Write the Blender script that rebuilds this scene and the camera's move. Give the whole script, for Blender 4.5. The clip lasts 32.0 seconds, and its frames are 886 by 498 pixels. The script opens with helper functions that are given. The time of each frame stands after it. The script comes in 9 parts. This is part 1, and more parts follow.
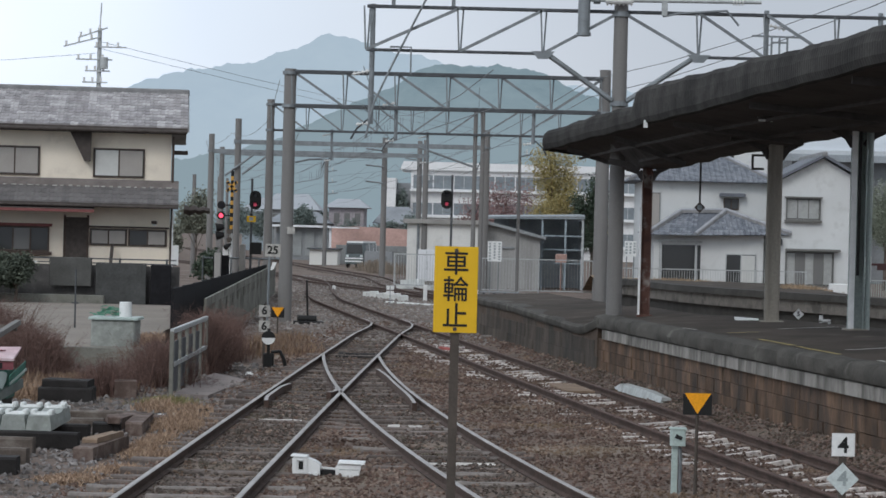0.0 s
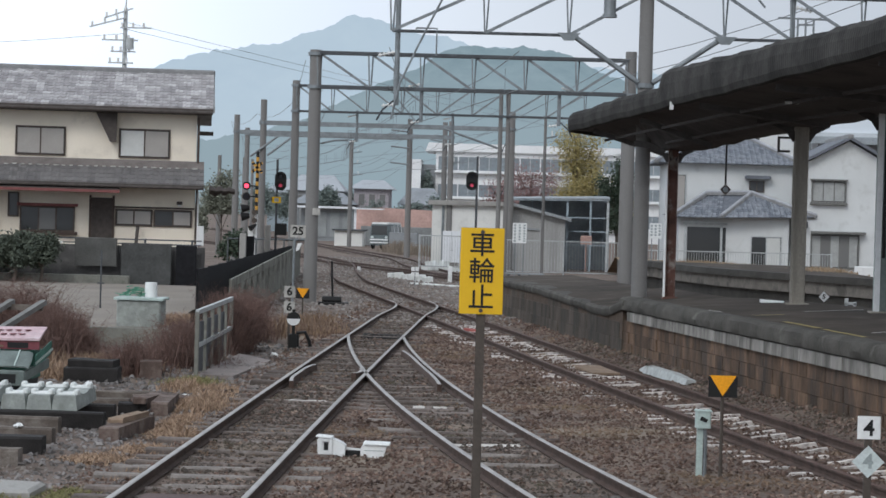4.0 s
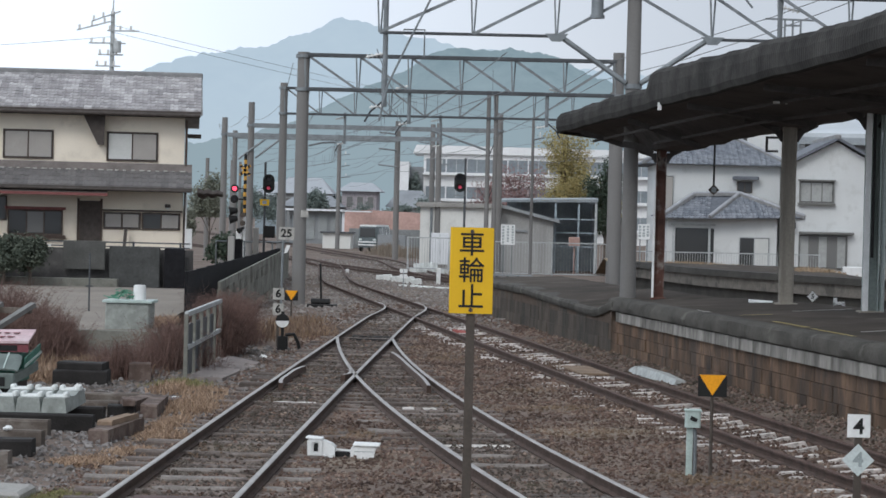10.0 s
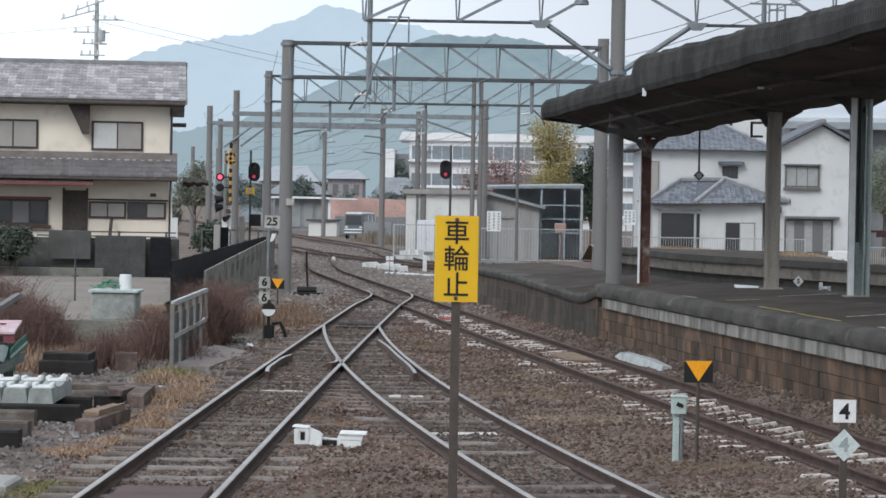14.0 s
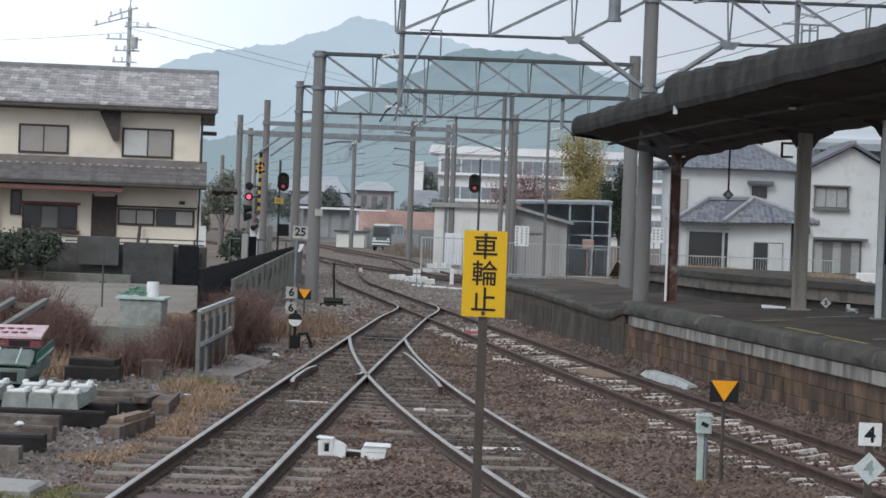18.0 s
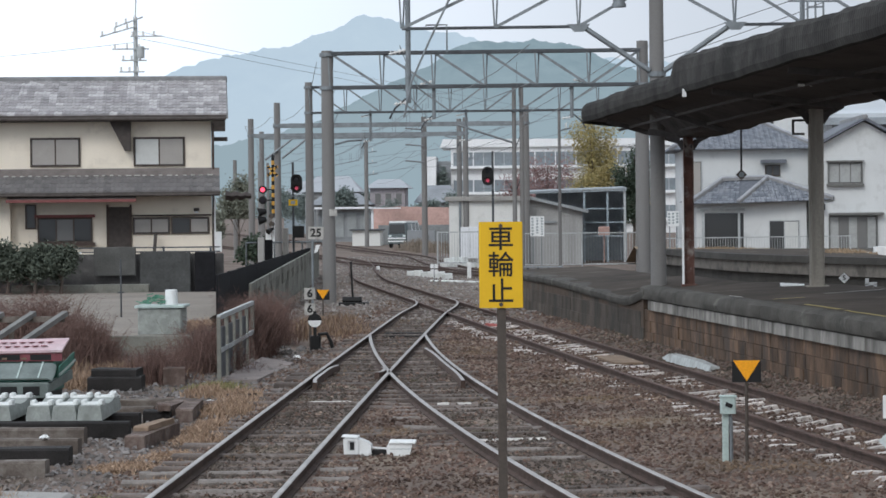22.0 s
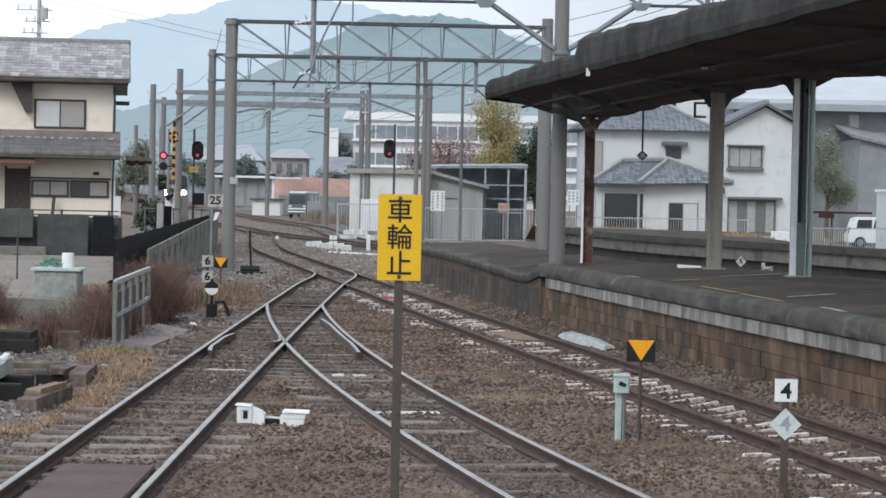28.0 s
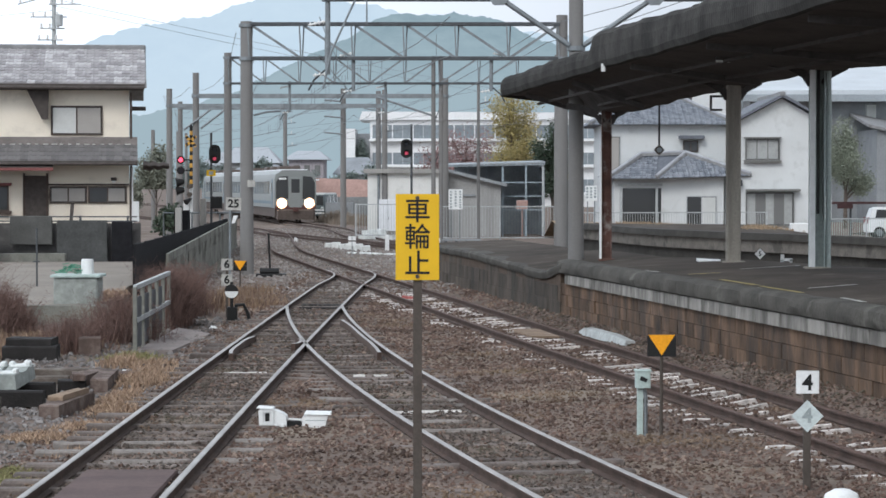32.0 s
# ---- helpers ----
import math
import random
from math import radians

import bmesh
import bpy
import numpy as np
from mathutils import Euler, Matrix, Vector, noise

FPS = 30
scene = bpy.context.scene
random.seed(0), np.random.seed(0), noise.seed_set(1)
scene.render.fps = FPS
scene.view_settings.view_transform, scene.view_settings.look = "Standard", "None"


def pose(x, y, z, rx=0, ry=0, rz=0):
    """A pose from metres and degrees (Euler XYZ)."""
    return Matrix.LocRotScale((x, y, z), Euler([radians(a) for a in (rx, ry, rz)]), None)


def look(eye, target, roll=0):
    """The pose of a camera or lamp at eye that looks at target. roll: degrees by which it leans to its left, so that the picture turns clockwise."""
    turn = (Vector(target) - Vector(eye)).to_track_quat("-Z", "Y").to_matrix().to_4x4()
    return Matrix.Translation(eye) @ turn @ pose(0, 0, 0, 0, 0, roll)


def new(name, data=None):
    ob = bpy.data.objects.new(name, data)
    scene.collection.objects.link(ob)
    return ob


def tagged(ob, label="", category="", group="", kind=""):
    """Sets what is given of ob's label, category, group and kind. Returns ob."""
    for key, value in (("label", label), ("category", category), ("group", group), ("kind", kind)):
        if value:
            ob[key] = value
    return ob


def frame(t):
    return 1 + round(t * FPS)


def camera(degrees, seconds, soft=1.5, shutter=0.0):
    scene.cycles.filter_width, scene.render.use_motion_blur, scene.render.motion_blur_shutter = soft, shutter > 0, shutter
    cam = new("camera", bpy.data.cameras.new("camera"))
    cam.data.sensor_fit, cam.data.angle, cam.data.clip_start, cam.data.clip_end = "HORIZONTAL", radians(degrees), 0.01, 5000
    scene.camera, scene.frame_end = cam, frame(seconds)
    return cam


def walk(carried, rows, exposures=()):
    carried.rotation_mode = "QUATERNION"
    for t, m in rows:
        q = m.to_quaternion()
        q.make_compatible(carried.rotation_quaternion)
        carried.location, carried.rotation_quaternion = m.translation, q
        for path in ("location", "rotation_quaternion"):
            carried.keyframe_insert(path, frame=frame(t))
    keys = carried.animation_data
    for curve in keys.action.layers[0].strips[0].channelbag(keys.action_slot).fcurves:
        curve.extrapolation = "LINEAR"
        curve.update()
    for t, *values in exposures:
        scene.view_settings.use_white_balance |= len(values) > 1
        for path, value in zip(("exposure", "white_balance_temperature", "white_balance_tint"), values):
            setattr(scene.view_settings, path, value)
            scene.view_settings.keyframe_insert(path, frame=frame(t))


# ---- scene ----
cam = camera(20.0, 32.0, soft=1.6)
CAMERA_ROWS = [
    (0.0, pose(-0.002, 0.000, 2.503, 89.679, -1.454, 0.899)),
    (0.5, pose(-0.006, 0.000, 2.500, 89.536, -2.149, 0.696)),
    (1.0, pose(-0.008, 0.000, 2.502, 89.446, -2.078, -0.239)),
    (1.5, pose(-0.008, 0.000, 2.505, 88.898, -2.954, -0.859)),
    (2.0, pose(-0.011, 0.000, 2.508, 90.456, -2.247, 0.603)),
    (2.5, pose(-0.015, 0.000, 2.503, 89.652, -1.474, 1.970)),
    (3.0, pose(-0.009, 0.000, 2.501, 89.402, -1.420, 1.916)),
    (3.5, pose(-0.010, 0.000, 2.502, 89.214, -1.710, 1.382)),
    (5.5, pose(-0.015, 0.000, 2.499, 89.554, -1.199, 1.908)),
    (6.0, pose(-0.013, 0.000, 2.501, 89.643, -1.594, 1.444)),
    (6.5, pose(-0.012, 0.000, 2.497, 89.417, -1.536, 1.017)),
    (7.0, pose(-0.008, 0.000, 2.494, 89.224, -1.408, 1.181)),
    (7.5, pose(-0.008, 0.000, 2.496, 89.661, -1.022, 0.802)),
    (8.0, pose(-0.009, 0.000, 2.495, 89.922, -0.710, 0.987)),
    (8.5, pose(-0.007, 0.000, 2.488, 89.563, -1.069, 1.161)),
    (9.0, pose(-0.021, 0.000, 2.489, 89.487, -1.259, 0.975)),
    (9.5, pose(-0.028, 0.000, 2.491, 89.735, -1.325, 0.991)),
    (10.0, pose(-0.022, 0.000, 2.483, 89.302, -1.395, 1.190)),
    (10.5, pose(-0.022, 0.000, 2.485, 89.078, -1.365, 1.268)),
    (11.0, pose(-0.019, 0.000, 2.486, 89.110, -1.133, 1.370)),
    (11.5, pose(-0.013, 0.000, 2.488, 89.130, -0.986, 1.392)),
    (12.0, pose(-0.010, 0.000, 2.489, 89.194, -0.802, 1.221)),
    (12.5, pose(-0.008, 0.000, 2.483, 88.896, -0.614, 1.184)),
    (13.0, pose(-0.014, 0.000, 2.483, 89.035, -0.745, 1.323)),
    (13.5, pose(-0.013, 0.000, 2.488, 89.238, -1.081, 0.945)),
    (15.5, pose(-0.005, 0.000, 2.510, 87.747, -0.580, 0.827)),
    (16.0, pose(0.010, 0.000, 2.510, 88.461, -0.921, 1.658)),
    (16.5, pose(0.015, -0.000, 2.502, 87.448, -2.125, 2.221)),
    (17.0, pose(-0.005, 0.000, 2.511, 88.462, -1.485, 1.657)),
    (17.5, pose(-0.012, 0.000, 2.503, 89.440, -1.101, 1.242)),
    (18.0, pose(-0.020, 0.000, 2.503, 89.291, -2.187, 1.513)),
    (18.5, pose(-0.026, 0.000, 2.501, 89.204, -1.368, 2.063)),
    (19.0, pose(-0.033, 0.000, 2.500, 89.056, -1.366, 2.161)),
    (19.5, pose(-0.029, 0.000, 2.498, 89.322, -1.202, 2.203)),
    (20.0, pose(-0.026, 0.000, 2.501, 89.300, -0.942, 2.308)),
    (20.5, pose(-0.014, 0.000, 2.500, 89.118, -0.516, 1.886)),
    (21.0, pose(-0.013, 0.000, 2.502, 88.690, -0.303, 1.811)),
    (21.5, pose(-0.015, 0.000, 2.493, 88.846, 0.052, 1.950)),
    (22.0, pose(-0.012, 0.000, 2.495, 89.163, 0.603, 1.851)),
    (22.5, pose(-0.018, 0.000, 2.493, 89.188, 0.540, 1.783)),
    (23.0, pose(-0.020, 0.000, 2.492, 89.223, -0.067, 1.726)),
    (23.5, pose(-0.020, 0.000, 2.496, 89.190, -0.728, 1.266)),
    (24.0, pose(-0.014, 0.000, 2.488, 89.002, -0.815, 0.916)),
    (24.5, pose(-0.013, 0.000, 2.492, 88.790, -0.034, 1.170)),
    (25.0, pose(-0.004, 0.000, 2.491, 89.061, 0.328, 1.517)),
    (25.5, pose(-0.004, 0.000, 2.491, 89.068, -0.292, 0.877)),
    (26.0, pose(-0.009, 0.000, 2.494, 89.074, -0.791, 0.462)),
    (26.5, pose(-0.013, 0.000, 2.491, 88.983, -0.937, -0.314)),
    (28.5, pose(-0.001, -0.000, 2.488, 88.523, -1.201, -0.395)),
    (29.0, pose(0.008, -0.000, 2.493, 88.729, -0.775, -0.473)),
    (29.5, pose(0.004, -0.000, 2.488, 88.872, -0.280, -0.232)),
    (30.0, pose(0.010, -0.000, 2.489, 88.793, -0.472, -0.192)),
    (30.5, pose(0.006, -0.000, 2.491, 89.067, -0.472, -0.404)),
    (31.0, pose(0.006, -0.000, 2.493, 89.023, -0.514, -0.665)),
    (31.5, pose(0.005, -0.000, 2.488, 88.618, -0.308, -0.592)),
    (32.0, pose(0.000, 0.000, 2.490, 88.531, 0.000, -0.000)),
]
EXPOSURES = [(t, e, 6250, 11) for t, e in ((0.0, -0.2), (1.0, 0.0), (2.0, 0.15), (3.0, -0.03), (6.0, -0.02), (9.0, -0.02), (12.0, 0.05), (13.0, 0.12), (16.0, 0.33), (17.0, 0.42), (18.0, 0.0), (19.0, 0.05), (20.0, -0.02), (21.0, 0.18), (22.0, 0.08), (24.0, 0.08), (25.0, 0.17), (26.0, 0.13), (29.0, 0.36), (30.0, 0.36), (31.0, 0.3), (32.0, 0.3))]
walk(cam, CAMERA_ROWS, EXPOSURES)

# ---- daylight: an even overcast sky with a weak, wide sun ----
world = bpy.data.worlds.new("overcast_sky")
scene.world = world
world.use_nodes = True
wn, wl = world.node_tree.nodes, world.node_tree.links
wn.clear()
sky = wn.new("ShaderNodeTexSky")
sky.sky_type = "NISHITA"
sky.sun_disc = False
sky.sun_elevation = radians(38)
sky.sun_rotation = radians(150)
sky.air_density, sky.dust_density, sky.ozone_density = 1.0, 4.0, 1.0
pale = wn.new("ShaderNodeHueSaturation")
pale.inputs["Saturation"].default_value = 0.35
cloud_co = wn.new("ShaderNodeTexCoord")
cloud = wn.new("ShaderNodeTexNoise")
cloud.inputs["Scale"].default_value = 3.0
cloud.inputs["Detail"].default_value = 5.0
ramp = wn.new("ShaderNodeValToRGB")
ramp.color_ramp.elements[0].position, ramp.color_ramp.elements[0].color = 0.35, (9.2, 10.25, 11.4, 1)
ramp.color_ramp.elements[1].position, ramp.color_ramp.elements[1].color = 0.65, (11.2, 11.9, 12.7, 1)
over = wn.new("ShaderNodeMix")
over.data_type = "RGBA"
over.inputs["Factor"].default_value = 0.85
bg = wn.new("ShaderNodeBackground")
bg.inputs["Strength"].default_value = 0.098
wo = wn.new("ShaderNodeOutputWorld")
wl.new(sky.outputs["Color"], pale.inputs["Color"])
wl.new(cloud_co.outputs["Generated"], cloud.inputs["Vector"])
wl.new(cloud.outputs["Fac"], ramp.inputs["Fac"])
wl.new(pale.outputs["Color"], over.inputs["A"])
wl.new(ramp.outputs["Color"], over.inputs["B"])
# the cloud is thinner, and brighter, towards the west
side = wn.new("ShaderNodeSeparateXYZ")
west = wn.new("ShaderNodeMapRange")
west.interpolation_type = "SMOOTHSTEP"
west.inputs["From Min"].default_value, west.inputs["From Max"].default_value = -0.25, 0.12
west.inputs["To Min"].default_value, west.inputs["To Max"].default_value = 1.25, 0.66
thin = wn.new("ShaderNodeMix")
thin.data_type, thin.blend_type = "RGBA", "MULTIPLY"
thin.inputs["Factor"].default_value = 1.0
wl.new(cloud_co.outputs["Generated"], side.inputs["Vector"])
wl.new(side.outputs["X"], west.inputs["Value"])
wl.new(over.outputs["Result"], thin.inputs["A"])
wl.new(west.outputs["Result"], thin.inputs["B"])
wl.new(thin.outputs["Result"], bg.inputs["Color"])
wl.new(bg.outputs["Background"], wo.inputs["Surface"])
sun_data = bpy.data.lights.new("sun", "SUN")
sun_data.energy, sun_data.angle, sun_data.color = 1.05, radians(20), (1.0, 0.96, 0.9)
sun = new("sun", sun_data)
sun.matrix_world = look((-40, -60, 80), (0, 40, 0))

# ---- mesh and material helpers ----
class Geo:
    """Collects vertices, faces and a material slot for each face."""
    def __init__(self):
        self.v, self.f, self.m = [], [], []

    def add(self, verts, faces, slot=0):
        n = len(self.v)
        self.v.extend(verts)
        self.f.extend([tuple(i + n for i in f) for f in faces])
        self.m.extend([slot] * len(faces))
        return self

    def box(self, x0, x1, y0, y1, z0, z1, c=0.0, slot=0, at=None):
        """A box; c chamfers its vertical and top edges."""
        if c <= 0:
            vs = [(x, y, z) for z in (z0, z1) for x, y in ((x0, y0), (x1, y0), (x1, y1), (x0, y1))]
            fs = [(3, 2, 1, 0), (4, 5, 6, 7)] + [(i, (i + 1) % 4, (i + 1) % 4 + 4, i + 4) for i in range(4)]
        else:
            def ring(d, z):
                return [(x0 + c + d, y0 + d, z), (x1 - c - d, y0 + d, z), (x1 - d, y0 + c + d, z), (x1 - d, y1 - c - d, z),
                        (x1 - c - d, y1 - d, z), (x0 + c + d, y1 - d, z), (x0 + d, y1 - c - d, z), (x0 + d, y0 + c + d, z)]
            vs = ring(0, z0) + ring(0, z1 - c) + ring(c * 0.7, z1)
            fs = [tuple(range(7, -1, -1)), tuple(range(16, 24))]
            for k in (0, 8):
                fs += [(k + i, k + (i + 1) % 8, k + 8 + (i + 1) % 8, k + 8 + i) for i in range(8)]
        if at is not None:
            vs = [tuple(at @ Vector(p)) for p in vs]
        return self.add(vs, fs, slot)

    def tube(self, pts, r, n=8, slot=0, r1=None):
        """A round bar along points, tapering from r to r1, with closed ends."""
        pts = [Vector(p) for p in pts]
        r1 = r if r1 is None else r1
        vs, fs = [], []
        side = None
        for i, p in enumerate(pts):
            d = (pts[min(i + 1, len(pts) - 1)] - pts[max(i - 1, 0)]).normalized()
            if side is None or abs(side.dot(d)) > 0.95:
                side = d.orthogonal().normalized()
            side = (side - d * side.dot(d)).normalized()
            up = d.cross(side)
            rr = r + (r1 - r) * i / max(1, len(pts) - 1)
            vs += [tuple(p + rr * (math.cos(a) * side + math.sin(a) * up)) for a in (2 * math.pi * k / n for k in range(n))]
        for i in range(len(pts) - 1):
            fs += [(i * n + k, i * n + (k + 1) % n, (i + 1) * n + (k + 1) % n, (i + 1) * n + k) for k in range(n)]
        fs += [tuple(range(n - 1, -1, -1)), tuple(range((len(pts) - 1) * n, len(pts) * n))]
        return self.add(vs, fs, slot)

    def beam(self, p, q, w, h, slot=0):
        """A square bar from p to q."""
        p, q = Vector(p), Vector(q)
        d = (q - p).normalized()
        up = Vector((0, 0, 1)) if abs(d.z) < 0.95 else Vector((0, 1, 0))
        s = d.cross(up).normalized()
        u = s.cross(d)
        vs = [tuple(e + s * a * w / 2 + u * b * h / 2) for e in (p, q) for a, b in ((-1, -1), (1, -1), (1, 1), (-1, 1))]
        fs = [(3, 2, 1, 0), (4, 5, 6, 7)] + [(i, (i + 1) % 4, (i + 1) % 4 + 4, i + 4) for i in range(4)]
        return self.add(vs, fs, slot)

    def loft(self, rings, slot=0, closed=True, caps=True):
        """Faces between rings of equally many points."""
        n = len(rings[0])
        vs = [tuple(p) for r in rings for p in r]
        fs = []
        for i in range(len(rings) - 1):
            for k in range(n if closed else n - 1):
                fs.append((i * n + k, i * n + (k + 1) % n, (i + 1) * n + (k + 1) % n, (i + 1) * n + k))
        if caps and closed:
            fs += [tuple(range(n - 1, -1, -1)), tuple(range((len(rings) - 1) * n, len(rings) * n))]
        return self.add(vs, fs, slot)

    def prism(self, poly, axis, a, b, slot=0):
        """A flat outline, pulled along an axis from a to b; the outline gives the other two coordinates in order."""
        def put(p, d):
            return {"x": (d, p[0], p[1]), "y": (p[0], d, p[1]), "z": (p[0], p[1], d)}[axis]
        return self.loft([[put(p, a) for p in poly], [put(p, b) for p in poly]], slot)

    def mesh(self, name, mats, smooth=False):
        me = bpy.data.meshes.new(name)
        me.from_pydata(self.v, [], self.f)
        for m in (mats if isinstance(mats, (list, tuple)) else [mats]):
            me.materials.append(m)
        if any(self.m):
            me.polygons.foreach_set("material_index", self.m)
        bm = bmesh.new()
        bm.from_mesh(me)
        bmesh.ops.recalc_face_normals(bm, faces=bm.faces)
        bm.to_mesh(me)
        bm.free()
        if smooth:
            me.polygons.foreach_set("use_smooth", [True] * len(me.polygons))
            me.set_sharp_from_angle(angle=radians(38))
        return me


def part(name, geo, mats, parent=None, label="", smooth=False):
    """Links a Geo (or a ready mesh) as one mesh object under a thing or a part."""
    me = geo if isinstance(geo, bpy.types.Mesh) else geo.mesh(name, mats, smooth)
    ob = new(name, me)
    if parent is not None:
        ob.parent = parent
    if label:
        ob["label"] = label
    return ob


def thing(name, label, category, group="", kind="", at=None):
    """An Empty that holds the parts of a thing."""
    ob = new(name)
    ob.empty_display_size = 0.2
    if at is not None:
        ob.matrix_basis = at
    return tagged(ob, label, category, group, kind)


def single(name, geo, mats, label, category, group="", kind="", at=None, smooth=False):
    """A thing that is one mesh."""
    ob = part(name, geo, mats, None, "", smooth)
    if at is not None:
        ob.matrix_basis = at
    return tagged(ob, label, category, group, kind)


def mat(name, colour, rough=0.8, metal=0.0, var=0.25, scale=6.0, fine=60.0, bump=0.15, stain=None, stain_amount=0.4, stain_scale=1.2, rand=0.0,
        spec=0.3, streak=False, grain=0.35, placed=False):
    """A worn surface: colour varied at two scales, blotches of a second colour, fine relief, and an own tone for each object."""
    m = bpy.data.materials.new(name)
    m.use_nodes = True
    n, l = m.node_tree.nodes, m.node_tree.links
    b = n["Principled BSDF"]
    co = n.new("ShaderNodeTexCoord")
    src = n.new("ShaderNodeNewGeometry").outputs["Position"] if placed else co.outputs["Object"]
    if streak:
        mp = n.new("ShaderNodeMapping")
        mp.inputs["Scale"].default_value = (1, 1, 0.12 if streak is True else streak)
        l.new(src, mp.inputs["Vector"])
        src = mp.outputs["Vector"]
    big = n.new("ShaderNodeTexNoise")
    big.inputs["Scale"].default_value, big.inputs["Detail"].default_value = scale, 6
    small = n.new("ShaderNodeTexNoise")
    small.inputs["Scale"].default_value, small.inputs["Detail"].default_value = fine, 3
    l.new(src, big.inputs["Vector"]), l.new(src if placed else co.outputs["Object"], small.inputs["Vector"])
    r = n.new("ShaderNodeValToRGB")
    dark = tuple(c * (1 - var) for c in colour)
    light = tuple(min(1, c * (1 + var)) for c in colour)
    r.color_ramp.elements[0].position, r.color_ramp.elements[0].color = 0.3, (*dark, 1)
    r.color_ramp.elements[1].position, r.color_ramp.elements[1].color = 0.7, (*light, 1)
    l.new(big.outputs["Fac"], r.inputs["Fac"])
    out = r.outputs["Color"]
    mx = n.new("ShaderNodeMix")
    mx.data_type, mx.blend_type = "RGBA", "MULTIPLY"
    mx.inputs["Factor"].default_value = grain
    gr = n.new("ShaderNodeValToRGB")
    gr.color_ramp.elements[0].position, gr.color_ramp.elements[0].color = 0.3, (0.62, 0.62, 0.62, 1)
    gr.color_ramp.elements[1].position, gr.color_ramp.elements[1].color = 0.7, (1.25, 1.25, 1.25, 1)
    l.new(small.outputs["Fac"], gr.inputs["Fac"])
    l.new(out, mx.inputs["A"]), l.new(gr.outputs["Color"], mx.inputs["B"])
    out = mx.outputs["Result"]
    if stain:
        st = n.new("ShaderNodeTexNoise")
        st.inputs["Scale"].default_value, st.inputs["Detail"].default_value = stain_scale, 8
        st.inputs["Roughness"].default_value = 0.65
        l.new(src, st.inputs["Vector"])
        sr = n.new("ShaderNodeValToRGB")
        sr.color_ramp.elements[0].position, sr.color_ramp.elements[1].position = 0.62 - 0.3 * stain_amount, 0.78 - 0.3 * stain_amount
        l.new(st.outputs["Fac"], sr.inputs["Fac"])
        sm = n.new("ShaderNodeMix")
        sm.data_type = "RGBA"
        sm.inputs["B"].default_value = (*stain, 1)
        l.new(sr.outputs["Color"], sm.inputs["Factor"]), l.new(out, sm.inputs["A"])
        out = sm.outputs["Result"]
    if rand:
        oi = n.new("ShaderNodeObjectInfo")
        rr = n.new("ShaderNodeMapRange")
        rr.inputs["To Min"].default_value, rr.inputs["To Max"].default_value = 1 - rand, 1 + rand
        hv = n.new("ShaderNodeHueSaturation")
        l.new(oi.outputs["Random"], rr.inputs["Value"]), l.new(rr.outputs["Result"], hv.inputs["Value"]), l.new(out, hv.inputs["Color"])
        out = hv.outputs["Color"]
    l.new(out, b.inputs["Base Color"])
    b.inputs["Roughness"].default_value, b.inputs["Metallic"].default_value = rough, metal
    b.inputs["Specular IOR Level"].default_value = spec
    if bump:
        bp = n.new("ShaderNodeBump")
        bp.inputs["Strength"].default_value, bp.inputs["Distance"].default_value = bump, 0.02
        l.new(small.outputs["Fac"], bp.inputs["Height"]), l.new(bp.outputs["Normal"], b.inputs["Normal"])
    return m


def glow(name, colour, strength):
    m = bpy.data.materials.new(name)
    m.use_nodes = True
    b = m.node_tree.nodes["Principled BSDF"]
    b.inputs["Base Color"].default_value = (*colour, 1)
    b.inputs["Emission Color"].default_value = (*colour, 1)
    b.inputs["Emission Strength"].default_value = strength
    return m


def glass(name, colour, rough=0.08):
    """Window glass before a dim room: a dark, glossy pane."""
    m = bpy.data.materials.new(name)
    m.use_nodes = True
    b = m.node_tree.nodes["Principled BSDF"]
    b.inputs["Base Color"].default_value = (*colour, 1)
    b.inputs["Roughness"].default_value = rough
    b.inputs["IOR"].default_value = 1.5
    return m


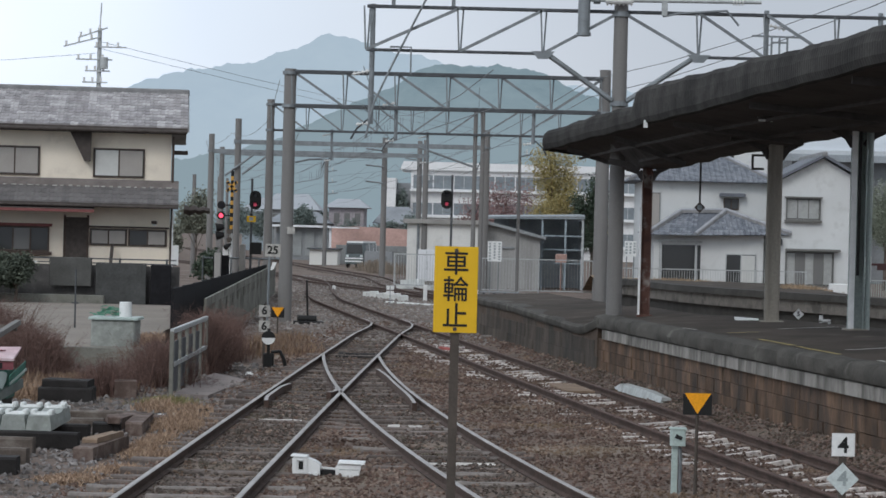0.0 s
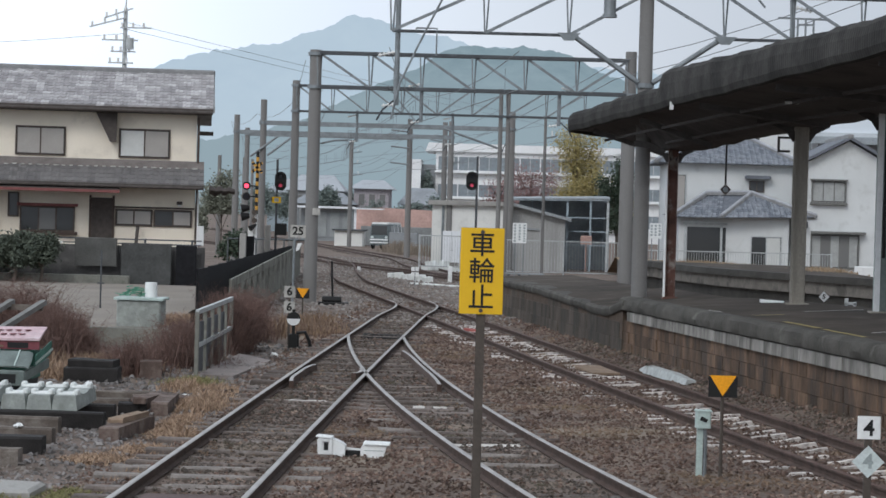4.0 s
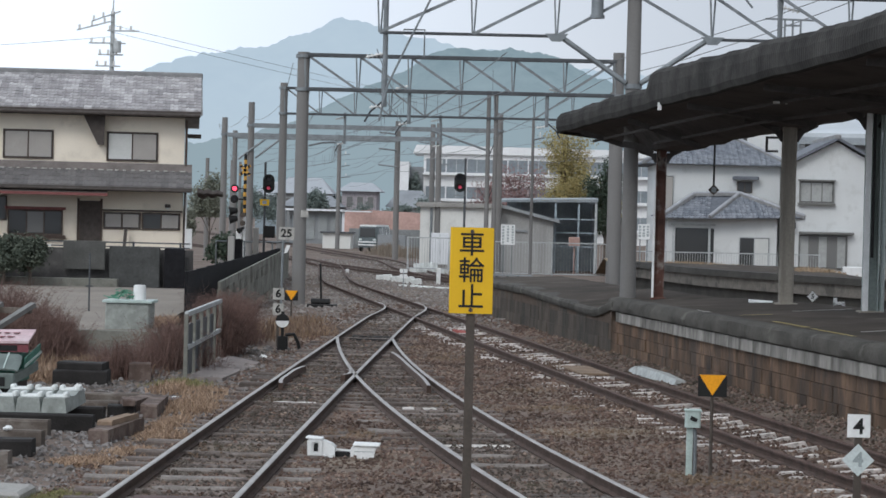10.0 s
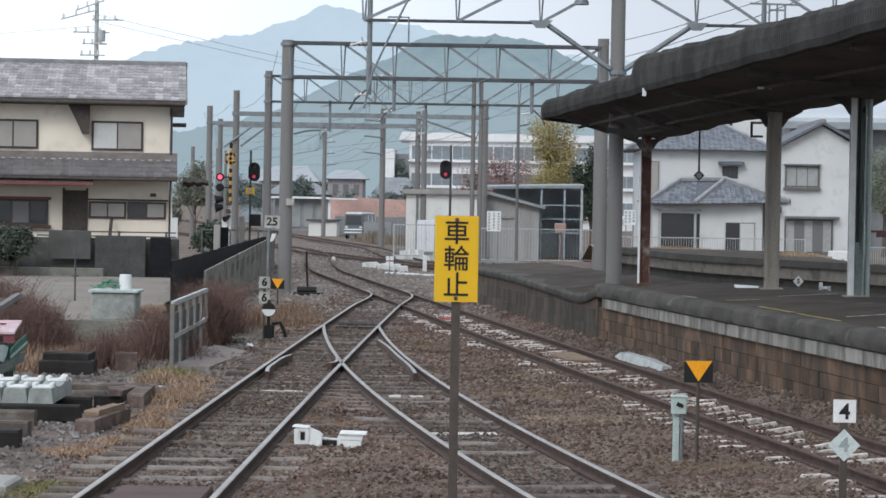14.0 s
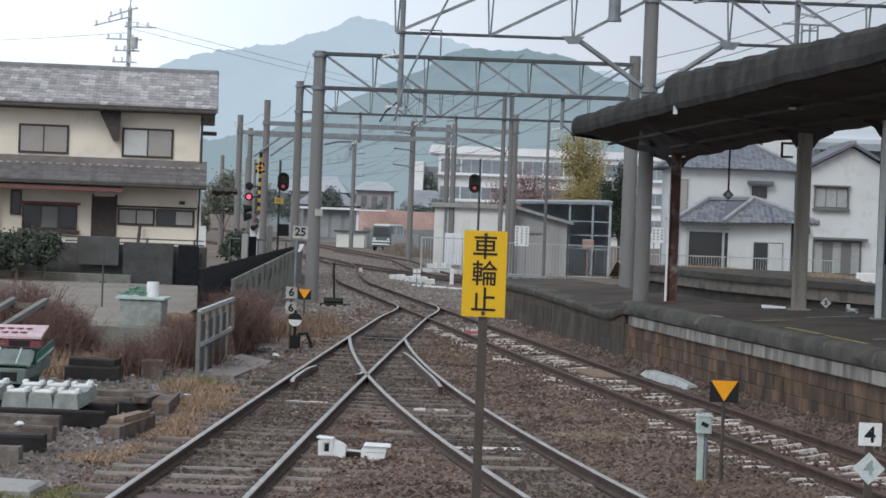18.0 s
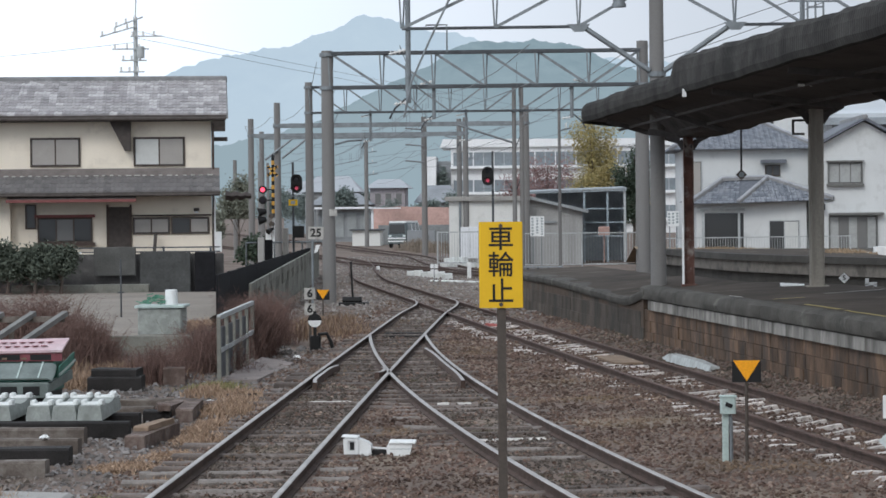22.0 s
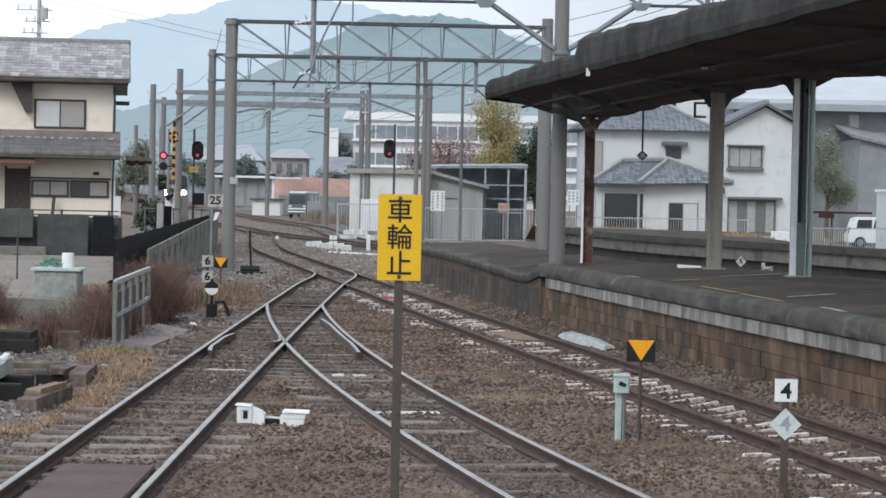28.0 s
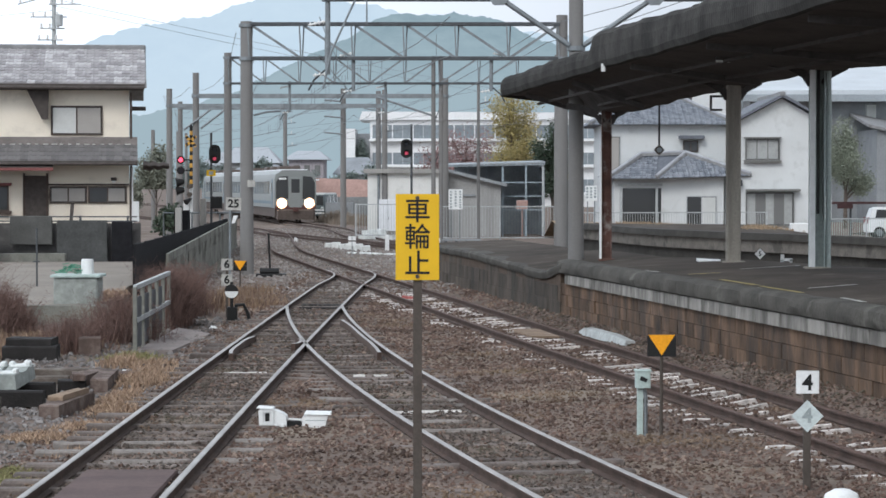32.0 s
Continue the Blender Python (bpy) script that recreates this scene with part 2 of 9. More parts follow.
def island_mat(name, colours, rough=0.9, patch=None, patch_scale=0.45, swing=0.0):
    """Loose pieces in one mesh, each with a tone of its own from the list."""
    m = bpy.data.materials.new(name)
    m.use_nodes = True
    n, l = m.node_tree.nodes, m.node_tree.links
    b = n["Principled BSDF"]
    g = n.new("ShaderNodeNewGeometry")
    r = n.new("ShaderNodeValToRGB")
    r.color_ramp.interpolation = "CONSTANT"
    e = r.color_ramp.elements
    while len(e) < len(colours):
        e.new(0.5)
    for i, c in enumerate(colours):
        e[i].position, e[i].color = i / len(colours), (*c, 1)
    l.new(g.outputs["Random Per Island"], r.inputs["Fac"])
    out = r.outputs["Color"]
    if patch:
        co = n.new("ShaderNodeTexCoord")
        for k, (colour, low, high) in enumerate(((patch, 0.56, 0.7), (None, 0.35, 0.65))):
            nz = n.new("ShaderNodeTexNoise")
            nz.inputs["Scale"].default_value, nz.inputs["Detail"].default_value = patch_scale * (1 + 0.8 * k), 5
            l.new(co.outputs["Object"], nz.inputs["Vector"])
            rp = n.new("ShaderNodeValToRGB")
            rp.color_ramp.elements[0].position, rp.color_ramp.elements[1].position = low, high
            if colour is None:
                rp.color_ramp.elements[0].color = (1 - swing, 1 - swing, 1 - swing, 1)
                rp.color_ramp.elements[1].color = (1 + swing, 1 + swing, 1 + swing, 1)
            l.new(nz.outputs["Fac"], rp.inputs["Fac"])
            mx = n.new("ShaderNodeMix")
            mx.data_type = "RGBA"
            if colour is None:
                mx.blend_type = "MULTIPLY"
                mx.inputs["Factor"].default_value = 1.0
                l.new(rp.outputs["Color"], mx.inputs["B"])
            else:
                half = n.new("ShaderNodeMath")
                half.operation = "MULTIPLY"
                half.inputs[1].default_value = 0.6
                l.new(rp.outputs["Color"], half.inputs[0])
                l.new(half.outputs[0], mx.inputs["Factor"])
                mx.inputs["B"].default_value = (*colour, 1)
            l.new(out, mx.inputs["A"])
            out = mx.outputs["Result"]
    l.new(out, b.inputs["Base Color"])
    b.inputs["Roughness"].default_value = rough
    b.inputs["Specular IOR Level"].default_value = 0.2
    return m


def curve_through(points):
    """A smooth line through points (x, y), as a function of the way along y."""
    ys = np.array([p[1] for p in points], float)
    xs = np.array([p[0] for p in points], float)
    order = np.argsort(ys)
    ys, xs = ys[order], xs[order]
    slopes = np.gradient(xs, ys)

    def at(y):
        y = float(min(max(y, ys[0] - 20), ys[-1] + 20))
        i = int(min(max(np.searchsorted(ys, y) - 1, 0), len(ys) - 2))
        h = ys[i + 1] - ys[i]
        s = (y - ys[i]) / h
        if s < 0:
            return xs[0] + slopes[0] * (y - ys[0])
        if s > 1:
            return xs[-1] + slopes[-1] * (y - ys[-1])
        return ((1 + 2 * s) * (1 - s) ** 2 * xs[i] + s * (1 - s) ** 2 * h * slopes[i] + s * s * (3 - 2 * s) * xs[i + 1] + s * s * (s - 1) * h * slopes[i + 1])
    return at

# ---- materials ----
M_GROUND = mat("yard_soil", (0.15, 0.113, 0.092), 0.95, grain=0.7, var=0.3, scale=0.5, fine=14, bump=0.6, stain=(0.23, 0.19, 0.145), stain_amount=0.3, stain_scale=0.25)
M_CONCRETE = mat("weathered_concrete", (0.33, 0.32, 0.3), 0.9, var=0.2, scale=1.2, fine=40, stain=(0.1, 0.095, 0.085), stain_amount=0.35, streak=True)
M_POLE = mat("pole_concrete", (0.19, 0.185, 0.178), 0.85, var=0.18, scale=1.2, fine=30, bump=0.06, stain=(0.165, 0.16, 0.152), stain_amount=0.3, streak=True, grain=0.2)
M_GALV = mat("dull_galvanised_steel", (0.22, 0.24, 0.25), 0.55, 0.5, var=0.2, scale=4, fine=50, bump=0.05)
M_RAIL_SIDE = mat("rusty_rail_side", (0.075, 0.05, 0.04), 0.85, 0.1, var=0.3, scale=5, fine=60)
M_RAIL_TOP = mat("polished_rail_top", (0.37, 0.35, 0.33), 0.55, 0.55, var=0.2, scale=2, fine=30, bump=0.03)
M_RAIL_RUST = mat("brown_rail_top", (0.09, 0.053, 0.041), 0.7, 0.2, var=0.3, scale=3, fine=40)
M_SLEEPER = mat("dark_timber_sleeper", (0.14, 0.116, 0.103), 0.95, var=0.3, scale=5, fine=40, bump=0.5, stain=(0.27, 0.25, 0.235), stain_amount=0.16, stain_scale=3, rand=0.3)
M_SLEEPER_PALE = mat("bleached_sleeper", (0.58, 0.54, 0.51), 0.95, var=0.3, scale=6, fine=40, bump=0.4, stain=(0.15, 0.12, 0.1), stain_amount=0.25, stain_scale=4, rand=0.2)
M_ASPHALT = mat("platform_asphalt", (0.06, 0.049, 0.04), 0.95, var=0.4, scale=0.7, fine=40, spec=0.15, stain=(0.11, 0.098, 0.078), stain_amount=0.2, stain_scale=1.4)
M_COPING = mat("mossy_coping", (0.07, 0.065, 0.056), 0.95, var=0.35, scale=1.6, fine=22, bump=0.5, stain=(0.14, 0.135, 0.115), stain_amount=0.18, stain_scale=1.5, placed=True)
M_STRIP = mat("pale_concrete_strip", (0.235, 0.222, 0.2), 0.9, var=0.4, scale=3.2, fine=24, stain=(0.1, 0.094, 0.083), stain_amount=0.5, stain_scale=2.6, rand=0.14, streak=0.3, placed=True)
M_WALLSTONE = mat("brown_stone_block", (0.115, 0.073, 0.047), 0.95, var=0.5, scale=3.0, fine=16, bump=0.5, stain=(0.055, 0.042, 0.034), stain_amount=0.55, stain_scale=1.6, rand=0.3, streak=0.4, placed=True)
M_MORTAR = mat("dark_mortar", (0.085, 0.062, 0.046), 0.95)
M_CANOPY = mat("sooty_canopy", (0.082, 0.076, 0.073), 0.95, var=0.35, scale=1.2, fine=20, bump=0.4, stain=(0.045, 0.043, 0.041), stain_amount=0.35)
M_FASCIA = mat("mossy_corrugated_sheet", (0.046, 0.044, 0.041), 0.95, var=0.35, scale=1.6, fine=15, bump=0.4, spec=0.15, stain=(0.024, 0.024, 0.022), stain_amount=0.4, stain_scale=1.1)
M_YELLOW = mat("yellow_sign_paint", (0.7, 0.425, 0.013), 0.55, var=0.05, scale=2, fine=40, bump=0.0, grain=0.06)
M_BLACK = mat("black_paint", (0.012, 0.012, 0.012), 0.55, var=0.1, bump=0.05)
M_WHITE = mat("white_paint", (0.72, 0.73, 0.72), 0.6, var=0.06, scale=5, fine=40, bump=0.0, grain=0.15, stain=(0.4, 0.4, 0.38), stain_amount=0.15)
M_ORANGE = mat("orange_reflector", (0.85, 0.36, 0.012), 0.4, var=0.05, bump=0.0)
M_POST_BROWN = mat("brown_post_paint", (0.075, 0.062, 0.052), 0.7, var=0.2, scale=6, fine=50)
M_STUCCO = mat("cream_stucco", (0.82, 0.745, 0.625), 0.92, var=0.06, scale=0.8, fine=30, bump=0.1, stain=(0.68, 0.61, 0.51), stain_amount=0.2, grain=0.15)
M_WOODFENCE = mat("black_board_fence", (0.014, 0.014, 0.016), 0.9, var=0.25, spec=0.2)

# ---- ground, tracks and platform ----
RAIL_H = 0.12
GAUGE = 1.067


def line_main(y):
    """Track beside the platform."""
    if y <= 92:
        return -1.77 - 0.1415 * (y - 65.5) + 0.00035 * max(0.0, 50 - y) ** 2
    return LINE_MAIN_FAR(y)


LINE_MAIN_FAR = curve_through([(-3.822, 80), (-5.52, 92), (-6.75, 105), (-7.75, 119), (-8.85, 131), (-11.0, 143), (-14.4, 158), (-18.5, 175), (-28.5, 215)])


def line_left(y):
    """Stub track that leaves the main one by a turnout."""
    if y < 62:
        return -2.79 + 0.003 * (y - 25) + 0.00008 * (y - 25) ** 2
    s = min(1.0, (y - 62) / 12.0)
    return (-2.57 + 0.008 * (y - 62)) * (1 - s * s) + line_main(y) * s * s


def line_right(y):
    """Stub track that leaves the left one by a second turnout."""
    u = (y - 25) / 10
    return 0.44 - 1.69 * u + 0.20 * u * u


LINE_THROUGH = curve_through([(-118, 700), (-83, 560), (-54.5, 420), (-37.15, 320), (-25.9, 257), (-21.1, 232), (-16.76, 209), (-13.25, 188), (-11.5, 177), (-9.75, 166), (-6.4, 146), (-4.1, 122), (-1.0, 100), (3.1, 80), (7.1, 62), (11.0, 48), (16.5, 34), (21.5, 24)])


def rail_geo(line, side, y0, y1, step=1.0):
    """One rail: head, web and foot, swept along a line."""
    prof = [(-0.055, -0.12), (0.055, -0.12), (0.055, -0.108), (0.01, -0.092), (0.01, -0.038), (0.031, -0.03), (0.031, -0.007), (0.024, 0.0),
            (-0.024, 0.0), (-0.031, -0.007), (-0.031, -0.03), (-0.01, -0.038), (-0.01, -0.092), (-0.055, -0.108)]
    n = max(2, int((y1 - y0) / step) + 1)
    rings = []
    for i in range(n):
        y = y0 + (y1 - y0) * i / (n - 1)
        s = (line(y + 0.2) - line(y - 0.2)) / 0.4
        k = math.hypot(1, s)
        off = side * (GAUGE / 2 + 0.0325)
        rings.append([(line(y) + (off + px) / k, y - s * (off + px) / k, pz) for px, pz in prof])
    g = Geo().loft(rings)
    g.m = [1 if (i < (n - 1) * 14 and i % 14 in (6, 7, 8)) else 0 for i in range(len(g.f))]
    return g


def track(label, line, y0, y1, tops, sleeper_mat, sleeper_span, pitch=0.62, length=2.1, top=-0.09, sink=0.06, seed=1, half=0.1, skip=0.0, worn=False):
    t = thing("railway_track", label, "railway track", kind="structure")
    for side in (-1, 1):
        part("rail", rail_geo(line, side, y0, y1), [M_RAIL_SIDE, tops], t, smooth=True)
    rnd = random.Random(seed)
    shapes = []
    if worn:
        # bleached only where the wood lies bare: a split end outside the rail, and the hollowed middle that rises to one side
        for k in range(12):
            far = k >= 6
            a = rnd.uniform(-0.1, 0.1)
            m0, m1 = (rnd.uniform(-0.42, -0.3), rnd.uniform(0.3, 0.46)) if far else (rnd.uniform(-0.36, -0.12), rnd.uniform(0.08, 0.34))
            w = rnd.uniform(0.6, 1.0) if far else rnd.uniform(0.7, 1.2)
            rise = rnd.uniform(0.015, 0.04)
            rings = []
            for x, z, h in ((-1.06 + a, -0.05, 0.012), (-1.0 + a, 0.0, 0.03), (-0.82 + a, 0.004, 0.045), (-0.7 + a * 0.5, -0.004, 0.03), (-0.63 + a * 0.5, -0.08, 0.02), (m0 - 0.06, -0.08, 0.015), (m0, -0.012, 0.018),
                            (m0 * 0.6 + m1 * 0.4, 0.004, 0.04), (m0 * 0.3 + m1 * 0.7, rise * 0.7, 0.034), (m1, rise, 0.012), (m1 + 0.06, -0.08, 0.012), (1.0, -0.09, 0.03)):
                t0 = rnd.uniform(-0.012, 0.012)
                h *= w * rnd.uniform(0.8, 1.2)
                rings.append([(x, t0 - h, -0.16), (x, t0 + h, -0.16), (x, t0 + h, z - 0.01), (x, t0, z), (x, t0 - h, z - 0.01)])
            shapes.append(Geo().loft(rings).mesh("sleeper", sleeper_mat))
    for k in range(0 if worn else 5):
        dx, dw = rnd.uniform(-0.08, 0.08), rnd.uniform(-0.018, 0.02)
        g = Geo().box(-length / 2 + dx, length / 2 + dx, -half - dw, half + dw, -0.13, 0.0, 0.02)
        shapes.append(g.mesh("sleeper", sleeper_mat))
    y = sleeper_span[0]
    while y < sleeper_span[1]:
        s = (line(y + 0.2) - line(y - 0.2)) / 0.4
        ob = part("sleeper", rnd.choice((shapes[6:] if y > 34 else shapes[:6]) if worn else shapes), None, t)
        ob.matrix_basis = pose(line(y), y, top - sink * rnd.random() ** 1.3, rnd.uniform(-2, 2), rnd.uniform(-0.6, 0.6), -math.degrees(math.atan(s)) + (rnd.uniform(0, 16) if worn else rnd.uniform(-1.5, 1.5)))
        y += pitch * rnd.uniform(0.93, 1.07)
        if rnd.random() < skip:
            y += pitch
    return t


track("two rails with bright tops on dark old timber sleepers", line_left, 6, 74, M_RAIL_TOP, M_SLEEPER, (7, 72), seed=3)
track("bright curved rails branching off over old timber sleepers", line_right, 8, 51.5, M_RAIL_TOP, M_SLEEPER, (9, 46), length=2.0, seed=4)
track("rusty rails on bleached pale sleepers below the platform", line_main, 8, 215, M_RAIL_RUST, M_SLEEPER_PALE, (9, 60), pitch=0.6, top=-0.094, sink=0.02, seed=5, skip=0.14, worn=True)
SIDING = curve_through([(-10.7, 142), (-9.5, 133), (-7.5, 125), (-5.54, 117), (-4.03, 112), (-2.0, 103.4), (0.2, 94), (1.9, 82), (3.8, 66), (4.9, 57), (7.2, 45.5)])
track("rusty siding rails crossing the yard behind the platform", SIDING, 46, 142, M_RAIL_RUST, M_SLEEPER, (70, 138), pitch=0.75, seed=8)
track("through rails curving behind the platform", LINE_THROUGH, 26, 340, M_RAIL_RUST, M_SLEEPER, (55, 175), pitch=0.75, seed=6)


def ground_height(x, y):
    z = -0.175 + 0.03 * noise.noise((x * 0.35, y * 0.35, 0)) + 0.02 * noise.noise((x * 1.7, y * 1.7, 3))
    bed = min(1.0, max(0.0, (x + 3.75) / 0.35)) if y < 62 else 0.6
    # gravel banked up against the platform wall
    gap = line_main(y) + 1.55 - x if 12 < y < 66 else 9.0
    bank = 0.15 * max(0.0, 1 - max(0.0, gap) / 0.55) if gap > -1.5 else 0.0
    return z + 0.045 * bed + bank


def ground_sheet():
    xs = [-900, -300, -120, -60, -40, -30, -24] + [-20 + 0.5 * i for i in range(81)] + [24, 30, 40, 60, 120, 300, 900]
    ys = [-60, -20, 0, 6, 10] + [12 + 0.5 * i for i in range(120)] + [73, 76, 80, 85, 90, 96, 103, 110, 120, 135, 150, 170, 200, 250, 320, 450, 700, 1100, 1800, 2800, 4200]
    vs = [(x, y, ground_height(x, y) if y < 200 and abs(x) < 45 else -0.2) for y in ys for x in xs]
    w = len(xs)
    fs = [(j * w + i, j * w + i + 1, (j + 1) * w + i + 1, (j + 1) * w + i) for j in range(len(ys) - 1) for i in range(w - 1)]
    g = Geo().add(vs, fs)
    return tagged(part("ground", g, M_GROUND, None, smooth=True), "brown and grey gravelly yard ground", "ground", kind="structure")


ground_sheet()


def edge_x(y):
    return line_main(y) + 1.55


def end_drop(y):
    s = min(1.0, max(0.0, (y - 47.2) / 2.6))
    return s * s * (3 - 2 * s) * (0.62 - 0.36 * min(1.0, max(0.0, (y - 49.8) / 9.0)))


def platform():
    p = thing("platform", "low island platform with a stone block wall and a pale concrete band", "platform", kind="structure")
    far = curve_through([(1.9, 66), (3.2, 57), (5.5, 45.5), (8.2, 38.5), (12.5, 30), (20, 18)])
    ys = [10 + 1.0 * i for i in range(38)] + [48.4, 49, 49.6, 50.2, 51] + [52 + 1.0 * i for i in range(16)]
    rings_top = []
    for y in ys:
        e, f = edge_x(y), far(y)
        if f < e + 0.8:
            f = e + 0.8
        drop = 0.40 * end_drop(y)
        row = []
        for k in range(9):
            s = k / 8
            d = s * (f - e)
            z = 1.03 + min(0.1, 0.035 * d) - drop * (1 - min(1.0, d / 2.2) * (0.75 if y < 56 else 0.2))
            row.append((e + d, y, z))
        rings_top.append(row)
    g = Geo()
    n = 9
    vs = [q for r in rings_top for q in r]
    fs = [(i * n + k, i * n + k + 1, (i + 1) * n + k + 1, (i + 1) * n + k) for i in range(len(ys) - 1) for k in range(n - 1)]
    g.add(vs, fs)
    part("platform_surface", g, M_ASPHALT, p, "dark worn asphalt with faded paint marks")
    # side walls behind the facing, far wall and end wall
    g = Geo()
    for k, off in ((0, 0.06), (n - 1, 0.0)):
        rows = [[(r[k][0] + off, r[k][1], r[k][2] - 0.004), (r[k][0] + off, r[k][1], -0.3)] for r in rings_top]
        g.loft(rows, closed=False)
    g.loft([[q for q in rings_top[-1]], [(q[0], q[1], -0.3) for q in rings_top[-1]]], closed=False)
    g.loft([[q for q in rings_top[0]], [(q[0], q[1], -0.3) for q in rings_top[0]]], closed=False)
    part("core_wall", g, M_MORTAR, p)
    return p


PLATFORM = platform()


def along(line, y, off=0.0):
    """A pose on a line at y, turned along it, off metres to its right."""
    s = (line(y + 0.3) - line(y - 0.3)) / 0.6
    k = math.hypot(1, s)
    return Matrix.Translation((line(y) + off / k, y - s * off / k, 0)) @ Matrix.Rotation(-math.atan(s), 4, "Z")


M_ENDSTONE = mat("dark_mossy_stone", (0.078, 0.064, 0.051), 0.95, var=0.45, scale=2.2, fine=20, bump=0.4, stain=(0.038, 0.034, 0.029), stain_amount=0.5, stain_scale=1.4, rand=0.2, streak=0.35, placed=True)


def platform_facing():
    rnd = random.Random(11)

    def row(name, y0, y1, length, z0, z1, out, material, n=5, rough=0.005, gap=0.012):
        shapes = []
        for k in range(n):
            d = rnd.uniform(-rough, rough)
            shapes.append(Geo().box(-out + d, 0.1, -length / 2 + gap / 2, length / 2 - gap / 2, z0 + gap / 2, z1 - gap / 2, 0.005).mesh(name, material))
        y = y0
        while y < y1:
            ob = part(name, rnd.choice(shapes), None, PLATFORM)
            ob.matrix_basis = along(edge_x, y + length / 2)
            y += length
    row("stone_block", 23.6, 48.0, 0.47, 0.4, 0.615, 0.0, M_WALLSTONE, n=9, rough=0.012, gap=0.008)
    row("stone_block", 23.4, 48.2, 0.51, 0.19, 0.4, 0.006, M_WALLSTONE, n=9, rough=0.012, gap=0.008)
    row("stone_block", 23.5, 48.0, 0.49, -0.02, 0.19, 0.012, M_WALLSTONE, n=9, rough=0.012, gap=0.008)
    row("stone_block", 23.5, 48.0, 0.98, -0.26, -0.02, 0.016, M_WALLSTONE, gap=0.008)
    row("stone_block", 14.6, 23.2, 0.98, -0.26, 0.615, 0.006, M_WALLSTONE, gap=0.008)
    row("concrete_slab", 15.0, 47.4, 1.2, 0.615, 0.8, 0.05, M_STRIP, gap=0.008, rough=0.01)
    # coping stones: worn round, lumpy and grown over, each cut from one uneven run
    def lumpy(y, k):
        return 0.022 * noise.noise((y * 1.1, k * 0.9, 4.0)) + 0.014 * noise.noise((y * 3.1, k * 1.3, 9.0))
    y0 = 15.0
    while y0 < 47.6:
        length = rnd.uniform(0.85, 1.35)
        rings = []
        n = 7
        for i in range(n):
            y = y0 + 0.004 + (length - 0.008) * i / (n - 1)
            m = along(edge_x, y)
            prof = [(0.2, 0.803), (-0.055, 0.803), (-0.085 + lumpy(y, 1), 0.825), (-0.1 + lumpy(y, 2), 0.92), (-0.075 + lumpy(y, 3), 1.015 + lumpy(y, 7)), (-0.015 + lumpy(y, 4), 1.05 + lumpy(y, 8)),
                    (0.1 + lumpy(y, 5), 1.062 + lumpy(y, 9)), (0.24 + lumpy(y, 6) * 2, 1.058 + lumpy(y, 10) * 0.6), (0.34 + lumpy(y, 11) * 2, 1.03)]
            rings.append([tuple(m @ Vector((px, 0, pz))) for px, pz in prof])
        part("coping_stone", Geo().loft(rings), M_COPING, PLATFORM, smooth=True)
        y0 += length
    # plain end of the platform: a dark rendered wall with shallow ribs under a rounded edge
    g = Geo()
    for i in range(36):
        y = 48.2 + i * 0.5
        m = along(edge_x, y)
        d = 0.38 * end_drop(y)
        g.box(-0.02 - 0.004 * (i % 9 == 0), 0.1, -0.252, 0.252, -0.25, 0.99 - d - 0.12, 0, at=m)
    part("end_wall", g, M_MORTAR, PLATFORM)
    row("end_block", 48.2, 65.0, 1.2, 0.26, 0.56, 0.03, M_ENDSTONE, gap=0.006)
    row("end_block", 47.9, 65.0, 1.25, -0.22, 0.26, 0.04, M_ENDSTONE, gap=0.006)
    row("end_block", 49.6, 65.0, 1.1, 0.56, 0.72, 0.02, M_ENDSTONE, gap=0.006)
    rings = []
    for i in range(75):
        y = 47.55 + i * 0.25
        m = along(edge_x, y)
        d = 0.40 * end_drop(y) + 0.006 * math.sin(i * 0.55)
        prof = [(0.15, 0.86 - d), (-0.06, 0.86 - d), (-0.1, 0.92 - d), (-0.1, 0.99 - d), (-0.06, 1.03 - d), (0.3, 1.045 - d), (0.3, 0.9 - d)]
        rings.append([tuple(m @ Vector((px, 0, pz))) for px, pz in prof])
    part("end_coping", Geo().loft(rings), M_COPING, PLATFORM, smooth=True)


platform_facing()

# ---- platform canopy ----
M_STEEL_RUST = mat("rusty_red_column_paint", (0.1, 0.052, 0.041), 0.8, 0.1, var=0.4, scale=3, fine=25, stain=(0.3, 0.28, 0.26), stain_amount=0.3, stain_scale=2.5)
M_STEEL_PALE = mat("pale_green_column_paint", (0.34, 0.39, 0.37), 0.6, var=0.15, scale=3, fine=25, stain=(0.16, 0.15, 0.13), stain_amount=0.3, streak=True)
M_COL_CONCRETE = mat("beige_concrete_column", (0.3, 0.275, 0.235), 0.9, var=0.15, scale=2, fine=25, stain=(0.14, 0.125, 0.105), stain_amount=0.35, streak=True)


def step_up(y):
    """The near part of the roof lies higher than the end bay, by less and less towards the camera."""
    s = min(1.0, max(0.0, (45.7 - y) / 0.4))
    return s * max(0.0, 0.1 + 0.0145 * (y - 34.5))


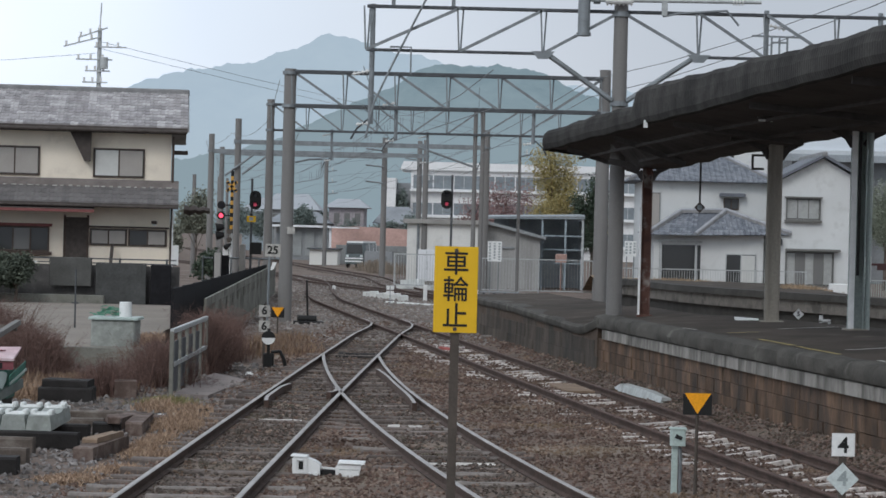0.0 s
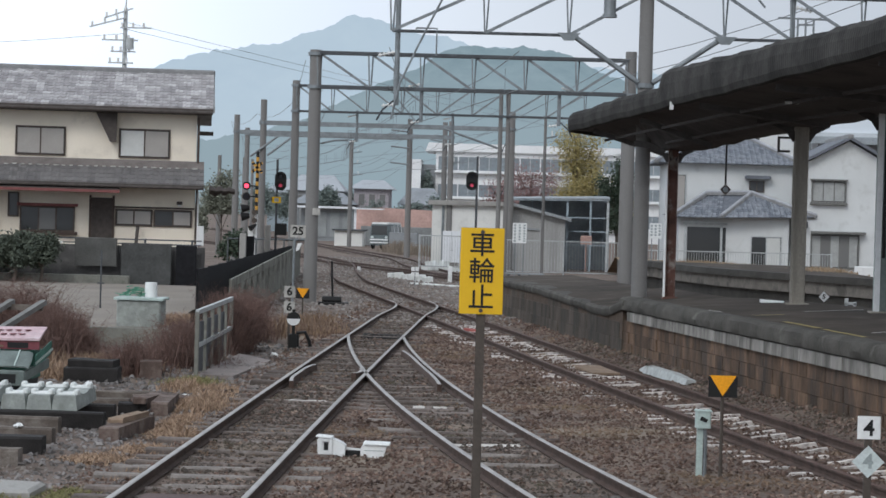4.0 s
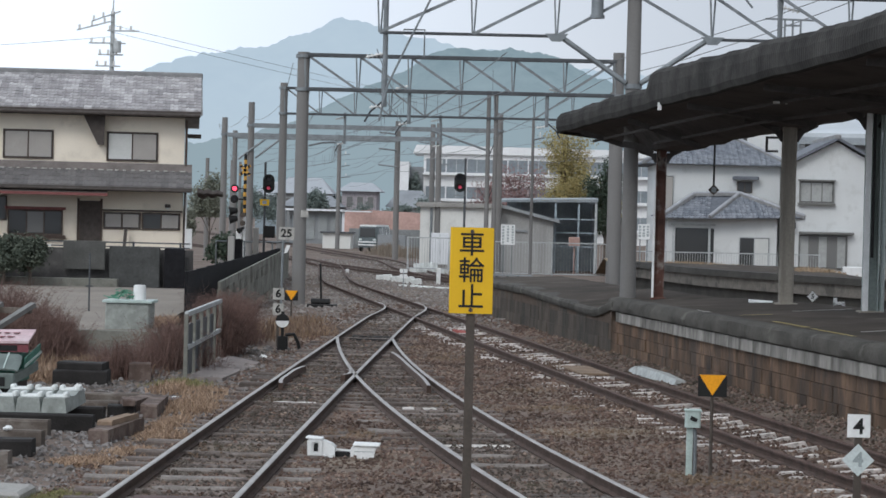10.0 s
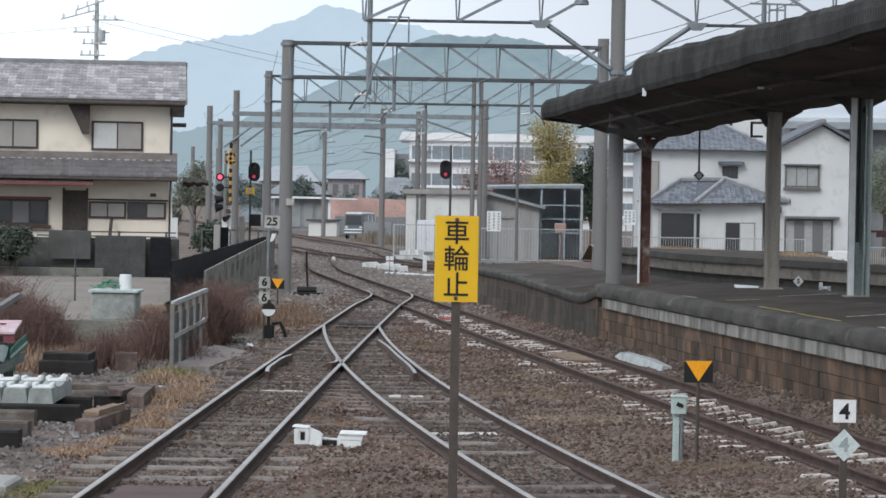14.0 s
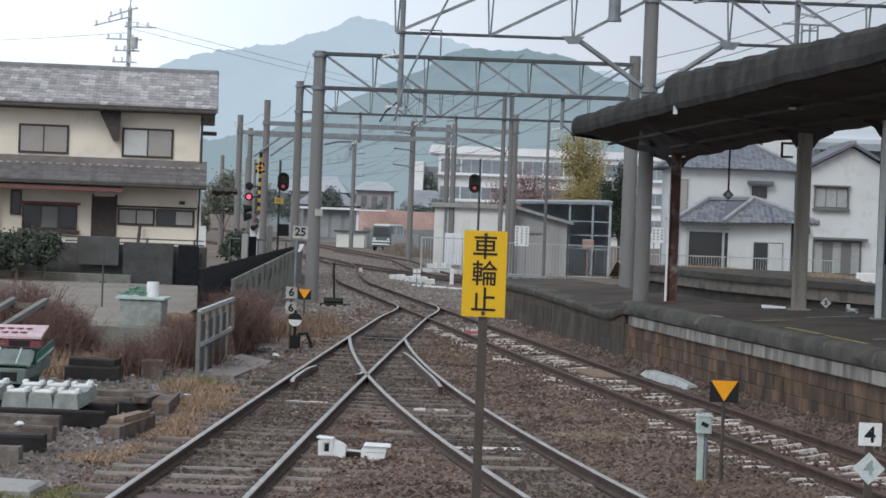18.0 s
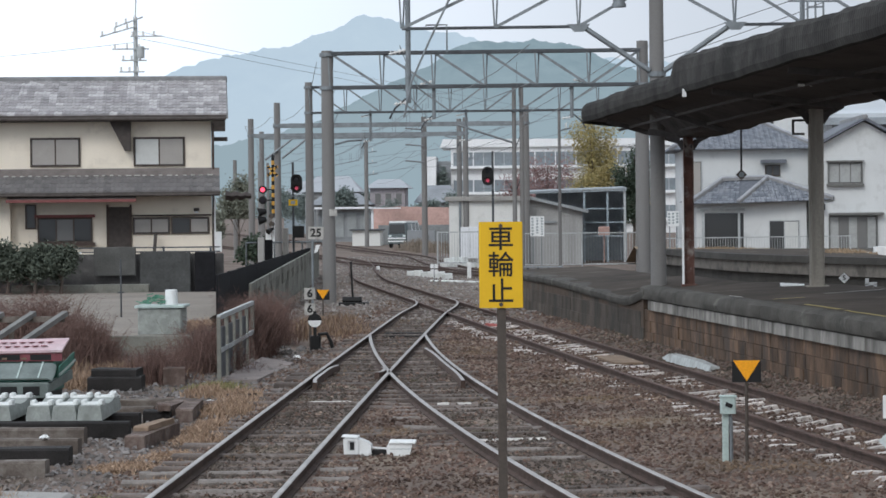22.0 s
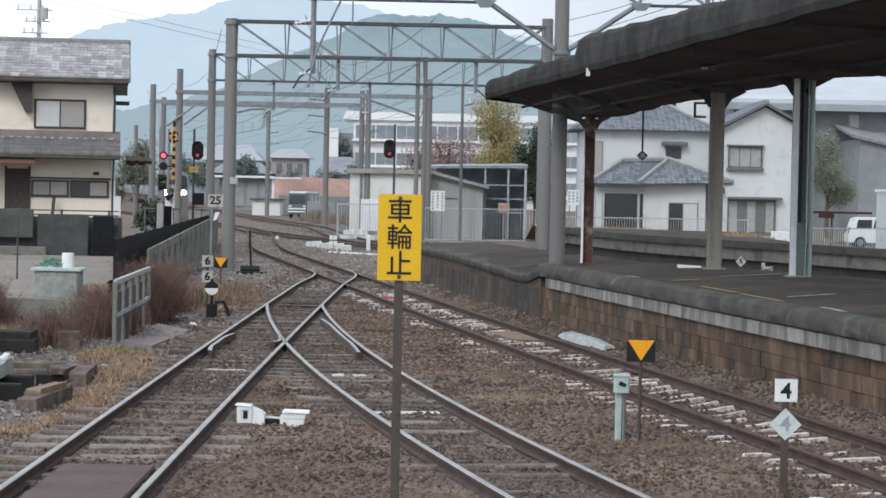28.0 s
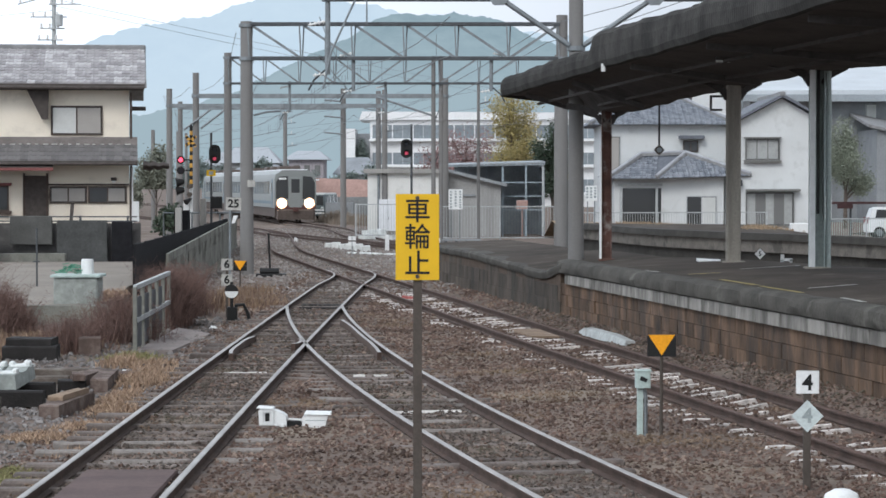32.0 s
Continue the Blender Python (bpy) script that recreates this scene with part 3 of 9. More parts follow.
def canopy():
    c = thing("platform_canopy", "sooty platform canopy with a mossy curved eave on steel columns", "canopy")
    eave = lambda y: (1.37 + 0.13 * (56 - y), 4.46 + 0.0085 * (56 - y))
    valley = lambda y: (3.31 + 0.28 * (50.9 - y), 3.95 + 0.045 * (50.9 - y)) if y < 50.9 else (3.31 + 0.03 * (y - 50.9), 3.95 + 0.025 * (y - 50.9))
    ys = [56.0 - 0.5 * i for i in range(81)]
    rnd = random.Random(5)
    # roof shell: from the eave down to the gutter over the columns, and a short far wing beyond it
    top, under = [], []
    for i, y in enumerate(ys):
        (ex, ez), (vx, vz) = eave(y), valley(y)
        vz = min(vz, ez - 0.25)
        sag = 0.012 * math.sin(i * 1.3) + rnd.uniform(-0.008, 0.008)
        fx, fz = vx + 0.55, vz + 0.05 + rnd.uniform(-0.05, 0.03)
        lift = step_up(y)
        top.append([(ex, y, ez + 0.34 + sag + lift), (ex + 0.12, y, ez + 0.42 + sag + lift), (ex + 0.6, y, ez + 0.42 + lift), (vx, y, vz + 0.75 + lift), (fx, y, fz + 0.5), (fx, y, fz)])
        under.append([(ex, y, ez + 0.34 + sag + lift), (ex - 0.03, y, ez + 0.18 + sag), (ex, y, ez + sag), (ex + 0.1, y, ez + 0.02), (ex + 0.7, y, ez - 0.02), (vx - 0.2, y, vz + 0.02), (vx + 0.2, y, vz + 0.0), (fx, y, fz)])
    part("roof", Geo().loft(top, closed=False), M_FASCIA, c, "corrugated roof sheet, dark with moss")
    part("soffit", Geo().loft([r[2:] for r in under], closed=False), M_CANOPY, c, "soot-black underside")
    # the eave: a rounded sheet with fine ribs
    rings = []
    n = 720
    for i in range(n + 1):
        y = 56.0 - 40.0 * i / n
        ex, ez = eave(y)
        rib = 0.005 * (i % 2) + 0.008 * math.sin(y * 0.9)
        lift = step_up(y) + 0.03 * noise.noise((y * 0.8, 0.3, 0)) + 0.02 * noise.noise((y * 2.6, 1.3, 0))
        pr = [(0.02, -0.02), (-0.05, 0.0), (-0.09, 0.1), (-0.09, 0.24 + lift * 0.6), (-0.06, 0.34 + lift), (0.02, 0.42 + lift), (0.3, 0.46 + lift)]
        rings.append([(ex + px - rib, y, ez + pz + rib * 0.6 + 0.008 * math.sin(y * 2.3)) for px, pz in pr])
    part("eave", Geo().loft(rings, closed=False), M_FASCIA, c, "rounded eave of ribbed sheet, grey-black with moss")
    # end board
    (ex, ez), (vx, vz) = eave(56.0), valley(56.0)
    g = Geo().prism([(ex - 0.07, ez - 0.02), (vx + 0.55, vz + 0.05), (vx + 0.55, vz + 0.6), (ex + 0.1, ez + 0.44), (ex - 0.05, ez + 0.34)], "y", 56.0, 56.08)
    part("end_board", g, M_FASCIA, c)
    # cross beams below the sheet, and purlins along it
    for y in [54.0 - 5.5 * i for i in range(7)]:
        (ex, ez), (vx, vz) = eave(y), valley(y)
        vz = min(vz, ez - 0.25)
        part("rafter", Geo().beam((ex + 0.15, y, ez - 0.06), (vx - 0.1, y, vz - 0.07), 0.07, 0.1), M_CANOPY, c)
    for s in (0.35, 0.72):
        pts = []
        for y in (55.8, 50, 44, 38, 32, 26, 20):
            (ex, ez), (vx, vz) = eave(y), valley(y)
            vz = min(vz, ez - 0.25)
            pts.append((ex + (vx - ex) * s, y, ez + (vz - ez) * s - 0.05))
        for a, b in zip(pts, pts[1:]):
            part("purlin", Geo().beam(a, b, 0.05, 0.05), M_CANOPY, c)
    # columns
    specs = [(3.31, 50.9, 0.96, 0.2, M_STEEL_RUST, "rusty red steel column with a white edge", 1), (5.15, 44.6, 1.10, 0.25, M_COL_CONCRETE, "square beige concrete column", 0),
             (6.1, 41.0, 1.115, 0.24, M_STEEL_PALE, "pale green steel column", 2)]
    for x, y, z, w, m, label, style in specs:
        vx, vz = valley(y)
        top_z = min(vz, eave(y)[1] - 0.25) + 0.1
        if style == 0:
            g = Geo().box(x - w / 2, x + w / 2, y - w / 2, y + w / 2, z - 0.1, top_z, 0.03)
        else:
            t = 0.02
            prof = [(-w / 2, -w / 2), (-w / 2 + t, -w / 2), (-w / 2 + t, -t), (w / 2 - t, -t), (w / 2 - t, -w / 2), (w / 2, -w / 2), (w / 2, w / 2), (w / 2 - t, w / 2), (w / 2 - t, t), (-w / 2 + t, t), (-w / 2 + t, w / 2), (-w / 2, w / 2)]
            g = Geo().prism([(x + px, y + py) for px, py in prof], "z", z - 0.1, top_z)
        col = part("column", g, m, c, label)
        if style == 1:
            part("edge_stripe", Geo().box(x - w / 2 - 0.045, x - w / 2 - 0.004, y - w / 2 - 0.02, y - w / 2 + 0.05, z, z + 2.2), M_WHITE, col, "flaking white stripe")
        if style == 2:
            part("edge_stripe", Geo().box(x - w / 2 - 0.02, x - w / 2 + 0.075, y - w / 2 - 0.025, y - w / 2 - 0.004, z, top_z), M_WHITE, col, "white painted flange")
            part("downpipe", Geo().tube([(x + w / 2 + 0.06, y - 0.05, z), (x + w / 2 + 0.06, y - 0.05, top_z)], 0.045, 8), M_STEEL_PALE, col)
            part("cable_duct", Geo().box(x - 0.025, x + 0.02, y - w / 2 - 0.03, y - w / 2, z + 0.9, top_z), M_BLACK, col)
        part("foot", Geo().box(x - w * 0.8, x + w * 0.8, y - w * 0.8, y + w * 0.8, z - 0.08, z + 0.035, 0.01), m if style == 1 else M_COL_CONCRETE, col)
        # curved brackets from the column to both wings
        ex, ez = eave(y)
        for sx, reach, rise in ((-1, 0.8, 0.16), (1, 0.4, 0.1)):
            g = Geo()
            pts = [(x + sx * w * 0.4, top_z - 0.32), (x + sx * (w * 0.5 + 0.08), top_z - 0.16), (x + sx * (w * 0.5 + 0.35), top_z - 0.02), (x + sx * reach, top_z + rise * 0.2)]
            for a, b in zip(pts, pts[1:]):
                g.beam((a[0], y, a[1]), (b[0], y, b[1]), 0.1, 0.12)
            part("bracket", g, M_CANOPY, col)
    return c


canopy()


def hanging_sign():
    """Small diamond plate on a rod under the canopy."""
    h = thing("hanging_marker", "small dark diamond plate on a rod hung from the canopy", "sign", at=pose(4.3, 50, 3.18))
    part("rod", Geo().tube([(0, 0, 0.1), (0, 0, 1.3)], 0.02, 6), M_BLACK, h)
    part("plate", Geo().prism([(-0.11, 0), (0, -0.11), (0.11, 0), (0, 0.11)], "y", -0.015, 0.015), M_POST_BROWN, h)
    part("disc", Geo().tube([(0, -0.02, 0), (0, -0.03, 0)], 0.055, 12), M_GALV, h)
    return h


hanging_sign()


def camera_box():
    b = thing("bracket_frame", "dark square steel frame on the column side", "bracket", at=pose(4.86, 44.5, 3.93))
    for x0, x1, z0, z1 in ((-0.14, 0.08, 0.1, 0.14), (-0.14, 0.08, -0.14, -0.1), (-0.14, -0.1, -0.1, 0.1)):
        part("frame_bar", Geo().box(x0, x1, -0.03, 0.03, z0, z1), M_CANOPY, b)
    return b


camera_box()


def ceiling_lamp(x, y, z):
    l = thing("canopy_lamp", "white tube lamp under the dark canopy", "lamp", "canopy lamps", at=pose(x, y, z))
    part("housing", Geo().box(-0.13, 0.13, -0.04, 0.04, 0.0, 0.05, 0.01), M_CANOPY, l)
    part("tube", Geo().tube([(-0.11, 0, -0.02), (0.11, 0, -0.02)], 0.02, 8), M_WHITE, l)
    return l


ceiling_lamp(4.45, 40, 4.47)
single("eave_plate", Geo().box(-0.035, 0.035, -0.01, 0.01, -0.07, 0.07), M_WHITE, "small white plate hung below the eave", "plate", at=pose(2.82, 44.3, 4.55))


def platform_marks():
    rnd = random.Random(8)
    for x0, y0, x1, y1, w, yellow in ((4.91, 41.5, 5.97, 42.1, 0.1, 0), (5.03, 34.6, 5.79, 35.2, 0.1, 0), (5.08, 31.97, 5.18, 30.87, 0.1, 0), (3.39, 42.35, 3.56, 41.5, 0.1, 0), (3.72, 39.7, 4.21, 36.2, 0.09, 1),
                                   (3.94, 40.2, 4.47, 40.4, 0.12, 1), (4.22, 38.0, 4.5, 36.0, 0.14, 1), (4.5, 35.7, 4.78, 33.5, 0.12, 1), (4.3, 35.8, 4.45, 34.9, 0.1, 0), (4.6, 33.6, 4.75, 32.9, 0.1, 0), (5.4, 29.0, 5.6, 27.4, 0.1, 0)):
        g = Geo()
        n = 7
        rings = []
        dx, dy = x1 - x0, y1 - y0
        l = math.hypot(dx, dy)
        nx, ny = -dy / l, dx / l
        for i in range(n):
            s = i / (n - 1)
            a, b = w / 2 * rnd.uniform(0.5, 1.1), w / 2 * rnd.uniform(0.5, 1.1)
            x, y = x0 + dx * s, y0 + dy * s
            z = 1.03 + min(0.1, 0.035 * (x - edge_x(y))) + 0.006
            rings.append([(x + nx * a, y + ny * a, z), (x - nx * b, y - ny * b, z)])
        g.loft(rings, closed=False)
        part("painted_line", g, M_YELLOW_WORN if yellow else M_WHITE_WORN, PLATFORM, "worn yellow paint" if yellow else "worn white paint")


M_YELLOW_WORN = mat("worn_yellow_paint", (0.3, 0.24, 0.09), 0.9, var=0.3, scale=6, fine=30)
M_WHITE_WORN = mat("worn_white_paint", (0.4, 0.39, 0.36), 0.9, var=0.3, scale=6, fine=30)
platform_marks()

# ---- overhead line: masts, portals, wires ----
M_STEEL_DARK = mat("dark_lattice_steel", (0.082, 0.088, 0.094), 0.6, 0.4, var=0.2, scale=3, fine=30, bump=0.05)
M_PALESTEEL = mat("pale_grey_steel", (0.42, 0.44, 0.44), 0.55, 0.2, var=0.15, scale=5, fine=30)
M_PORCELAIN = mat("white_porcelain", (0.7, 0.7, 0.68), 0.25, var=0.04, bump=0.0)
M_WIRE = mat("dull_wire", (0.17, 0.18, 0.185), 0.6, 0.3, var=0.1, bump=0.0)


def mast(parent, x, y, top, r=0.17, z0=-0.25, bands=()):
    m = part("mast", Geo().tube([(x, y, z0), (x, y, (z0 + top) / 2), (x, y, top)], r, 20, r1=r * 0.86), M_POLE, parent, "round grey concrete mast", smooth=True)
    for z in bands:
        part("clamp", Geo().tube([(x, y, z - 0.05), (x, y, z + 0.05)], r + 0.025, 16), M_GALV, m)
    return m


def truss(parent, y, xs, z0, z1, way, chord=0.075, web=0.05, deep=0.35, ends=True, skip=None):
    """A light lattice beam: two chords, posts at xs, and one diagonal a bay, down to the right (1), up to the right (-1)."""
    for z, w in ((z1, chord * 1.15), (z0, chord)):
        spans = [(xs[0], xs[-1])] if skip is None or z == z1 else [(xs[0], skip[0]), (skip[1], xs[-1])]
        for a, b in spans:
            part("chord", Geo().beam((a, y, z), (b, y, z), deep, w), M_STEEL_DARK, parent)
    for i, x in enumerate(xs):
        if ends or 0 < i < len(xs) - 1:
            g = Geo().beam((x - 0.015, y - deep * 0.4, z0), (x - 0.06, y - deep * 0.4, z1), web * 0.7, web).beam((x + 0.015, y + deep * 0.4, z0), (x + 0.06, y + deep * 0.4, z1), web * 0.7, web)
            part("post", g, M_GALV, parent)
    for i in range(len(xs) - 1):
        a, b = (z1, z0) if way[i] > 0 else (z0, z1)
        g = Geo().beam((xs[i], y - 0.08, a), (xs[i + 1], y - 0.08, b), web, web * 1.2)
        part("diagonal", g, M_GALV, parent)


def insulator(parent, p, q, n=5, r=0.055):
    p, q = Vector(p), Vector(q)
    g = Geo().tube([p, q], r * 0.4, 8)
    for i in range(n):
        c = p + (q - p) * ((i + 0.5) / n)
        d = (q - p).normalized() * 0.012
        g.tube([c - d, c + d], r, 10)
    return part("insulator", g, M_PORCELAIN, parent, "ribbed white insulator")


def hanger(parent, x, y, top, low, side=-1):
    """A drop tube with its bracket arms and registration arm."""
    d = part("drop_tube", Geo().tube([(x, y, low), (x, y, top)], 0.055, 10), M_GALV, parent, "grey drop tube")
    insulator(d, (x + side * 0.05, y, low + 1.1), (x + side * 0.4, y, low + 1.02), 4, 0.05)
    part("registration_arm", Geo().tube([(x + side * 0.05, y, low + 0.1), (x + side * 0.28, y, low - 0.1), (x + side * 0.4, y, low - 0.32)], 0.022, 6), M_STEEL_DARK, d)
    insulator(d, (x - 0.02, y, low + 0.02), (x - 0.3, y, low - 0.02), 3, 0.045)
    return d


def portal_near():
    y = 52.0
    p = thing("catenary_portal", "wide lattice portal on one concrete mast beside the platform", "overhead portal", "overhead portals")
    mast(p, 2.75, y, 8.4, 0.165, 0.7, (5.3, 7.15))
    xs = [-2.5, -0.57, 1.15, 2.75, 4.36, 5.75, 7.2, 8.8, 10.4]
    truss(p, y, xs, 6.3, 7.2, [-1, -1, -1, 1, 1, 1, -1, -1], 0.05, 0.05, 0.2, skip=(1.15, 4.36))
    for ux in (-1.96, -0.72):
        part("upright", Geo().beam((ux, y, 7.22), (ux, y, 8.02), 0.08, 0.08), M_GALV, p)
    part("crossbar", Geo().beam((-2.0, y, 8.04), (-0.68, y, 8.04), 0.08, 0.07), M_GALV, p)
    part("hanger_link", Geo().tube([(-1.3, y, 8.02), (-1.25, y - 0.05, 7.86), (-1.1, y - 0.1, 7.68), (-0.3, y - 0.1, 8.15)], 0.022, 6), M_STEEL_DARK, p)
    for sx, gx in ((-1, 1.15), (1, 4.36)):
        b = part("knee_brace", Geo().tube([(2.75 + sx * 0.15, y - 0.1, 5.36), (gx - sx * 0.1, y - 0.1, 6.28)], 0.055, 10), M_GALV, p, "pale round knee brace")
        part("gusset", Geo().prism([(gx - 0.24, 6.34), (gx + 0.24, 6.34), (gx + 0.1, 6.18), (gx - 0.1, 6.18)], "y", y - 0.2, y - 0.16), M_GALV, b)
    hanger(p, -2.38, y, 7.25, 4.76)
    # long slanting cantilever rod beside the drop tube, and a small stirrup on the lower chord
    part("cantilever_rod", Geo().tube([(-1.1, y - 0.2, 7.68), (-1.28, y - 0.2, 7.36), (-1.93, y - 0.2, 6.03), (-2.3, y - 0.2, 5.22), (-2.47, y - 0.2, 4.46)], 0.022, 8), M_GALV, p)
    part("stirrup", Geo().tube([(-2.0, y - 0.15, 6.3), (-2.0, y - 0.15, 6.36), (-1.57, y - 0.15, 6.36), (-1.57, y - 0.15, 5.8)], 0.02, 6), M_GALV, p)
    part("weight_cylinder", Geo().tube([(1.97, y - 0.35, 6.72), (1.97, y - 0.35, 8.25)], 0.125, 16), M_GALV, p, "grey hanging cylinder", smooth=True)
    part("cylinder_foot", Geo().tube([(1.97, y - 0.35, 6.66), (1.97, y - 0.35, 6.73)], 0.15, 16), M_GALV, p)
    insulator(p, (2.4, y - 0.3, 7.4), (2.98, y - 0.3, 7.4), 7, 0.1)
    part("insulator_core", Geo().tube([(2.42, y - 0.3, 7.4), (2.96, y - 0.3, 7.4)], 0.07, 12), M_PORCELAIN, p, "white insulator body", smooth=True)
    insulator(p, (5.0, y - 0.3, 7.43), (5.25, y - 0.3, 7.435), 4, 0.07)
    part("end_cap", Geo().tube([(2.16, y - 0.3, 7.4), (2.3, y - 0.3, 7.4)], 0.075, 12), M_GALV, p)
    part("bracket_plate", Geo().box(3.56, 3.68, y - 0.34, y - 0.28, 7.12, 7.42, 0.01), M_PALESTEEL, p, "pale bracket plate")
    part("feeder_arm", Geo().tube([(2.1, y - 0.3, 7.41), (5.6, y - 0.3, 7.44)], 0.04, 8), M_PALESTEEL, p, "pale feeder tube")
    part("switch_bracket", Geo().tube([(3.6, y - 0.3, 7.4), (3.6, y - 0.3, 7.1), (3.9, y - 0.3, 7.17), (4.9, y - 0.3, 7.25), (5.15, y - 0.3, 6.95)], 0.025, 6), M_GALV, p)
    part("feeder_tail", Geo().tube([(3.2, y - 0.3, 8.35), (4.48, y - 0.3, 7.64), (4.64, y - 0.3, 7.46)], 0.022, 6), M_STEEL_DARK, p)
    for x in (5.75, 8.1):
        hanger(p, x, y, 7.3, 5.9, 1)
    return p


def portal_second():
    y = 73.0
    p = thing("catenary_portal", "lattice portal between two concrete masts over the stub tracks", "overhead portal", "overhead portals")
    mast(p, -5.7, y, 7.22, 0.2, -0.25, (6.14, 7.1))
    mast(p, 3.45, y, 7.4, 0.19, 0.3, (6.14,))
    xs = [-5.6 + 1.5 * i for i in range(6)] + [3.38]
    truss(p, y, xs, 6.14, 7.14, [1, 1, 1, 1, 1, -1], 0.085, 0.06)
    hanger(p, -2.6, y, 6.2, 5.2)
    hanger(p, 1.4, y, 6.2, 5.2, 1)
    part("number_plate", Geo().box(-5.66, -5.44, y - 0.25, y - 0.23, 2.42, 2.62), M_WHITE_WORN, p, "small dulled white plate")
    part("side_arm", Geo().tube([(-5.5, y, 4.5), (-5.1, y, 4.6), (-4.7, y, 4.62)], 0.03, 6), M_GALV, p)
    return p


def portal_third():
    y = 105.0
    p = thing("catenary_portal", "farther lattice portal with paired masts over the yard", "overhead portal", "overhead portals")
    mast(p, -8.98, y, 7.99, 0.18, -0.25, (6.71, 7.78))
    xs = [-8.9 + 1.46 * i for i in range(7)] + [1.5, 3.1, 4.7]
    truss(p, y, xs, 6.71, 7.78, [1, 1, 1, 1, -1, -1, -1, -1, -1], 0.085, 0.06)
    for x in (-0.4, -0.09):
        mast(p, x, y, 7.85, 0.1, -0.25, (6.7,))
    for z in (1.2, 3.2, 5.0):
        part("lacing", Geo().beam((-0.4, y, z), (-0.09, y, z + 0.8), 0.04, 0.04), M_STEEL_DARK, p)
    mast(p, 4.8, y, 7.9, 0.17)
    for x in (-6.4, -2.4):
        hanger(p, x, y, 6.8, 5.5)
    return p


def portal_beam(y, x0, x1, z, masts, braces, label):
    p = thing("catenary_portal", label, "overhead portal", "overhead portals")
    for x, top, r in masts:
        mast(p, x, y, top, r, -0.25, (z,))
    part("beam", Geo().beam((x0, y, z), (x1, y, z), 0.26, 0.2), M_GALV, p, "square steel beam")
    for a, b in braces:
        part("brace", Geo().tube([(a[0], y - 0.2, a[1]), (b[0], y - 0.2, b[1])], 0.05, 8), M_GALV, p)
    return p


portal_near()
portal_second()
portal_third()
portal_beam(114.0, -11.38, 0.1, 6.5, [(-11.2, 7.55, 0.165), (0.1, 7.3, 0.16)], [((-10.97, 5.02), (-9.9, 5.85)), ((-11.74, 4.96), (-10.5, 5.9)), ((-3.0, 6.45), (-0.3, 5.55))], "beam portal between tall concrete masts")
portal_beam(125.0, -13.6, -2.9, 6.4, [(-13.6, 7.25, 0.165), (-2.9, 7.2, 0.15)], [], "long beam portal farther up the line")
portal_beam(155.0, -16.2, -6.0, 7.2, [(-16.2, 7.6, 0.17), (-6.15, 8.4, 0.19)], [((-6.2, 7.6), (-7.3, 7.7)), ((-6.2, 6.6), (-7.3, 6.7)), ((-6.2, 5.6), (-7.3, 5.7))], "far beam portal on concrete masts")


def lone_mast(x, y, top, r, arms):
    p = thing("catenary_mast", "lone concrete mast with short wire brackets", "mast", "overhead masts")
    m = mast(p, x, y, top, r)
    for z, l in arms:
        a = part("bracket_arm", Geo().tube([(x, y - 0.1, z), (x + l, y - 0.1, z + 0.12)], 0.035, 6), M_GALV, p)
        insulator(p, (x + l * 0.6, y - 0.1, z + 0.12), (x + l * 0.6, y - 0.1, z + 0.35), 3, 0.05)
    return p


lone_mast(-12.56, 200, 8.3, 0.18, ((7.3, 0.85), (6.4, 0.85), (5.5, 0.95)))
lone_mast(-3.6, 140, 7.7, 0.16, ((6.6, -0.8), (5.4, 0.9)))
lone_mast(-17.3, 150, 5.75, 0.13, ())
lone_mast(1.55, 110, 7.0, 0.075, ((6.0, 0.5),))
lone_mast(-19.5, 185, 6.4, 0.15, ())
lone_mast(-23.5, 230, 7.2, 0.15, ())


def lattice_tower():
    t = thing("lattice_tower", "slim lattice tower top behind the houses", "tower", at=pose(18.55, 160, -0.2))
    for x in (-0.5, 0.0, 0.5):
        part("leg", Geo().beam((x, 0, 0), (x, 0, 15.8), 0.12, 0.12), M_GALV, t)
    for i in range(10):
        part("rung", Geo().beam((-0.5, 0, 1.5 + i * 1.55), (0.5, 0, 1.5 + i * 1.55), 0.09, 0.12), M_GALV, t)
    part("arm", Geo().beam((-1.75, 0, 15.85), (1.35, 0, 15.8), 0.12, 0.12), M_GALV, t)


lattice_tower()


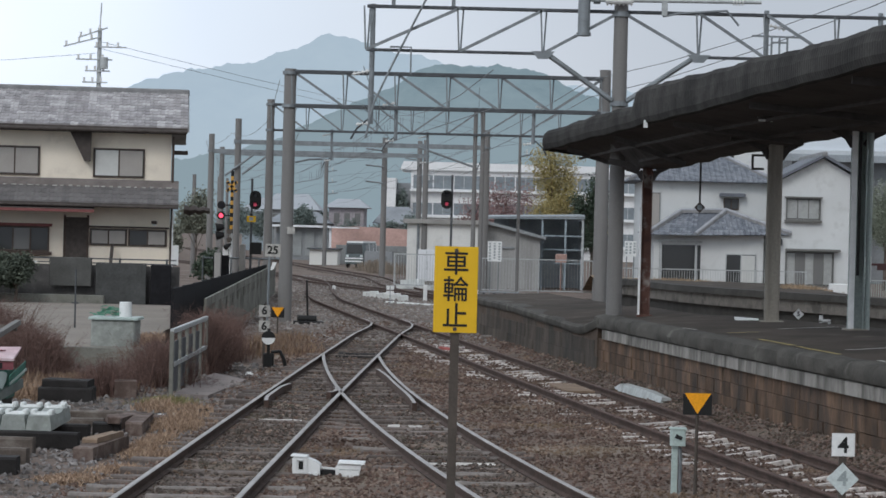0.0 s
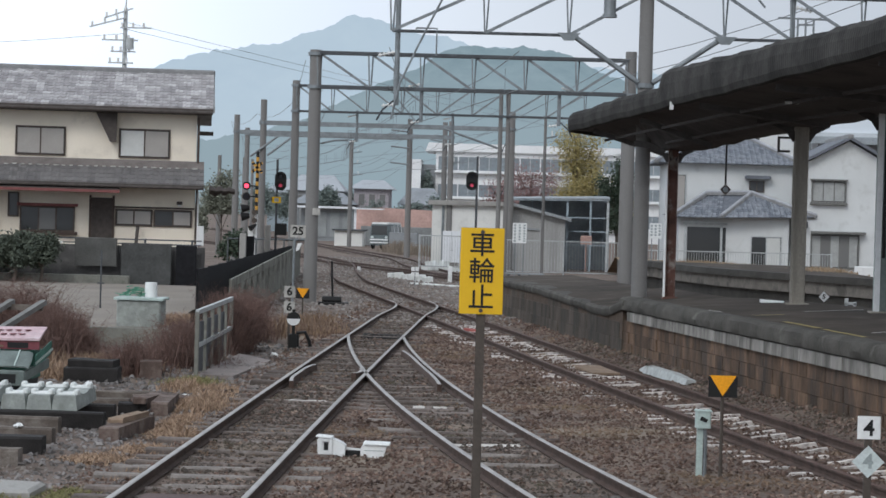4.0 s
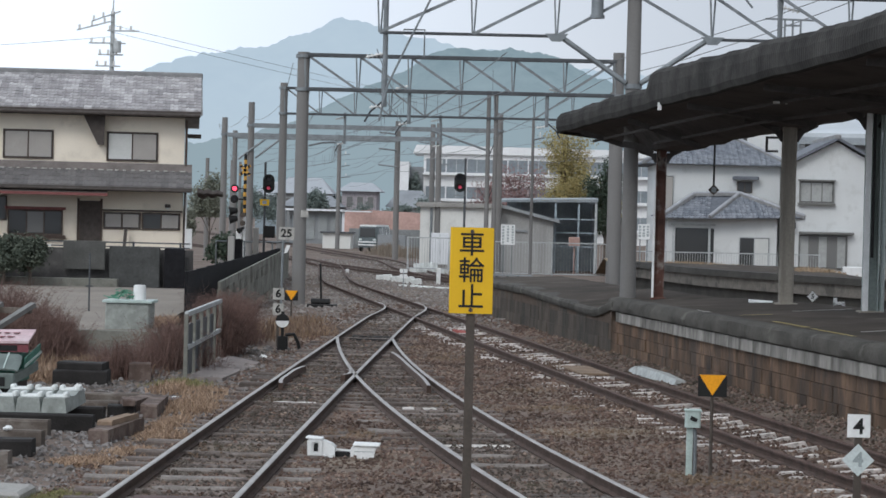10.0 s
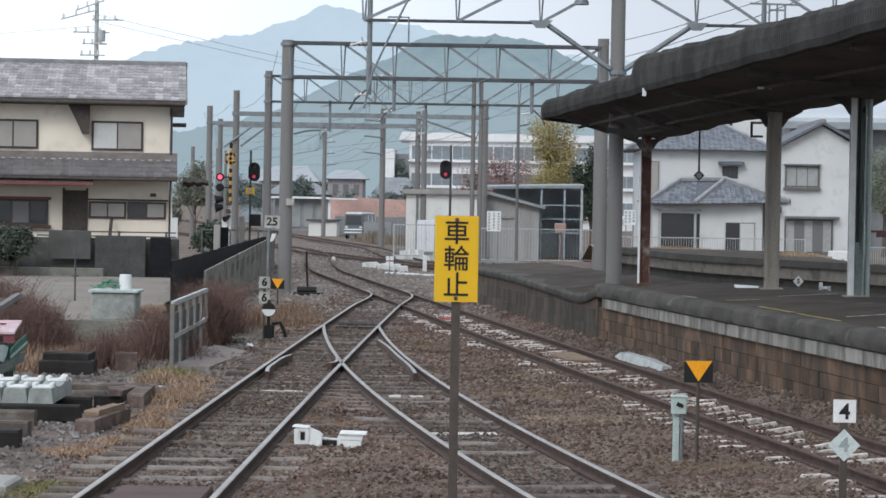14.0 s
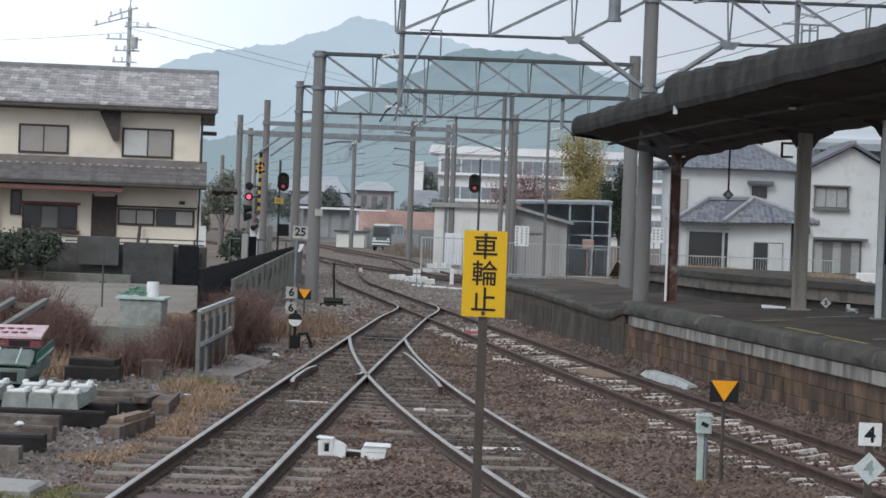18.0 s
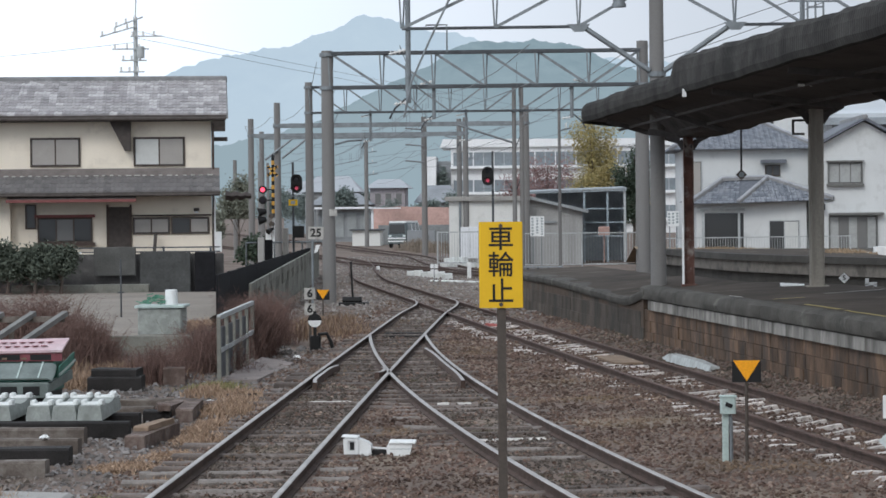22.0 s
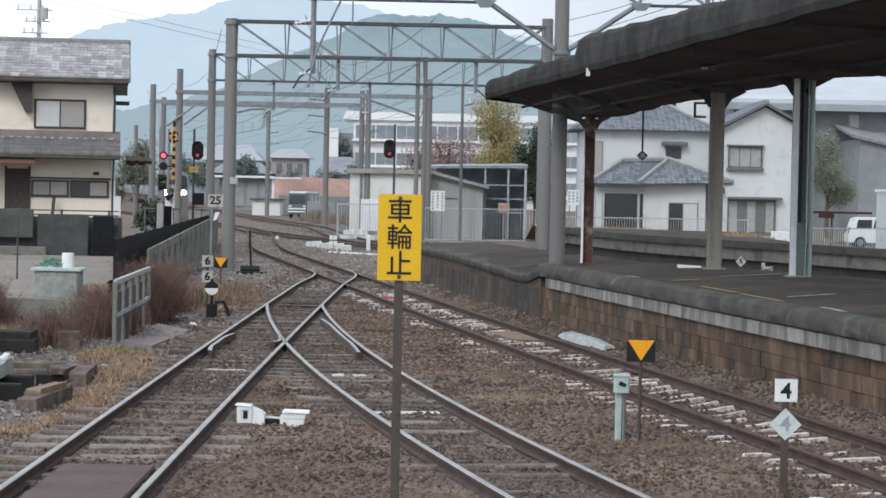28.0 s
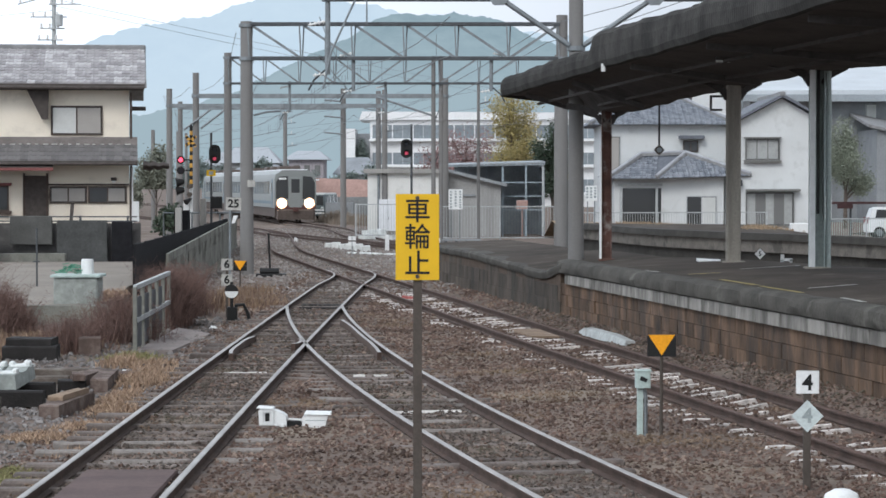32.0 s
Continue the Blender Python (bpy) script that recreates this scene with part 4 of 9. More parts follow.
def wires():
    w = thing("overhead_wire", "thin dark contact and carrier wires over the tracks", "wire")
    def run(pts, r=0.013, sag=0.25, name="wire"):
        g = Geo()
        for a, b in zip(pts, pts[1:]):
            a, b = Vector(a), Vector(b)
            g.tube([a + (b - a) * s - Vector((0, 0, sag * 4 * s * (1 - s))) for s in (0, 0.25, 0.5, 0.75, 1)], r, 4)
        part(name, g, M_WIRE, w)
    for line, off in ((line_left, 0.1), (line_main, 0.0)):
        ys = [52, 73, 105, 114, 125, 155, 180]
        run([(line(min(y, 210)) + off, y, 5.15) for y in ys], 0.01, 0.02, "contact_wire")
        run([(line(min(y, 210)) + off, y, 5.95) for y in ys], 0.009, 0.35, "carrier_wire")
        for y in range(54, 146, 5):
            part("dropper", Geo().tube([(line(y) + off, y, 5.15), (line(y) + off, y, 5.7)], 0.007, 4), M_WIRE, w)
    ys = [105, 114, 125, 155, 180, 230]
    run([(LINE_THROUGH(y), y, 5.15) for y in ys], 0.01, 0.02, "contact_wire")
    run([(LINE_THROUGH(y), y, 5.95) for y in ys], 0.009, 0.35, "carrier_wire")
    # feeders along the masts
    for z, dx in ((6.9, -0.3), (6.2, 0.25), (5.4, 0.3)):
        run([(-5.7 + dx, 73, z), (-8.98 + dx, 105, z), (-11.2 + dx, 114, z), (-13.6 + dx, 125, z), (-16.2 + dx, 155, z), (-19.5, 185, z)], 0.009, 0.3)
    for z, dx in ((7.1, -0.5), (6.3, -0.5), (5.3, -0.6)):
        run([(-12.0, 205, z - 0.4), (-6.15 + dx, 155, z), (-0.2, 105, z)], 0.01, 0.3)
        run([(-16.2, 155, z - 0.5), (-6.15 + dx, 155, z), (4.8, 105, z)], 0.009, 0.25)
    for z0, z1 in ((7.4, 6.2), (7.6, 6.7)):
        run([(10.0, 48, z0 + 0.9), (3.0, 73, z1 + 0.4), (-3.6, 140, z1 - 0.4)], 0.011, 0.3)
    return w


wires()

# ---- signs, signals and point gear ----
def lettering(name, text, size, material, parent, m, depth=0.002, bold=0.0, sx=1.0):
    """Writing in the built-in font as a mesh, lying in the plane x-z and facing -y."""
    cu = bpy.data.curves.new(name, "FONT")
    cu.body, cu.size, cu.align_x, cu.align_y, cu.extrude, cu.offset = text, size, "CENTER", "CENTER", depth, bold
    cu.resolution_u = 3
    tmp = new(name, cu)
    me = bpy.data.meshes.new_from_object(tmp.evaluated_get(bpy.context.evaluated_depsgraph_get()))
    bpy.data.objects.remove(tmp)
    me.materials.clear()
    me.materials.append(material)
    ob = new(name, me)
    ob.parent = parent
    ob.matrix_basis = m @ Matrix.Rotation(radians(90), 4, "X") @ Matrix.Diagonal((sx, 1, 1, 1))
    return ob


def wheel_stop_sign():
    s = thing("wheel_stop_sign", "yellow upright sign plate with black writing on a thin brown post", "sign", at=pose(-0.178, 17.5, -0.2))
    part("post", Geo().box(-0.031, 0.031, 0.005, 0.055, 0, 2.03, 0.004), M_POST_BROWN, s, "thin brown steel post")
    plate = part("plate", Geo().box(-0.152, 0.152, -0.012, -0.004, 2.025, 2.625, 0.004), M_YELLOW, s, "yellow enamelled plate")
    for ch, z in (("\u8eca", 2.50), ("\u8f2a", 2.315), ("\u6b62", 2.13)):
        lettering("character", ch, 0.185, M_BLACK, plate, pose(0.0, -0.014, z), 0.001, 0.0016, 1.0)
    for z in (2.596, 2.05):
        part("bolt", Geo().tube([(0.0, -0.012, z), (0.0, -0.022, z)], 0.015, 10), M_POST_BROWN, plate)
    return s


wheel_stop_sign()


def switch_marker(x, y, w, h, z, label, post_r=0.022):
    s = thing("triangle_marker", label, "marker sign", "triangle markers", at=pose(x, y, -0.2))
    part("post", Geo().tube([(0, 0.03, 0), (0, 0.03, z + h)], post_r * 0.85, 10), M_POST_BROWN, s, "dull brown steel post", smooth=True)
    b = part("board", Geo().box(-w / 2, w / 2, 0, 0.01, z, z + h - 0.012, 0.003), M_BLACK, s, "black plate")
    part("triangle", Geo().prism([(-w / 2 + 0.012, z + h), (w / 2 - 0.012, z + h), (0, z + 0.012)], "y", -0.006, -0.002), M_ORANGE, b, "orange triangle pointing down")
    return s


switch_marker(2.27, 26.05, 0.3, 0.226, 0.905, "orange downward triangle on a black plate and dull brown post")
switch_marker(-5.01, 62.0, 0.33, 0.25, 0.56, "orange triangle on a black plate low by the mast")


def number_post(x, y, digit, label, top, size, diamond=True, tilt=0.0):
    s = thing("stop_position_marker", label, "marker sign", "stop markers", at=pose(x, y, -0.2, 0, tilt, 0))
    part("post", Geo().box(-0.032, 0.032, 0.0, 0.04, 0, top, 0.004), M_POST_BROWN, s, "dark brown post")
    sq = part("plate", Geo().box(-size / 2, size / 2, -0.014, -0.004, top - size + 0.01, top + 0.01, 0.006), M_WHITE, s, "white square plate")
    lettering("digit", digit, size * 0.95, M_BLACK, sq, pose(0, -0.016, top - size / 2), 0.001, 0.004)
    if diamond:
        c = top - size * 1.93
        r = size * 0.7
        d = part("diamond_plate", Geo().prism([(-r, c), (0, c - r), (r, c), (0, c + r)], "y", -0.014, -0.004), M_REFLECT, s, "pale reflective diamond plate")
        lettering("digit", digit, size * 0.85, M_GREYPAINT, d, pose(0, -0.016, c), 0.001, 0.006)
    return s


M_PALEGREEN = mat("pale_green_enamel", (0.4, 0.48, 0.45), 0.5, var=0.1, scale=6, fine=40, bump=0.03, stain=(0.28, 0.31, 0.29), stain_amount=0.2)
M_REFLECT = mat("pale_reflective_sheet", (0.55, 0.61, 0.6), 0.45, var=0.06, scale=5, fine=40, bump=0.02)
M_GREYPAINT = mat("faded_grey_paint", (0.3, 0.34, 0.34), 0.6, var=0.1)
number_post(3.08, 21.2, "4", "white square plate reading 4 above a pale diamond plate", 1.11, 0.195)


def diamond_five():
    s = thing("stop_position_marker", "small white diamond with a 5 at the platform's far side", "marker sign", "stop markers", at=pose(5.68, 45.0, 1.1) @ Matrix.Scale(0.78, 4))
    part("post", Geo().box(-0.02, 0.02, 0, 0.03, -0.3, 0.3), M_POST_BROWN, s)
    d = part("diamond_plate", Geo().prism([(-0.125, 0.19), (0, 0.065), (0.125, 0.19), (0, 0.315)], "y", -0.012, -0.002), M_WHITE, s, "white diamond plate")
    lettering("digit", "5", 0.15, M_BLACK, d, pose(0, -0.014, 0.19), 0.001, 0.004)
    return s


diamond_five()


M_SCOTCH = mat("faded_red_paint", (0.4, 0.12, 0.11), 0.7, var=0.2)


def low_frame():
    f = thing("low_barrier", "low white steel barrier standing at the platform edge", "barrier", at=pose(6.14, 44.9, 1.02))
    for x in (-0.08, 0.08):
        part("leg", Geo().box(x - 0.025, x + 0.025, -0.02, 0.02, 0, 0.13), M_WHITE, f)
    part("top_bar", Geo().box(-0.105, 0.105, -0.02, 0.02, 0.1, 0.15), M_WHITE, f)
    part("stub", Geo().box(-0.1, -0.04, -0.02, 0.02, 0.15, 0.22), M_WHITE, f)


low_frame()
single("red_wheel_scotch", Geo().prism([(-0.22, 0), (0.22, 0), (0.18, 0.07), (-0.1, 0.1)], "y", -0.12, 0.12), M_SCOTCH, "faded red wheel scotch lying between the rusty rails", "wheel scotch", at=pose(-0.8, 57.0, -0.13))
single("white_sheet", Geo().loft([[(4.6, 45.3, 1.09), (5.0, 45.25, 1.09), (5.05, 45.7, 1.09), (4.62, 45.8, 1.09)], [(4.6, 45.3, 1.125), (5.0, 45.25, 1.12), (5.05, 45.7, 1.13), (4.62, 45.8, 1.15)]]), M_WHITE, "white plastic sheet lying on the platform edge", "sheet")


def relay_post():
    s = thing("relay_post", "grey-green steel post with a small hinged box", "trackside box", at=pose(2.09, 26.25, -0.16) @ Matrix.Diagonal((1.05, 1.05, 0.85, 1)))
    part("post", Geo().box(-0.055, 0.005, -0.02, 0.05, 0, 0.62, 0.004), M_PALEGREEN, s, "pale steel channel post")
    part("cable", Geo().tube([(0.03, 0, 0), (0.03, 0, 0.5), (0.02, 0, 0.6)], 0.02, 8), M_GALV, s)
    b = part("box", Geo().box(-0.075, 0.075, -0.07, 0.07, 0.62, 0.83, 0.012), M_PALEGREEN, s, "pale green box")
    part("lid", Geo().box(-0.085, 0.085, -0.08, 0.08, 0.822, 0.842, 0.006), M_PALEGREEN, b)
    part("label_plate", Geo().prism([(-0.035, 0.72), (0.03, 0.69), (0.045, 0.73), (-0.02, 0.77)], "y", -0.078, -0.072), M_BLACK, b, "dark slanted plate")
    return s


relay_post()


def point_machine():
    p = thing("point_machine", "white point machine boxes with a black rod between them", "point machine", at=pose(-1.62, 27.15, -0.12) @ Matrix.Scale(0.86, 4))
    m = part("motor_box", Geo().loft([[(x, -0.15, z) for x, z in ((-0.42, 0), (-0.08, 0), (-0.08, 0.13), (-0.13, 0.17), (-0.25, 0.215), (-0.4, 0.235), (-0.43, 0.2))],
                                      [(x, 0.18, z) for x, z in ((-0.42, 0), (-0.08, 0), (-0.08, 0.12), (-0.13, 0.16), (-0.25, 0.205), (-0.4, 0.225), (-0.43, 0.19))]]), M_WHITE, p, "white painted cast box")
    part("lid", Geo().loft([[(-0.45, -0.18, 0.235), (-0.24, -0.18, 0.22), (-0.24, 0.2, 0.212), (-0.45, 0.2, 0.226)], [(-0.445, -0.175, 0.25), (-0.245, -0.175, 0.235), (-0.245, 0.195, 0.227), (-0.445, 0.195, 0.241)]]), M_WHITE, m, "flat white lid")
    for x0, x1, z0, z1 in ((-0.4, -0.24, 0.185, 0.21), (-0.4, -0.24, 0.02, 0.045), (-0.4, -0.37, 0.045, 0.185), (-0.27, -0.24, 0.045, 0.185)):
        part("port_rim", Geo().box(x0, x1, -0.172, -0.152, z0, z1), M_WHITE, m)
    part("port", Geo().box(-0.345, -0.29, -0.158, -0.1515, 0.07, 0.17), M_BLACK, m, "dark opening")
    for x in (-0.21, -0.12):
        part("lug", Geo().box(x - 0.02, x + 0.02, -0.2, -0.152, 0.0, 0.04, 0.008), M_WHITE, m)
    part("rod", Geo().box(-0.08, 0.13, -0.05, 0.03, 0.0, 0.065, 0.01), M_BLACK, p)
    part("link", Geo().beam((-0.08, -0.02, 0.09), (0.13, -0.02, 0.075), 0.03, 0.022), M_WHITE, p, "thin white link")
    k = part("lock_box", Geo().loft([[(x, -0.14, z) for x, z in ((0.12, 0), (0.4, -0.02), (0.44, 0.15), (0.16, 0.155), (0.11, 0.1))],
                                     [(x, 0.16, z) for x, z in ((0.12, 0), (0.4, -0.02), (0.44, 0.15), (0.16, 0.155), (0.11, 0.1))]]), M_WHITE, p, "white wedge-shaped cover")
    part("lid", Geo().loft([[(0.14, -0.17, 0.157), (0.48, -0.17, 0.15), (0.48, 0.18, 0.15), (0.14, 0.18, 0.157)], [(0.15, -0.16, 0.178), (0.475, -0.16, 0.17), (0.475, 0.17, 0.17), (0.15, 0.17, 0.178)]]), M_WHITE, k, "flat white lid")
    part("seam", Geo().box(0.16, 0.41, -0.144, -0.1405, 0.075, 0.082), M_GREYPAINT, k)
    return p


point_machine()


def guard_rail(line, side, y0, y1, off, label):
    g = Geo()
    rings = []
    n = 9
    for i in range(n):
        y = y0 + (y1 - y0) * i / (n - 1)
        flare = 0.05 * max(0, abs(i - (n - 1) / 2) - 2.5)
        m = along(line, y, side * (GAUGE / 2 - 0.075 - flare))
        rings.append([tuple(m @ Vector(q)) for q in ((-0.035, 0, -0.15), (0.035, 0, -0.15), (0.035, 0, -0.01), (0.028, 0, 0.0), (-0.028, 0, 0.0), (-0.035, 0, -0.01))])
    g.loft(rings)
    g.m = [1 if i % 6 == 3 and i < 48 else 0 for i in range(len(g.f))]
    return single("check_rail", g, [M_RAIL_SIDE, M_RAIL_TOP], label, "check rail", "check rails", smooth=True)


guard_rail(line_left, -1, 37.0, 41.3, 0.08, "short flared check rail beside a running rail")
guard_rail(line_right, 1, 37.2, 46.2, 0.08, "flared check rail inside the curved running rail")
guard_rail(line_left, 1, 39.3, 40.6, 0.02, "short wing rail at the crossing nose")


def signal_head(x, y, z, mast_top, mast_x, label, plate=True, lit=True, base=-0.2):
    s = thing("colour_light_signal", label, "railway signal", "railway signals")
    part("mast", Geo().tube([(mast_x, y, base), (mast_x, y, mast_top)], 0.045, 10), M_STEEL_DARK, s, "thin grey mast", smooth=True)
    ring = [(0.22 * math.cos(a), 0.22 * math.sin(a)) for a in (math.pi * k / 9 for k in range(10))]
    outline = [(x + a, z + 0.14 + b) for a, b in ring] + [(x - a, z - 0.14 - b) for a, b in ring]
    b = part("backboard", Geo().prism(outline, "y", y - 0.08, y - 0.03), M_BLACK, s, "black oval backboard")
    for dz, m in ((0.17, M_LENS_DARK), (-0.17, M_RED_DIM if lit else M_LENS_DARK)):
        part("lens", Geo().tube([(x, y - 0.1, z + dz), (x, y - 0.115, z + dz)], 0.07 if dz < 0 else 0.075, 16), m, b, "lit red lens" if dz < 0 else "dark lens")
        g = Geo()
        rings = []
        for yy in (y - 0.08, y - 0.26):
            rings.append([(x + 0.125 * math.cos(a), yy, z + dz + 0.125 * math.sin(a)) for a in (math.pi * (k / 10 * 1.2 - 0.1) for k in range(11))])
        g.loft(rings, closed=False)
        part("hood", g, M_BLACK, b)
    part("step", Geo().box(x - 0.25, x + 0.25, y - 0.2, y + 0.1, z - 0.5, z - 0.47), M_GALV, s)
    if plate:
        part("number_board", Geo().box(mast_x - 0.17, mast_x + 0.17, y - 0.07, y - 0.05, z - 0.83, z - 0.6), M_YELLOW, s, "yellow frame plate")
        part("bar", Geo().box(mast_x - 0.08, mast_x + 0.08, y - 0.076, y - 0.072, z - 0.78, z - 0.65), M_GREYPAINT, s)
        part("lower_box", Geo().box(mast_x - 0.02, mast_x + 0.42, y - 0.2, y, z - 2.05, z - 1.6, 0.03), M_BLACK, s, "small black box on the mast")
    return s


M_RED_LIT = glow("lit_red_lens", (1.0, 0.07, 0.13), 1.6)
M_RED_DIM = glow("dimmer_red_lens", (0.75, 0.09, 0.16), 0.16)
M_LENS_DARK = mat("dark_lens", (0.02, 0.02, 0.025), 0.2, var=0.05, bump=0.0)
signal_head(-8.62, 95, 3.64, 4.45, -8.76, "black oval signal showing red on a thin mast by the crossing", True)
signal_head(-1.38, 95, 3.85, 4.78, -1.19, "black oval signal showing red on a thin dark mast", False)


def dwarf_signal():
    s = thing("point_indicator", "black and white round point indicator with a bent lever", "point indicator", at=pose(-4.1, 48.8, -0.2))
    part("stand", Geo().box(-0.1, 0.1, -0.1, 0.1, 0, 0.32, 0.02), M_BLACK, s)
    d = part("disc", Geo().tube([(0, -0.12, 0.62), (0, -0.14, 0.62)], 0.135, 20), M_BLACK, s, "round target, black above and white below")
    a = [(0.13 * math.cos(t), 0.62 + 0.13 * math.sin(t)) for t in (math.pi * (1 + k / 10) for k in range(11))]
    part("white_half", Geo().prism(a, "y", -0.146, -0.142), M_WHITE, d)
    part("post", Geo().box(-0.03, 0.03, -0.1, -0.04, 0.3, 0.8), M_BLACK, s)
    part("lever", Geo().tube([(0.05, 0, 0.34), (0.22, 0, 0.36), (0.3, 0, 0.2), (0.34, 0, 0.03)], 0.035, 8), M_BLACK, s, "bent black lever")
    part("base_plate", Geo().box(-0.2, 0.45, -0.12, 0.12, 0, 0.035), M_RAIL_SIDE, s)
    return s


dwarf_signal()


def six_post():
    s = thing("number_marker", "two small white plates each with a 6 on a low post", "marker sign", at=pose(-4.33, 50.3, -0.2))
    part("post", Geo().box(-0.025, 0.025, 0, 0.04, 0, 1.2), M_POST_BROWN, s)
    for z in (1.09, 0.78):
        p = part("plate", Geo().box(-0.11, 0.11, -0.014, -0.004, z - 0.115, z + 0.115, 0.008), M_WHITE_WORN, s, "white plate")
        lettering("digit", "6", 0.22, M_BLACK, p, pose(0, -0.016, z), 0.001, 0.008)
    return s


six_post()


def speed_sign():
    s = thing("speed_sign", "white rectangular speed plate reading 25, slightly tilted", "speed sign", at=pose(-5.0, 60, -0.2))
    part("post", Geo().tube([(-0.1, 0.02, 0), (-0.08, 0.02, 2.3)], 0.028, 8), M_GALV, s)
    p = part("plate", Geo().box(-0.185, 0.185, -0.014, -0.004, -0.15, 0.15, 0.006), M_WHITE_WORN, s, "white plate")
    p.matrix_basis = pose(0, 0, 2.23, 0, 1.5, 0)
    lettering("digits", "25", 0.27, M_BLACK, p, pose(0, -0.016, 0), 0.001, 0.008)
    q = part("supplement_plate", Geo().prism([(-0.05, 1.75), (0.03, 1.78), (0.1, 1.95), (0.0, 1.95)], "y", -0.01, -0.002), M_WHITE, s, "small white arrow plate")
    return s


speed_sign()


M_ORANGE_PAINT = mat("orange_yellow_post_paint", (0.56, 0.31, 0.06), 0.6, var=0.15, scale=4, fine=40, bump=0.03)


def crossing_signal():
    y = 105.0
    x = -10.52
    s = thing("level_crossing_signal", "striped yellow and black crossing post with red lamps", "crossing signal")
    g = Geo()
    for i in range(30):
        z = -0.2 + i * 0.17
        g.tube([(x, y, z), (x, y, z + 0.17)], 0.065, 12, slot=i % 2 if z > 2.2 else 2)
    part("post", g, [M_ORANGE_PAINT, M_BLACK, M_WHITE], s, "post striped yellow and black, white below")
    part("white_board", Geo().box(x - 0.33, x - 0.09, y - 0.05, y, -0.2, 1.8), M_WHITE, s, "pale upright board")
    for a in (45, -45):
        b = part("cross_board", Geo().box(-0.3, 0.3, -0.02, 0.02, -0.06, 0.06), M_ORANGE_PAINT, s, "striped cross board")
        b.matrix_basis = pose(x, y - 0.12, 4.3, 0, a, 0)
        for k in (-0.24, -0.02, 0.2):
            part("stripe", Geo().prism([(k - 0.06, -0.06), (k + 0.04, -0.06), (k + 0.1, 0.06), (k, 0.06)], "y", -0.026, -0.0225), M_BLACK, b)
    for z in (3.52, 3.08):
        l = part("lamp_head", Geo().tube([(x - 0.42, y - 0.05, z), (x - 0.42, y - 0.18, z)], 0.17, 18), M_BLACK, s, "round lamp with black rim")
        part("lens", Geo().tube([(x - 0.42, y - 0.185, z), (x - 0.42, y - 0.2, z)], 0.095, 16), M_RED_LIT, l, "lit red lens")
        part("arm", Geo().tube([(x - 0.3, y, z), (x, y, z)], 0.03, 8), M_BLACK, s)
    # Disc added to hide each lens in turn; both lenses always glow
    blind = part("blind", Geo().tube([(0, 0.0, 0), (0, -0.012, 0)], 0.11, 18), M_LENS_DARK, s, "added dark disc that hides the unlit lamp")
    blind.matrix_basis = pose(x - 0.42, y - 0.21, 3.52)
    for z in (2.62, 2.28):
        g = Geo().tube([(x - 0.28, y - 0.1, z), (x - 0.62, y - 0.16, z - 0.06)], 0.1, 12, r1=0.2)
        part("cowl", g, M_BLACK, s, "dark lamp cowl seen from the side")
        part("bell", Geo().tube([(x - 0.05, y - 0.1, z - 0.2), (x - 0.05, y - 0.28, z - 0.2)], 0.11, 12), M_POST_BROWN, s)
    part("speaker", Geo().tube([(x, y - 0.1, 1.9), (x - 0.2, y - 0.3, 1.75)], 0.05, 10, r1=0.13), M_BLACK, s)
    part("finial", Geo().tube([(x, y, 4.9), (x, y, 5.0)], 0.1, 10, r1=0.02), M_BLACK, s)
    return blind


CROSSING_BLIND = crossing_signal()


def ground_frame():
    s = thing("point_lever", "low black hand lever on a timber base between the rails", "point lever", at=pose(-4.95, 72.0, -0.2))
    part("base", Geo().box(-0.4, 0.45, -0.25, 0.25, 0, 0.14, 0.02), M_BLACK, s)
    part("weight", Geo().tube([(-0.3, 0, 0.2), (0.25, 0, 0.2)], 0.1, 10), M_BLACK, s)
    part("lever", Geo().tube([(0, 0, 0.15), (-0.03, 0, 0.75), (-0.05, 0, 1.3)], 0.03, 8), M_BLACK, s)
    return s


ground_frame()


def white_marker(x, y, h, w, label):
    return single("boundary_post", Geo().box(-w / 2, w / 2, -w / 2, w / 2, 0, h, w * 0.15), M_WHITE, label, "marker post", "marker posts", at=pose(x, y, -0.2))


white_marker(-2.2, 99.0, 0.72, 0.16, "white painted square marker post in the ballast")
white_marker(-6.8, 116, 0.24, 0.15, "small white marker stone between the tracks")


def double_plate():
    s = thing("small_track_sign", "four small white plates on a thin post", "marker sign", at=pose(-3.33, 92, -0.2) @ Matrix.Scale(0.85, 4))
    part("post", Geo().tube([(0, 0, 0), (0, 0, 0.95)], 0.02, 6), M_GALV, s)
    for x in (-0.09, 0.09):
        for z in (0.62, 0.85):
            part("plate", Geo().box(x - 0.075, x + 0.075, -0.03, -0.02, z - 0.09, z + 0.09), M_WHITE, s)
    return s


double_plate()


M_PALEGREY_PLASTIC = mat("dulled_grey_plastic", (0.4, 0.42, 0.41), 0.7, var=0.2, scale=5, fine=30, stain=(0.22, 0.22, 0.2), stain_amount=0.4)


